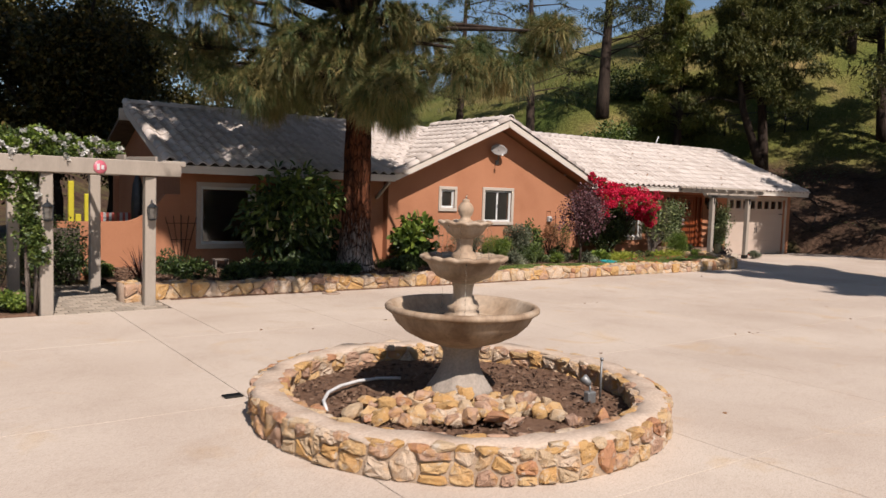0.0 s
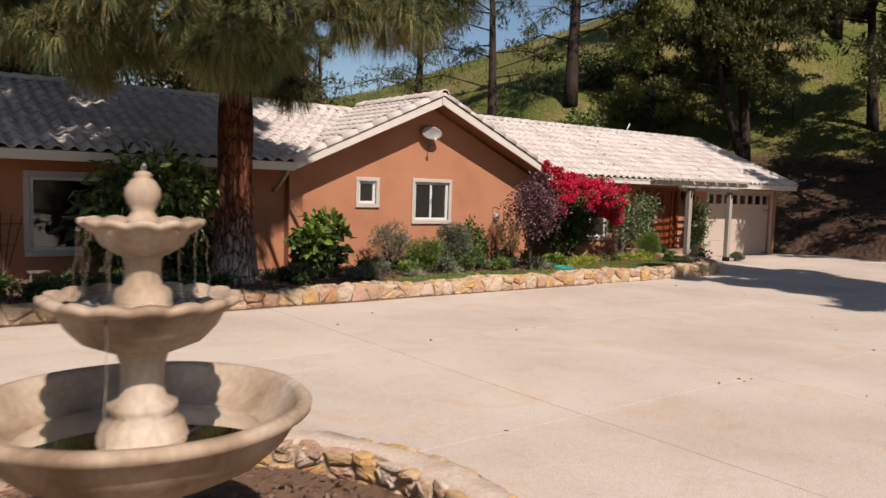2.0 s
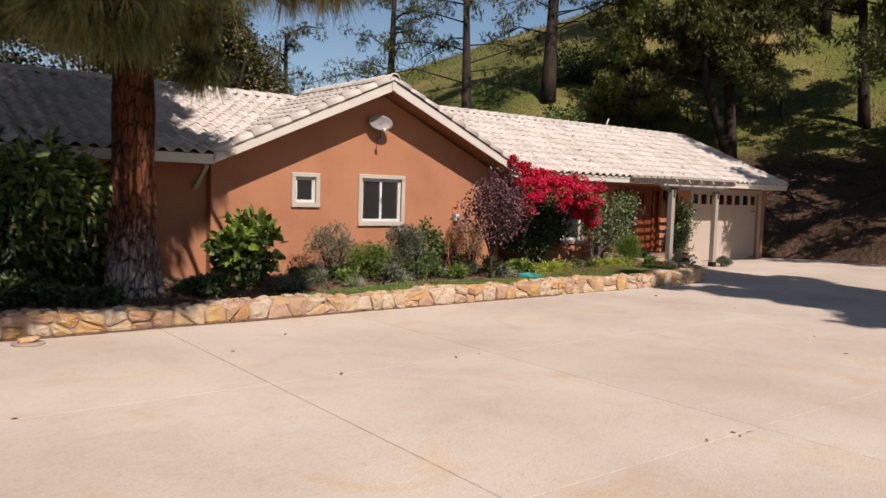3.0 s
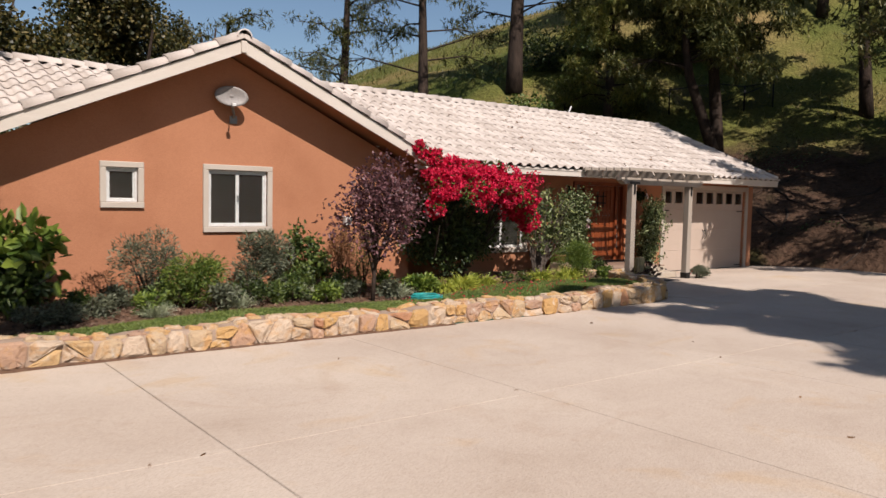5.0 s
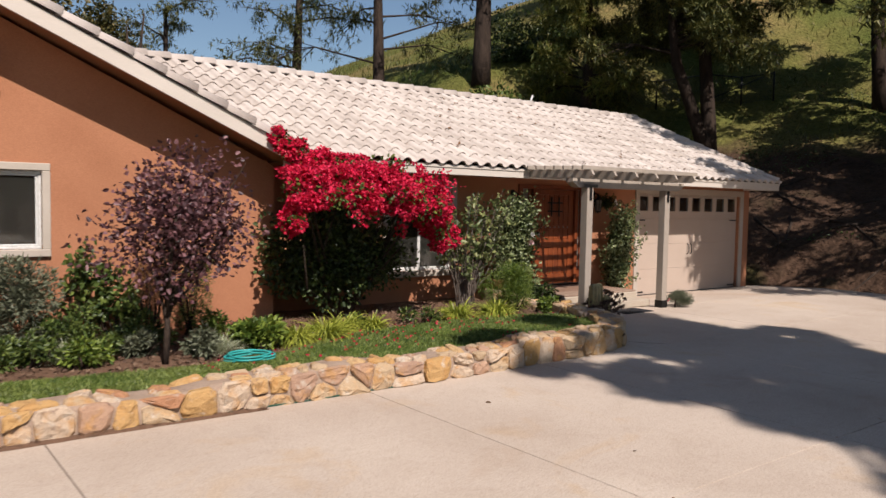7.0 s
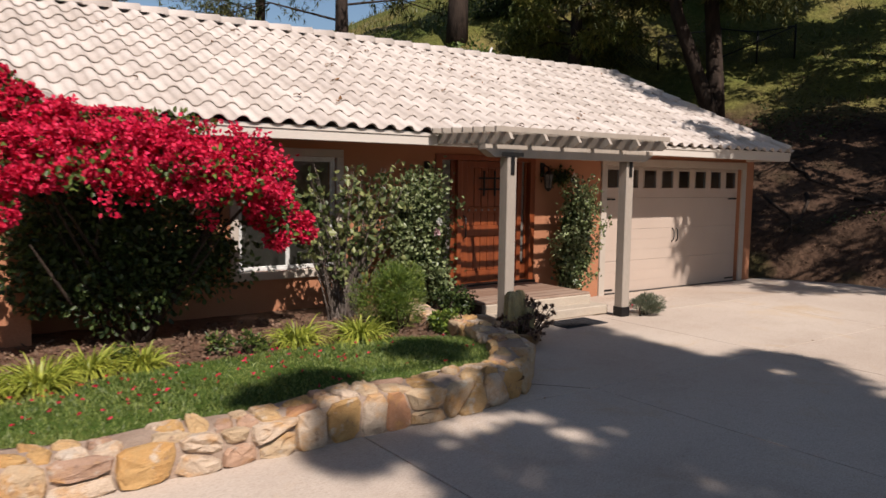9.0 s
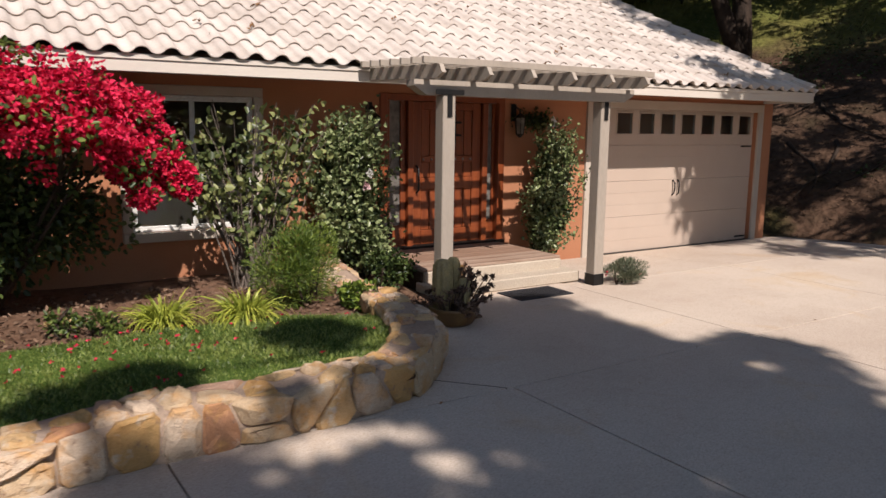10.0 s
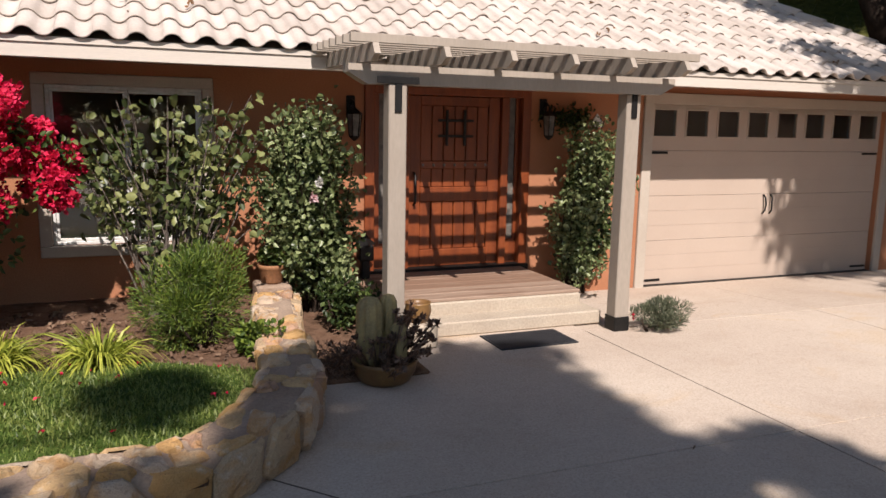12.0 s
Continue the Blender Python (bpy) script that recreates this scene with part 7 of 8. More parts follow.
    build_sparse_climber("climbing_rose", "climbing rose with fresh green leaves between door and garage", (24.3, 16.95, 0.0), ((23.86, 24.86), (16.4, 16.95), (0.35, 1.92)), 56, 95, "rosegreen", 0.057, 0.044, 36, "rose", "barkdark", None, 0.6)
    shrub("climbing_rose", "dense heart of the climbing rose, coloured dark for inner shade", (24.36, 16.82, 1.0), (0.34, 0.2, 0.62), "dark", 2200, 0.06, 0.044, (24.3, 17.0, 0.0), 6, 0.2, 0.8, 0.7, 12, 37, "rose")
    shrub("dianthus", "small grey-green cushion with pink blooms at the post foot", (24.15, 15.28, 0.14), (0.32, 0.24, 0.16), "sage", 2900, 0.05, 0.007, (24.12, 15.28, 0.0), 4, -0.8, 0.5, 0.6, 9, 38, "plant", ("magenta", 8, 0.022, 0.02))
    # white hose pipe on the bed and teal coil on the lawn
    single("drip_pipe", Geo().tube([(15.9, 14.95, 0.2), (16.8, 15.1, 0.2), (17.6, 15.08, 0.21)], 0.012, 6), M["white"], (16.8, 15.1, 0.19), "thin white irrigation pipe on the mulch", "pipe")
    pts = []
    for i in range(90):
        a = i / 90 * 2 * math.pi * 4
        r = 0.17 + 0.02 * math.sin(i * 0.7)
        pts.append((15.5 + 1.35 * r * math.cos(a), 14.05 + r * math.sin(a), 0.215 + 0.014 * (i // 23) + 0.006))
    single("garden_hose", Geo().tube(pts, 0.011, 6), M["hose"], (15.5, 14.05, 0.2), "coiled teal garden hose on the lawn's edge", "hose")
    pts = [(14.0 + 0.2 * i, 13.03 + 0.008 * math.sin(i * 1.3), 0.009) for i in range(15)]
    single("garden_hose", Geo().tube(pts, 0.007, 6), M["hosegreen"], (15, 13, 0), "dark green hose laid along the foot of the stone wall", "hose")


def build_foot_dirt():
    """Thin wash of reddish soil along the foot of the garden wall."""
    g = Geo()
    gg = np.random.default_rng(61)
    n = 150
    for i in range(n + 1):
        x = 3.7 + 11.5 * i / n
        w = 0.03 + 0.05 * (0.5 + 0.5 * math.sin(x * 2.1)) * (0.5 + 0.5 * math.sin(x * 0.77 + 1)) + 0.02 * gg.random()
        for y, z in ((13.12, 0.02), (13.04 - w * 0.4, 0.012 + 0.006 * gg.random()), (13.02 - w, 0.001)):
            g.v.append((x, y, z))
    for i in range(n):
        for k in range(2):
            g.f.append((3 * i + k, 3 * i + 1 + k, 3 * i + 4 + k, 3 * i + 3 + k))
    single("soil_wash", g, M["soil"], (9, 13, 0), "thin wash of reddish soil along the wall's foot", "soil", kind="stuff", smooth=True)


build_bed()
build_foot_dirt()
build_big_pine()
for i, (c, r, n, h) in enumerate([((6.6, 30.5, 5.2), (4.4, 3.6, 4.6), 30000, 2.4), ((2.0, 29.0, 3.9), (3.9, 3.0, 4.1), 25000, 1.8), ((11.2, 31.0, 4.8), (4.2, 3.4, 4.0), 22000, 2.6), ((-2.9, 27.5, 3.0), (3.8, 3.2, 3.3), 18000, 1.8), ((16.2, 33.0, 5.2), (3.6, 3.0, 4.6), 24000, 2.4), ((18.2, 36.0, 5.0), (3.4, 3.0, 4.2), 20000, 2.4), ((20.3, 37.5, 5.4), (2.9, 2.6, 4.0), 16000, 2.4), ((-7.5, 26.0, 3.0), (3.8, 3.2, 3.4), 14000, 1.8), ((3.9, 26.9, 5.6), (4.2, 2.8, 4.4), 26000, 2.2), ((-1.2, 26.3, 5.0), (3.8, 2.8, 4.2), 20000, 2.2)]):
    build_oak(c, r, int(1.7 * n), 400 + i, h, 0.15)
# unseen oaks round the drive, added to close in light and window reflections
build_oak((-16.0, 20.0, 3.4), (4.0, 3.6, 3.8), 5000, 420, 1.8, 0.36)
UNSEEN_OAK = [o for o in scene.objects if o.name.startswith("oak_tree")][-1]
for x, y, a in ((-16, 16, 20), (-19, 6, 80), (-18, -5, 140), (-12, -17, 200), (-2, -21, 260), (9, -22, 310), (19, -20, 30), (29, -16, 90), (36, -8, 150)):
    copy_thing(UNSEEN_OAK, pose(x, y, 0, 0, 0, a))
HL = "tall dark pine on the grassy hillside"
build_hill_pine("hill_pine", (27.8, 37.6), 11.0, (0.3, 0.3), (0.26, 4.6), 501, HL, 0.26, dense=1.0)
build_hill_pine("hill_pine", (28.4, 31.9), 11.0, (-0.2, 0.3), (0.26, 4.2), 502, HL, 0.25, dense=0.95)
build_hill_pine("hill_pine", (31.2, 29.2), 11.0, (0.3, 0.2), (0.28, 4.0), 503, HL, 0.34, dense=1.6)
build_hill_pine("hill_pine", (33.0, 25.7), 8.0, (0.1, 0.0), (0.10, 2.0), 504, "bushy yellow-green pine on the hillside", 0.2, dense=1.9, key="needleolive")
build_hill_pine("hill_pine", (35.15, 22.15), 9.5, (-0.5, 0.2), (0.40, 3.0), 505, "twin-trunked dark pine beside the wire fence", 0.25, (-1.7, 0.3), dense=2.0, fat=1.3)
build_hill_pine("hill_pine", (40.6, 18.9), 10.5, (-1.5, 0.2), (0.46, 4.7), 506, "leaning dark pine on the dirt bank", 0.24, dense=2.5, fat=1.6, size=1.1)
build_hill_pine("hill_pine", (48.0, 24.5), 10.0, (0.2, 0.2), (0.22, 4.0), 507, HL, 0.26, dense=1.8, fat=1.7)
build_hill_pine("hill_pine", (39.5, 32.0), 10.0, (0.2, 0.2), (0.36, 4.2), 510, HL, 0.26, dense=1.5, fat=1.4)
build_hill_pine("hill_pine", (22.8, 40.0), 10.0, (0.2, 0.2), (0.25, 4.0), 509, HL, 0.24, dense=1.0)
# trees beside the drive that shade it and the bank
SH = "pine on the bank casting broad shade"


def inside(x, y, poly):
    odd = False
    for (ax, ay), (bx, by) in zip(poly, poly[1:] + poly[:1]):
        if (ay > y) != (by > y) and x < ax + (bx - ax) * (y - ay) / (by - ay):
            odd = not odd
    return odd


def build_drive_pine():
    """A broad leaning pine south of the drive; its crown is laid out from the outline of the shade under it."""
    gg = np.random.default_rng(511)
    bx, by, bz = 22.0, -2.6, float(lift(np.array(22.0), np.array(-2.6))) - 0.1
    t = thing("hill_pine", (bx, by, bz), "leaning pine beside the drive casting broad shade", "pine tree", "pines by the drive")
    outline = [(18.4, 9.4), (18.2, 10.4), (18.65, 10.85), (18.15, 11.4), (18.5, 12.3), (18.4, 13.1), (19.2, 13.5), (20.0, 13.5), (20.4, 14.0), (20.5, 14.7),
               (21.2, 15.3), (22.4, 15.6), (23.0, 14.85), (22.75, 13.9), (22.8, 13.15), (23.7, 13.25), (23.75, 12.75), (23.5, 12.3), (23.0, 11.75), (22.6, 11.3),
               (22.4, 10.0), (22.0, 8.0), (20.0, 6.9), (18.5, 7.6), (17.0, 8.3), (16.7, 8.7), (17.6, 9.15)]
    clear = [(19.5, 12.84, 0.48, 0.24), (22.74, 12.44, 0.16, 0.08), (22.5, 15.45, 0.15, 0.15), (19.95, 12.15, 0.24, 0.08), (18.95, 12.05, 0.14, 0.10)]
    tufts = [(19.9, 14.5, 0.36, 0.34), (18.55, 14.0, 0.3, 0.22), (18.15, 13.8, 0.2, 0.2), (18.3, 12.85, 0.26, 0.2)]
    slope = np.array([-TO_SUN.x / TO_SUN.z, -TO_SUN.y / TO_SUN.z])
    spots = []
    while len(spots) < 820:
        x, y = gg.uniform(16.5, 23.9), gg.uniform(6.8, 15.7)
        near = all(inside(x + dx, y + dy, outline) for dx, dy in ((0.17, 0), (-0.17, 0), (0, 0.17), (0, -0.17)))
        if near and not any(((x - a) / (u + 0.15)) ** 2 + ((y - b) / (w + 0.15)) ** 2 < 1 for a, b, u, w in clear):
            spots.append((x, y))
    for a, b, u, w in tufts:
        spots += [(a + u * 0.7 * math.cos(k * 2.4) * (k / 9) ** 0.5, b + w * 0.7 * math.sin(k * 2.4) * (k / 9) ** 0.5) for k in range(9)]
    spots = np.array(spots)
    z = 10.2 + 0.9 * np.sin(spots[:, 0] * 0.9) * np.cos(spots[:, 1] * 0.8) + gg.uniform(-1.2, 1.2, len(spots))
    crown = np.column_stack([spots - z[:, None] * slope, z])
    top = np.array([19.4, 3.0, 11.6])
    ps = [(bx + (top[0] - bx) * f ** 1.3 + 0.1 * math.sin(5 * f), by + (top[1] - by) * f ** 1.3, bz + (top[2] - bz) * f) for f in np.linspace(0, 1, 10)]
    part("trunk", Geo().tube(ps, list(np.linspace(0.34, 0.06, 10)), 10), M["barkdark"], t, "dark leaning trunk")
    ends = [int(np.argmin(np.linalg.norm(crown - top, axis=1)))]
    gap = np.linalg.norm(crown - crown[ends[0]], axis=1)
    for k in range(33):
        ends.append(int(np.argmax(gap)))
        gap = np.minimum(gap, np.linalg.norm(crown - crown[ends[-1]], axis=1))
    limbs = Geo()
    for k in ends:
        e = crown[k]
        s = np.array(ps[7 + k % 3])
        m = (s + e) / 2 + np.array([0, 0, 0.25])
        limbs.tube([tuple(s), tuple(m), tuple(e)], [0.05, 0.035, 0.012], 5, False)
    pts, outs = [], []
    for c in crown:
        e = crown[ends[int(np.argmin([np.linalg.norm(crown[k] - c) for k in ends]))]]
        limbs.tube([tuple(e), tuple((e + c) / 2 + gg.normal(0, 0.06, 3)), tuple(c)], [0.014, 0.01, 0.005], 4, False)
        d = unit(gg.normal(size=(26, 3)) + [0, 0, 0.3])
        pts.append(c + d * np.array([0.24, 0.24, 0.2]) * gg.uniform(0.2, 1.0, (26, 1)))
        outs.append(d)
    part("limb", limbs, M["barkdark"], t, "long thin dark limbs", kind="stuff")
    v, q = needle_tufts(np.concatenate(pts), np.concatenate(outs), 5, 0.2, 0.06, 0.2, 0.9, 1)
    fast_part("foliage", v, q, M["needledark"], t, "clumps of dark green needles", kind="stuff")


build_drive_pine()
for x, y in ((22.0, -2.6), (29.35, 9.9)):
    single("tree_well", Geo().lathe([(0.0, 0.035), (0.6, 0.03), (0.85, 0.012), (0.9, -0.02)], 28, (x, y, 0)), M["soil"], (x, y, 0), "round patch of bare soil at the foot of a pine", "tree well", kind="structure")
build_hill_pine("hill_pine", (29.35, 9.9), 13.6, (-1.3, 1.2), (0.46, 3.0), 512, SH, 0.26, dense=1.9, grp="pines by the drive", per=5, fat=1.5)
for k, (x, y, h) in enumerate(((34.4, 12.8, 8.5), (38.2, 14.0, 6.6))):
    build_hill_pine("hill_pine", (x, y), h, (-0.3, 1.9), (0.46, 3.2), 531 + k, SH, 0.26, dense=1.4, grp="pines by the drive", per=4, fat=1.6)
for k, (x, y, h) in enumerate(((35.0, 9.6, 9.5), (39.0, 9.2, 7.5), (36.5, 5.0, 9.5), (41.0, 5.5, 8.0))):
    build_hill_pine("hill_pine", (x, y), h, (0.2, 0.4), (0.26, 4.0), 513 + k, SH, 0.28, dense=1.8, grp="pines by the drive", per=4, fat=2.2)
build_bougainvillea()
build_plants()
# ---------------------------------------------------------------- pergola and patio at the far end
PD = Vector((0.971, 0.241, 0))       # along the pergola's front
PN = Vector((-0.241, 0.971, 0))      # towards the house


def post_lantern(x, y, z):
    """A small wall lantern hung on the face of a post."""
    t = thing("lantern", (x, y, z), "dark metal outdoor lantern with glass sides on a pergola post", "lantern", "lanterns on the pergola")
    part("bracket", Geo().tube([(x, y, z + 0.16), (x, y - 0.05, z + 0.2), (x, y - 0.09, z + 0.16)], 0.008, 6), M["lantern"], t)
    cy = y - 0.09
    part("roof", Geo().lathe([(0.085, 0.09), (0.08, 0.1), (0.03, 0.145), (0.012, 0.16), (0.008, 0.175)], 4, (x, cy, z)), M["lantern"], t, smooth=False)
    g = Geo()
    for sx in (-1, 1):
        for sy in (-1, 1):
            g.bar((x + sx * 0.05, cy + sy * 0.05, z - 0.09), (x + sx * 0.06, cy + sy * 0.06, z + 0.095), 0.01, 0.01, 0, (0, 1, 0))
    part("cage", g, M["lantern"], t)
    part("glass", Geo().lathe([(0.055, -0.085), (0.068, 0.09)], 4, (x, cy, z)), M["frost"], t, "cloudy glass", smooth=False)
    part("base", Geo().lathe([(0.03, -0.12), (0.065, -0.105), (0.07, -0.09)], 4, (x, cy, z)), M["lantern"], t, smooth=False)


def build_pergola():
    a, b = Vector((3.25, 12.62, 0)), Vector((1.72, 12.24, 0))
    c, d = Vector((2.79, 14.42, 0)), Vector((1.50, 14.10, 0))
    t = thing("pergola", (2.3, 13.3, 0), "taupe painted timber pergola over the garden path", "pergola")
    for p in (a, b, c, d):
        part("post", Geo().box((p.x - 0.085, p.y - 0.085, -0.06), (p.x + 0.085, p.y + 0.085, 2.05), 0.01), M["greypaint"], t, "square taupe post")
    for s, e in ((a + PD * 0.48 - PN * 0.1, b - PD * 2.6 - PN * 0.1), (c + PD * 0.45, d - PD * 2.2)):
        part("beam", Geo().bar((s.x, s.y, 2.175), (e.x, e.y, 2.175), 0.07, 0.235, 0.012), M["greypaint"], t, "heavy painted beam")
    part("beam_tail", Geo().bar(tuple(a + PD * 0.2 + Vector((0, 0, 2.27))), tuple(a + PD * 0.62 + Vector((0, 0, 2.27))), 0.06, 0.09, 0.01), M["greypaint"], t)
    for i in range(7):
        p = a + PD * (0.15 - 0.52 * i) + PN * 0.06
        q = p + PN * 2.4
        part("rafter", Geo().bar((p.x, p.y, 2.335), (q.x, q.y, 2.335), 0.045, 0.08, 0.006), M["greypaint"], t)
    post_lantern(3.25, 12.53, 1.48)
    post_lantern(1.72, 12.15, 1.48)
    # round enamel sign with a plain bar for its writing
    sg = thing("round_sign", (2.45, 12.27, 2.16), "round pink enamel sign with pale figures on the beam", "sign")
    disc = Geo().lathe([(0.098, 0.0), (0.1, 0.008), (0.096, 0.014), (0.0, 0.016)], 28)
    m = Matrix.Translation((2.45, 12.275, 2.165)) @ Euler((radians(90), 0, math.atan2(0.241, 0.971))).to_matrix().to_4x4()
    disc.v = [tuple(m @ Vector(p)) for p in disc.v]
    part("disc", disc, M["pinksign"], sg)
    part("mark", Geo().box((-0.055, -0.045, 0.017), (-0.01, 0.045, 0.021), 0.002, m), M["white"], sg, "pale bar")
    part("mark", Geo().box((0.012, -0.035, 0.017), (0.055, 0.03, 0.021), 0.002, m), M["white"], sg, "pale bar")
    # paved path under it
    path = thing("garden_path", (2.4, 13.4, 0), "pale paver path leading under the pergola", "path", kind="structure")
    for r in range(21):
        for k in range(10):
            x0, y0 = 1.80 + 0.16 * k + (0.08 if r % 2 else 0), 12.16 + 0.16 * r
            slab(x0, x0 + 0.16, y0, y0 + 0.16, path, "paver", M["paver"], 0.0, 0.05, 0.004, 0.006)
    single("planting_bed", Geo().box((-3.5, 12.16, -0.05), (1.6, 15.6, 0.03), 0.03), M["soil"], (-1, 13.6, 0), "dark garden soil beside the pergola path", "planting bed", kind="structure")
    # white climbing rose over the beam
    base = (1.52, 12.3, 0.0)
    rose = thing("climbing_rose", base, "white climbing rose smothering the pergola beam and post", "rose")
    g = Geo()
    gg = np.random.default_rng(91)
    for i in range(9):
        x, y = base[0] + gg.normal(0, 0.1), base[1] + gg.normal(0, 0.08)
        e = Vector((1.5, 12.3, 0)) + PD * gg.uniform(-1.2, 1.3)
        g.tube([(x, y, -0.03), (x + gg.normal(0, 0.05), y, 0.6), (x + gg.normal(0, 0.06), y, 1.4), (base[0], base[1], 2.2), (e.x, e.y, 2.45)], [0.024, 0.021, 0.018, 0.014, 0.006], 6)
    part("cane", g, M["barkgrey"], rose, "pale grey woody canes", kind="stuff")
    blobs = [((1.5, 12.2, 1.55), (0.26, 0.22, 0.75)), ((1.3, 12.25, 1.95), (0.3, 0.25, 0.4)), ((1.62, 12.15, 1.0), (0.16, 0.16, 0.35))]
    for i in range(8):
        p = Vector((1.62, 12.45, 2.50)) + PD * (-1.5 + 0.38 * i)
        blobs.append(((p.x, p.y + 0.2, p.z + 0.04 * math.sin(i * 2) - 0.02 * max(0, i - 4)), (0.33, 0.5, 0.2)))
    blobs += [((1.3, 12.15, 2.32), (0.3, 0.16, 0.22)), ((1.95, 12.3, 2.3), (0.25, 0.14, 0.16))]
    for k, (cc, r) in enumerate(blobs):
        p, o = on_blob(820, cc, r, 0.6, 9, 700 + k)
        v, q = leaves(p, o, 0.06, 0.042, 0.1, 0.9)
        fast_part("foliage", v, q, LEAF["bright" if k % 2 else "mid"], rose, kind="stuff")
        n = 9 if k > 2 else 4
        p, o = on_blob(n, cc, np.array(r) * 1.02, 0.02, 9, 740 + k)
        pp = np.repeat(p, 22, 0) + gg.normal(0, 0.014, (22 * n, 3))
        v, q = leaves(pp, np.repeat(o, 22, 0), 0.052, 0.05, 0, 0.8)
        fast_part("bloom", v, q, LEAF["whitepetal"], rose, "white blooms", kind="stuff")


def build_patio():
    # curved-top stucco wall that meets the house
    prof = [(2.55, -0.05), (4.94, -0.05), (4.94, 1.72)]
    for i in range(11):
        f = i / 10
        prof.append((4.62 - 0.85 * f, 1.125 + 0.585 * (1 - f) ** 2.1))
    prof += [(3.4, 1.12), (2.55, 1.12)]
    single("patio_wall", Geo().prism(prof, "y", 16.68, 16.9), M["stucco"], (3.6, 16.8, 0), "low terracotta stucco wall with a swept-up end", "wall", kind="structure")
    single("patio_wall", Geo().box((2.35, 16.62, -0.05), (2.95, 16.66, 1.0), 0.01), M["deck"], (2.6, 16.64, 0), "dark planked garden gate beside the wall", "gate")
    for x, z in ((3.02, 1.93), (3.34, 1.66), (3.16, 1.22)):
        single("yellow_post", Geo().box((x - 0.055, 18.0, 0.0), (x + 0.055, 18.1, z), 0.01), M["yellow"], (x, 18.05, 0), "bright yellow painted post on the patio", "post", "yellow posts")
    for x in (3.85, 4.2):
        ch = thing("patio_chair", (x, 18.6, 0), "outdoor chair with red and white striped back", "chair", "patio chairs")
        for k in range(5):
            part("stripe", Geo().box((x - 0.15 + 0.06 * k, 18.48 + 0.006 * k, 0.72), (x - 0.09 + 0.06 * k, 18.52 + 0.006 * k, 1.24), 0.006), M["redstripe" if k % 2 == 0 else "white"], ch, "striped back fabric")
        part("seat", Geo().box((x - 0.16, 18.5, 0.42), (x + 0.16, 18.95, 0.47), 0.01), M["redstripe"], ch)
        for sx in (-0.15, 0.15):
            for yy in (18.52, 18.92):
                part("leg", Geo().tube([(x + sx, yy, -0.05), (x + sx, yy, 0.44)], 0.014, 6), M["iron"], ch)
    um = thing("patio_umbrella", (4.28, 17.6, 0), "closed slate-grey patio umbrella", "umbrella")
    part("pole", Geo().tube([(4.28, 17.6, -0.05), (4.28, 17.6, 2.1)], 0.02, 8), M["grey"], um)
    part("canopy", Geo().lathe([(0.04, 2.1), (0.09, 1.9), (0.12, 1.5), (0.11, 1.1), (0.06, 1.0)], 16, (4.28, 17.6, 0), lambda a, i: (1 + 0.15 * math.cos(8 * a), 0)), M["lantern"], um, "folded grey canopy")
    # planting seen through the pergola
    strap_clump("flax_plant", "bronze-red New Zealand flax with sword leaves", (3.55, 14.25, 0.17), 46, 0.85, 0.04, "bronze", 0.75, 0.28, 801, "flax", 0.08)
    strap_clump("agapanthus", "grey-green strappy plant at the path's edge", (3.5, 13.7, 0.17), 60, 0.36, 0.022, "sage", 0.9, 0.5, 802)
    strap_clump("agapanthus", "grey-green strappy plant in the bed", (4.25, 13.9, 0.17), 60, 0.34, 0.022, "mid", 0.9, 0.5, 803)
    for i, (x, y, z, r, k) in enumerate(((1.3, 12.45, 0.16, 0.3, "bright"), (1.9, 15.4, 0.55, 0.6, "dark"), (2.5, 15.9, 0.35, 0.45, "mid"), (0.7, 14.8, 0.8, 0.8, "dark"), (3.1, 15.4, 0.22, 0.25, "mid"), (4.3, 15.3, 0.3, 0.3, "dark"), (1.0, 13.4, 0.45, 0.45, "sage"), (2.0, 15.0, 0.75, 0.75, "dark"), (2.55, 15.5, 0.6, 0.5, "dark"))):
        shrub("boxwood" if i == 0 else "garden_shrub", "clipped bright green mound at the drive's edge" if i == 0 else "leafy garden shrub beside the pergola path", (x, y, z + 0.03), (r, r * 0.9, max(0.16, z)), k, 1800, 0.05, 0.03, (x, y, 0.0), 5, 0.1, 0.8, 0.6, 12, 810 + i)
    for x, y, s in ((1.45, 13.25, 0.34), (0.95, 12.75, 0.26)):
        ob = new("boulder", STONES[5])
        ob.location, ob.scale, ob.rotation_euler = (x, y, s * 0.3), (s * 1.3, s, s * 0.75), (0.1, 0.2, 0.6)
        tagged(ob, "rounded reddish boulder in the garden bed", "boulder", "boulders by the pergola")
    # fan trellis and stool by the shaded wall
    ft = thing("fan_trellis", (4.95, 16.6, 0.17), "dark wooden fan trellis standing against the stucco wall", "trellis")
    for i in range(5):
        f = (i - 2) / 2
        part("lath", Geo().bar((4.95 + 0.05 * f, 16.62, 0.15), (4.95 + 0.33 * f, 16.66, 1.28 - 0.05 * abs(f)), 0.02, 0.012, 0.003), M["barkdark"], ft)
    for z, w in ((0.75, 0.23), (1.1, 0.33)):
        part("crosspiece", Geo().bar((4.95 - w, 16.63, z), (4.95 + w, 16.63, z), 0.02, 0.012, 0.003), M["barkdark"], ft)
    sx, sy = 5.25, 15.0
    st = thing("wooden_stool", (sx, sy, 0.17), "small weathered wooden stool in the planting bed", "stool")
    part("seat", Geo().box((sx - 0.15, sy - 0.1, 0.44), (sx + 0.15, sy + 0.1, 0.475), 0.008), M["barkgrey"], st)
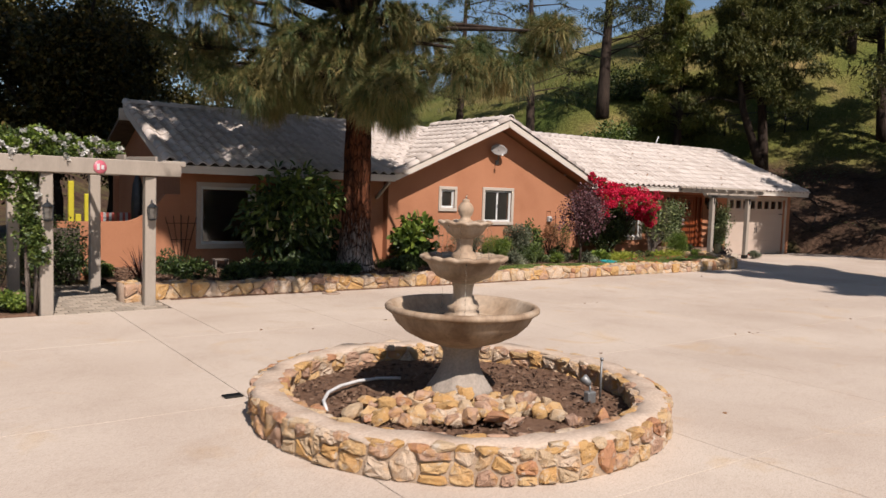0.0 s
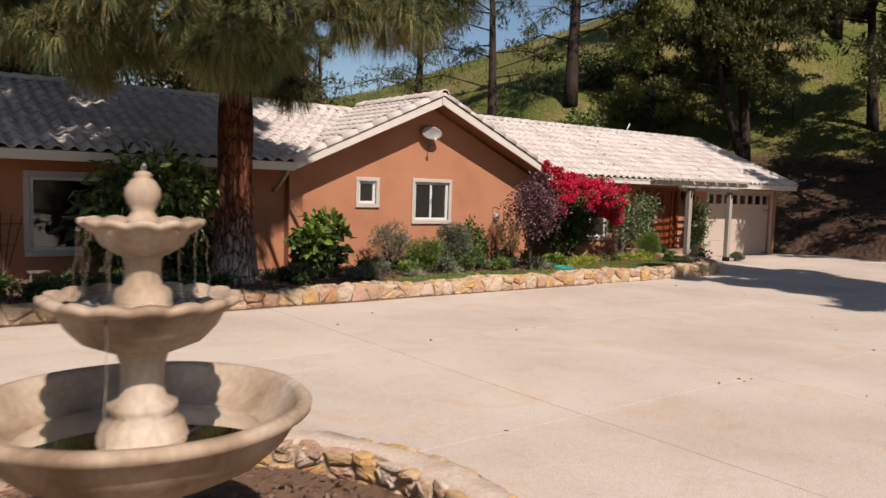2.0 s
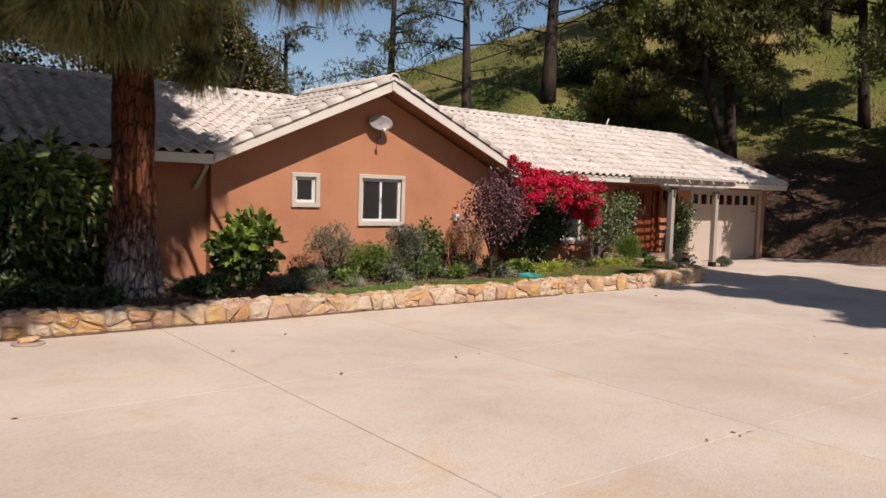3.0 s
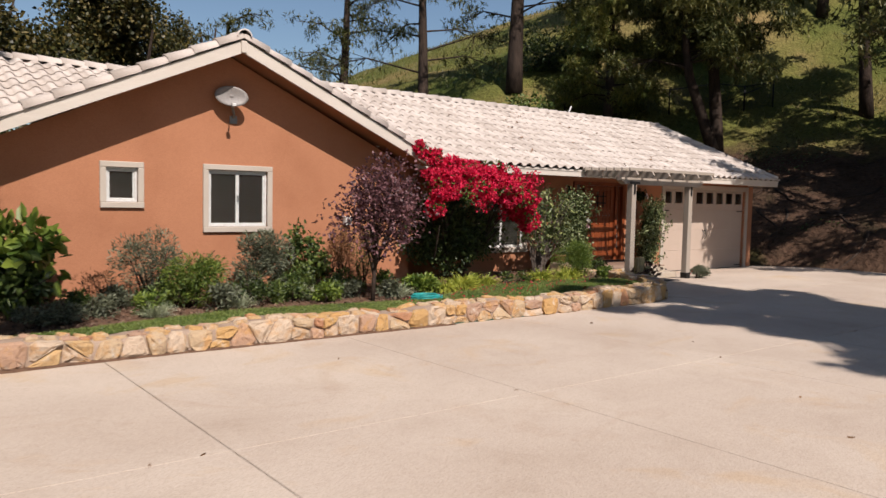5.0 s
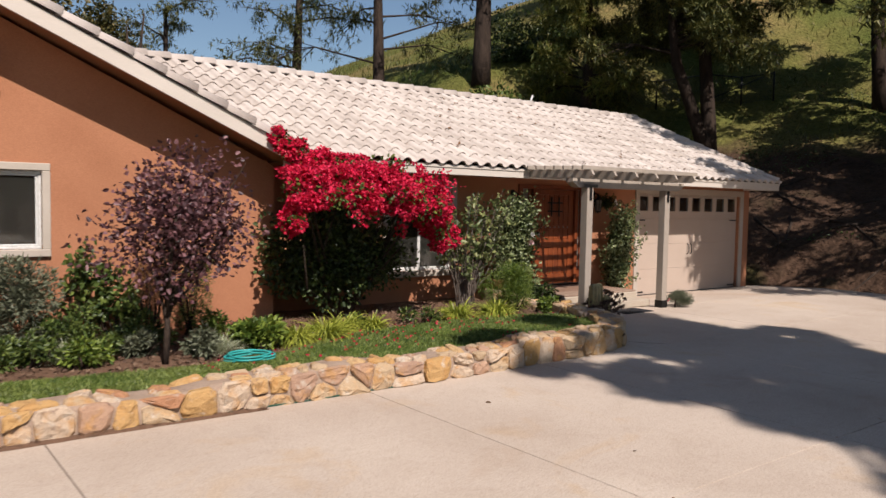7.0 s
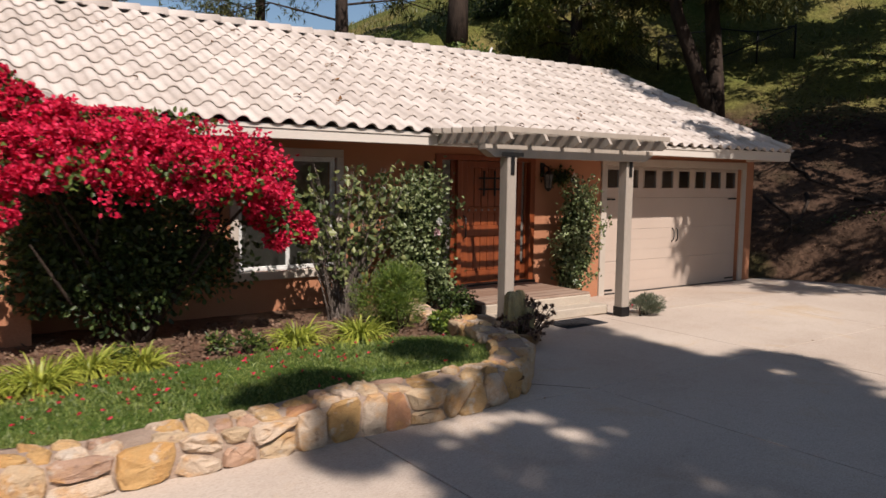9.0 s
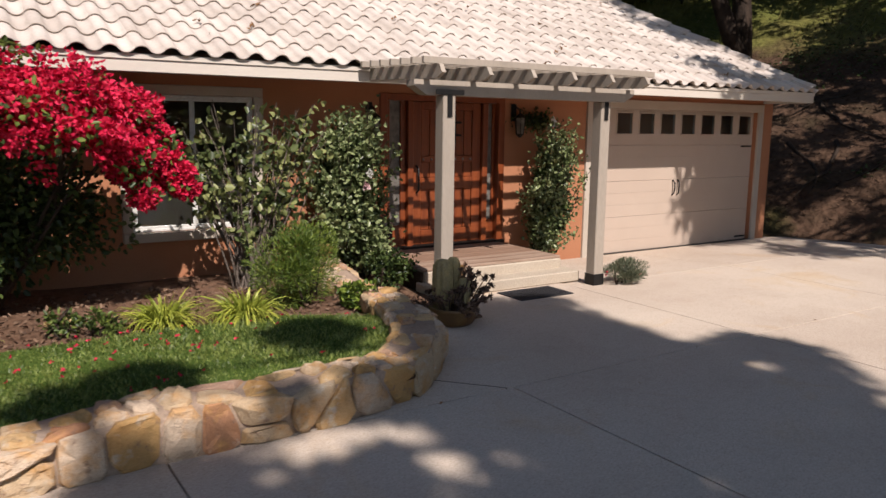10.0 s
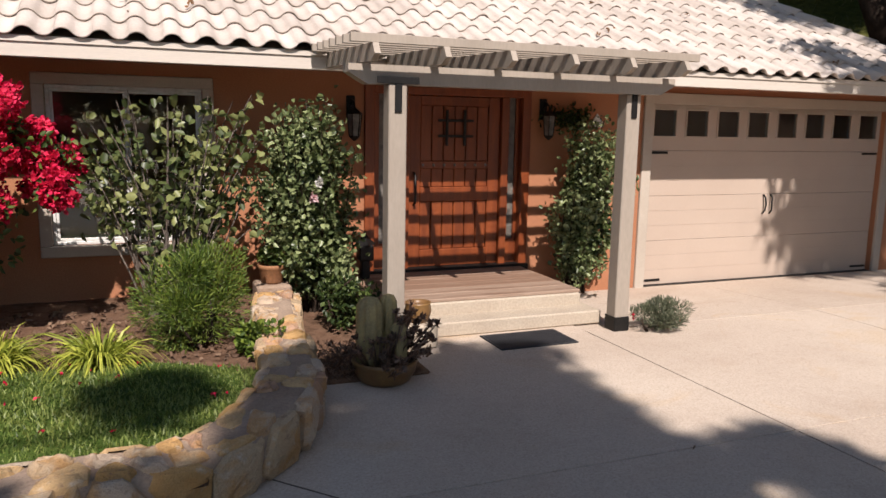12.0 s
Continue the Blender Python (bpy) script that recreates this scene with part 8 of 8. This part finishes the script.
    for dx in (-0.12, 0.12):
        for dy in (-0.07, 0.07):
            part("leg", Geo().bar((sx + dx * 1.1, sy + dy * 1.1, 0.15), (sx + dx, sy + dy, 0.44), 0.03, 0.03, 0.004, (0, 1, 0)), M["barkgrey"], st)


# ---------------------------------------------------------------- fittings on the house
def coach_lamp(x, z):
    y = 17.2
    t = thing("wall_lantern", (x, y, z), "black iron coach lantern beside the entrance door", "lantern", "entrance lanterns")
    part("back_plate", Geo().box((x - 0.045, y - 0.02, z - 0.02), (x + 0.045, y, z + 0.2), 0.008), M["iron"], t)
    part("arm", Geo().tube([(x, y - 0.01, z + 0.1), (x, y - 0.07, z + 0.16), (x, y - 0.14, z + 0.12), (x, y - 0.15, z + 0.07)], 0.012, 8), M["iron"], t)
    c = (x, y - 0.15, z)
    part("roof", Geo().lathe([(0.085, 0.02), (0.07, 0.035), (0.02, 0.075), (0.008, 0.09)], 6, c), M["iron"], t, smooth=False)
    g = Geo()
    for k in range(6):
        a = 2 * math.pi * k / 6
        g.bar((c[0] + 0.052 * math.cos(a), c[1] + 0.052 * math.sin(a), z - 0.19), (c[0] + 0.074 * math.cos(a), c[1] + 0.074 * math.sin(a), z + 0.02), 0.008, 0.008, 0, (math.cos(a), math.sin(a), 0))
    part("cage", g, M["iron"], t)
    part("glass", Geo().lathe([(0.048, -0.19), (0.07, 0.02)], 6, c), M["frost"], t, "seeded glass", smooth=False)
    part("base", Geo().lathe([(0.01, -0.235), (0.04, -0.21), (0.056, -0.195), (0.056, -0.185)], 6, c), M["iron"], t, smooth=False)


def build_fittings():
    coach_lamp(23.98, 1.87)
    coach_lamp(21.84, 1.84)
    # satellite dish
    d = thing("satellite_dish", (13.55, 16.5, 2.85), "grey oval satellite dish on the gable wall", "satellite dish")
    bowl = Geo()
    n, rings = 28, 5
    for i in range(rings + 1):
        r = i / rings
        for k in range(n):
            a = 2 * math.pi * k / n
            bowl.v.append((0.25 * r * math.cos(a), 0.155 * r * math.sin(a), 0.03 * r * r))
    for i in range(rings):
        for k in range(n):
            j = (k + 1) % n
            bowl.f.append((i * n + k, i * n + j, (i + 1) * n + j, (i + 1) * n + k))
    m = Matrix.Translation((13.45, 16.35, 3.15)) @ Euler((radians(82), radians(4), radians(-14))).to_matrix().to_4x4()
    bowl.v = [tuple(m @ Vector(p)) for p in bowl.v]
    dish = part("reflector", bowl, M["dish"], d, "oval grey reflector", smooth=True)
    sm = dish.modifiers.new("thickness", "SOLIDIFY")
    sm.thickness = 0.008
    part("mast", Geo().tube([(13.55, 16.53, 2.84), (13.54, 16.46, 2.88), (13.48, 16.40, 3.05), (13.46, 16.37, 3.14)], 0.02, 8), M["grey"], d)
    part("feed_arm", Geo().tube([(13.46, 16.36, 3.0), (13.42, 16.22, 2.97), (13.40, 16.16, 2.99)], 0.011, 6), M["grey"], d)
    part("feed_horn", Geo().box((13.37, 16.11, 2.98), (13.43, 16.17, 3.03), 0.008), M["white"], d)
    part("foot", Geo().box((13.49, 16.505, 2.76), (13.61, 16.53, 2.88), 0.006), M["grey"], d)
    # meter box and conduits
    mb = thing("utility_meter", (15.58, 16.53, 1.2), "white utility meter box with conduit on the gable wall", "meter box")
    part("box", Geo().box((15.52, 16.42, 1.19), (15.64, 16.53, 1.34), 0.01), M["white"], mb)
    part("dial", Geo().lathe([(0.045, 0), (0.045, 0.03), (0.03, 0.04)], 16), M["grey"], mb)
    mb.children[-1].location = (0.0, -0.11, 0.07)
    mb.children[-1].data.transform(Matrix.Translation((15.58, 16.53, 1.2)))
    mb.children[-1].rotation_euler = (radians(90), 0, 0)
    part("conduit", Geo().tube([(15.5, 16.515, 0.2), (15.5, 16.515, 1.5), (15.66, 16.515, 1.5), (15.66, 16.515, 0.3)], 0.012, 6), M["stucco"], mb)
    part("panel", Geo().box((15.86, 16.49, 0.95), (16.0, 16.53, 1.42), 0.008), M["stucco"], mb, "painted service panel")
    # small white vent pipe behind the ridge
    single("vent_pipe", Geo().tube([(26.3, 21.5, 3.0), (26.32, 21.5, 4.35), (26.4, 21.45, 4.6)], 0.025, 8), M["white"], (26.3, 21.5, 3.0), "thin white vent pipe behind the roof ridge", "vent pipe")
    # skylight-like grey flashing patch where the gable meets the shaded roof
    # gable wall plaque between the rose and the garage
    single("security_sign", Geo().prism([(24.60, 1.78), (24.74, 1.78), (24.74, 1.84), (24.67, 1.93), (24.60, 1.84)], "y", 17.185, 17.2), M["white"], (24.67, 17.19, 1.8), "small pale pentagonal notice on the wall", "sign")
    # dark wreath of twigs beside the lamp
    w = thing("wall_wreath", (24.28, 17.15, 1.85), "dark dried-leaf swag hung beside the lamp", "wreath")
    p = np.stack([rng.normal(24.28, 0.14, 420), rng.uniform(17.08, 17.19, 420), rng.normal(1.86, 0.06, 420)], 1)
    v, q = leaves(p, rng.normal(size=(420, 3)), 0.06, 0.03, 0.2, 0.8)
    fast_part("foliage", v, q, LEAF["dark"], w, kind="stuff")
    # hanging garden lantern on a shepherd's hook
    lx, ly = 21.92, 16.95
    hl = thing("garden_lantern", (lx, ly, 0.26), "small black iron lantern standing on the landing", "lantern")
    part("hook", Geo().tube([(lx, ly, 0.72), (lx - 0.1, ly, 0.78), (lx - 0.13, ly, 0.70), (lx - 0.12, ly, 0.5)], 0.006, 6), M["iron"], hl)
    part("body", Geo().box((lx - 0.07, ly - 0.07, 0.45), (lx + 0.07, ly + 0.07, 0.60), 0.008), M["iron"], hl)
    part("roof", Geo().lathe([(0.11, 0.60), (0.03, 0.68), (0.01, 0.72)], 4, (lx, ly, 0)), M["iron"], hl, smooth=False)
    part("stand", Geo().box((lx - 0.04, ly - 0.04, 0.24), (lx + 0.04, ly + 0.04, 0.45), 0.006), M["iron"], hl)


def pot(name, label, c, prof, material, n=32):
    t = thing(name, c, label, "plant pot")
    part("pot", Geo().lathe(prof, n, c, cap=False), material, t)
    inner = [r for r, z in prof]
    part("soil", Geo().lathe([(0.0, prof[-1][1] + 0.0), (prof[-1][0] * 0.6, prof[-1][1]), (prof[-1][0], prof[-1][1])], 20, c, cap=False), M["soil"], t)
    return t


def build_pots():
    c = (21.42, 14.72, 0.0)
    t = pot("succulent_bowl", "wide brown ceramic bowl with yellow-ribbed cacti and dry succulents", c, [(0.0, 0.0), (0.15, 0.0), (0.18, 0.02), (0.215, 0.08), (0.225, 0.13), (0.235, 0.15), (0.225, 0.165), (0.205, 0.16), (0.19, 0.12)], M["glazed"])
    for dx, dy, h, r in ((-0.10, 0.04, 0.60, 0.085), (0.05, 0.09, 0.60, 0.062), (0.09, -0.03, 0.42, 0.055)):
        x, y = c[0] + dx, c[1] + dy
        prof = [(r * 0.9, 0.10), (r, 0.16), (r, h * 0.7), (r * 0.95, h * 0.9), (r * 0.6, h * 0.98), (0.0, h)]
        part("cactus", Geo().lathe(prof, 36, (x, y, 0), lambda a, i: (1 + 0.12 * math.cos(9 * a), 0)), M["cactus"], t, "ribbed columnar cactus with yellow spines")
    gg = np.random.default_rng(61)
    stems = Geo()
    seats = []
    for i in range(120):
        a, r = gg.uniform(0, 6.28), gg.uniform(0.05, 0.34)
        e = np.array([c[0] + 0.03 + r * math.cos(a), c[1] + r * math.sin(a), gg.uniform(0.12, 0.34) + (0.16 * gg.random() if math.cos(a) > 0.2 else 0)])
        s = np.array([c[0] + 0.5 * r * math.cos(a), c[1] + 0.5 * r * math.sin(a), 0.12])
        stems.tube([tuple(s), tuple((s + e) / 2 + [0, 0, 0.02]), tuple(e)], [0.007, 0.006, 0.005], 5)
        seats.append(e)
    part("stem", stems, LEAF["succulent"], t, kind="stuff")
    p = np.repeat(np.array(seats), 20, 0)
    v, q = leaves(p, unit(rng.normal(size=p.shape) + [0, 0, 0.3]), 0.04, 0.018, -0.2, 0.5)
    fast_part("rosette", v, q, LEAF["succulent"], t, "dry brownish succulent rosettes", kind="stuff")
    p, o = on_blob(700, (21.15, 14.95, 0.1), (0.3, 0.28, 0.13), 0.6, 8, 66)
    p[:, 2] = np.maximum(p[:, 2], 0.04)
    v, q = leaves(p, o, 0.05, 0.012, 0, 0.8)
    gt = thing("dry_groundcover", (21.15, 14.95, 0.03), "dull dry ground cover in the small bed", "plant")
    fast_part("foliage", v, q, LEAF["succulent"], gt, kind="stuff")
    # terracotta pot on the end of the garden wall
    c = (20.95, 16.55, 0.17)
    single("pot_plinth", Geo().box((20.80, 16.40, 0.1), (21.10, 16.72, 0.36), 0.02), M["mortar"], (20.95, 16.55, 0.1), "rough stone block ending the garden wall", "stone block")
    c = (20.95, 16.55, 0.36)
    t = pot("terracotta_pot", "terracotta pot with a small trailing plant on the wall's end", c, [(0.0, 0.0), (0.085, 0.0), (0.095, 0.02), (0.115, 0.13), (0.125, 0.14), (0.125, 0.17), (0.112, 0.17), (0.105, 0.14)], M["terracotta"])
    p, o = on_blob(420, (20.95, 16.52, 0.62), (0.14, 0.13, 0.11), 0.6, 7, 67)
    v, q = leaves(p, o, 0.05, 0.03, 0.2, 0.8)
    fast_part("foliage", v, q, LEAF["mid"], t, kind="stuff")
    # glazed pot on a low block by the porch post
    single("pot_block", Geo().box((21.80, 15.32, 0.0), (22.06, 15.58, 0.2), 0.015), M["step"], (21.93, 15.45, 0), "low concrete block beside the steps", "block")
    pot("glazed_pot", "small dark olive glazed pot by the steps", (21.93, 15.45, 0.2), [(0.0, 0.0), (0.07, 0.0), (0.1, 0.05), (0.11, 0.1), (0.1, 0.15), (0.105, 0.165), (0.09, 0.165), (0.085, 0.13)], M["glazed"])


# ---------------------------------------------------------------- wire fence on the hill
def build_fence():
    pts = [(40.1, 22.6), (39.3, 23.45), (38.5, 24.3), (36.6, 25.3), (34.6, 26.3), (32.4, 27.4)]
    t = thing("wire_fence", (36, 23.8, 4.0), "dark chain-link fence with steel posts on the hillside", "fence")
    tops = []
    for x, y in pts:
        z = float(lift(np.array(x), np.array(y)))
        tops.append(Vector((x, y, z + 1.05)))
        part("post", Geo().tube([(x, y, z - 0.1), (x, y, z + 1.1)], 0.035, 8), M["iron"], t, "dark steel post")
    for a, b in zip(tops, tops[1:]):
        part("rail", Geo().tube([tuple(a), tuple(b)], 0.022, 6), M["iron"], t)
        g = Geo()
        n = 16
        for k in range(-8, n):
            for sgn in (0, 1):
                f0, f1 = k / n, (k + 8) / n
                z0, z1 = (0, 1.0) if sgn else (1.0, 0)
                if f0 < 0:
                    z0 += (z1 - z0) * (-f0) / (f1 - f0)
                    f0 = 0
                if f1 > 1:
                    z1 -= (z1 - z0) * (f1 - 1) / (f1 - f0)
                    f1 = 1
                p, q = a.lerp(b, f0), a.lerp(b, f1)
                g.tube([(p.x, p.y, p.z - 1.0 + z0), (q.x, q.y, q.z - 1.0 + z1)], 0.006, 3, False)
        part("wire_mesh", g, M["iron"], t, "diagonal wire mesh", kind="stuff")
    a, b = tops[0], tops[2]
    part("brace", Geo().tube([tuple(a), (b.x, b.y, b.z - 0.95)], 0.022, 6), M["iron"], t, "diagonal corner brace")


def build_hill_growth():
    """Low brush and tall grass on the slope, and litter on the bank."""
    n = 26000
    x, y = rng.uniform(31, 75, n), rng.uniform(14, 75, n)
    z = lift(x, y)
    ok = z > 4.0
    p = np.stack([x, y, z], 1)[ok]
    d = rng.normal(0, 0.35, p.shape)
    d[:, 2] = 1
    v, q = blades(p, d, rng.uniform(0.2, 0.55, len(p)), 0.05, 0.3, 1)
    tagged(new("hill_grass", fast_mesh("hill_grass", v, q, LEAF["drygrass"])), "tall green and straw-coloured wild grass on the hill", "grass", kind="stuff")
    n = 16000
    x, y = rng.uniform(30.0, 42, n), rng.uniform(6, 22, n)
    p = np.stack([x, y, lift(x, y) + 0.015], 1)
    v, q = leaves(p, rng.normal(size=(n, 3)) * [1, 1, 0.35], rng.uniform(0.04, 0.16, n), 0.022, 0, 0.25)
    tagged(new("bank_litter", fast_mesh("bank_litter", v, q, M["litter"])), "dry twigs and leaf litter on the dirt bank", "leaf litter", kind="stuff")
    # sparse dark leaves added to darken the bank where shade falls
    n = 5000
    x, y = rng.uniform(31.5, 42, n), rng.uniform(13.5, 21.5, n)
    keep = np.sin(x * 1.1 + 0.7 * np.sin(y)) + np.sin(y * 0.9 + x * 0.4) > 0.55
    p = np.stack([x, y, lift(x, y) + rng.uniform(0.0, 0.07, n)], 1)[keep]
    v, q = leaves(p, rng.normal(size=(len(p), 3)) * [1, 1, 0.4], 0.08, 0.05, 0, 0.4)
    tagged(new("ivy_cover", fast_mesh("ivy_cover", v, q, LEAF["dark"])), "dark green leaves added to darken the shaded bank", "ground cover", kind="stuff")
    # bare roots breaking out of the bank
    for k in range(9):
        x, y = rng.uniform(31.2, 35.0), rng.uniform(14.0, 19.0)
        a, pts = rng.uniform(2.2, 4.2), []
        for j in range(8):
            pts.append((x, y, float(lift(np.array(x), np.array(y))) + 0.02))
            a += rng.normal(0, 0.35)
            x, y = x + 0.28 * math.cos(a), y + 0.28 * math.sin(a)
        single("tree_root", Geo().tube(pts, list(np.linspace(0.045, 0.012, 8)), 6), M["barkdark"], pts[0], "weathered root lying bare on the dirt bank", "root", "roots on the bank")
    for i, (x, y, r, k) in enumerate(((30.0, 27.5, 1.3, "mid"), (24.5, 27.5, 1.1, "bright"), (21.5, 27.0, 1.0, "bright"), (33.5, 29.5, 1.4, "dark"), (28.2, 28.8, 1.2, "dark"), (36.0, 29.5, 1.1, "dark"), (19.0, 27.5, 1.2, "mid"), (26.0, 33.0, 1.8, "dark"), (41.0, 26.0, 0.8, "mid"))):
        z = float(lift(np.array(x), np.array(y)))
        zz = max(z, 2.6 if y < 28 else 2.2)
        shrub("hill_shrub", "wild leafy shrub on the slope behind the roof", (x, y, zz + r * 0.4), (r * 1.4, r, r), k, 2600, 0.14, 0.085, (x, y, z), 7, 0.1, 0.8, 0.6, 14, 900 + i)


def build_roof_debris():
    """Dry leaf scraps lodged in the valleys of the entrance roof."""
    gg = np.random.default_rng(71)
    n = 34
    x, f = gg.uniform(17.6, 28.4, n), gg.uniform(0.05, 0.95, n)
    x = RIGHT - np.round((RIGHT - x) / TW) * TW
    y = RY0 + (RYR - RY0) * f
    z = np.interp(y, [RY0, RYR], [RZ0, RZ0 + RS * (RYR - RY0)]) + 0.085
    p = np.repeat(np.stack([x, y, z], 1), 3, 0) + gg.normal(0, 0.03, (3 * n, 3)) * [1, 1, 0.2]
    v, q = leaves(p, gg.normal(size=(3 * n, 3)) * [1, 1, 0.3], 0.06, 0.03, 0, 0.2)
    tagged(new("roof_leaves", fast_mesh("roof_leaves", v, q, LEAF["rust"])), "dry brown leaf scraps lodged between the roof tiles", "leaf litter", kind="stuff")


build_pergola()
build_roof_debris()
build_patio()
build_fittings()
build_pots()
build_fence()
build_hill_growth()
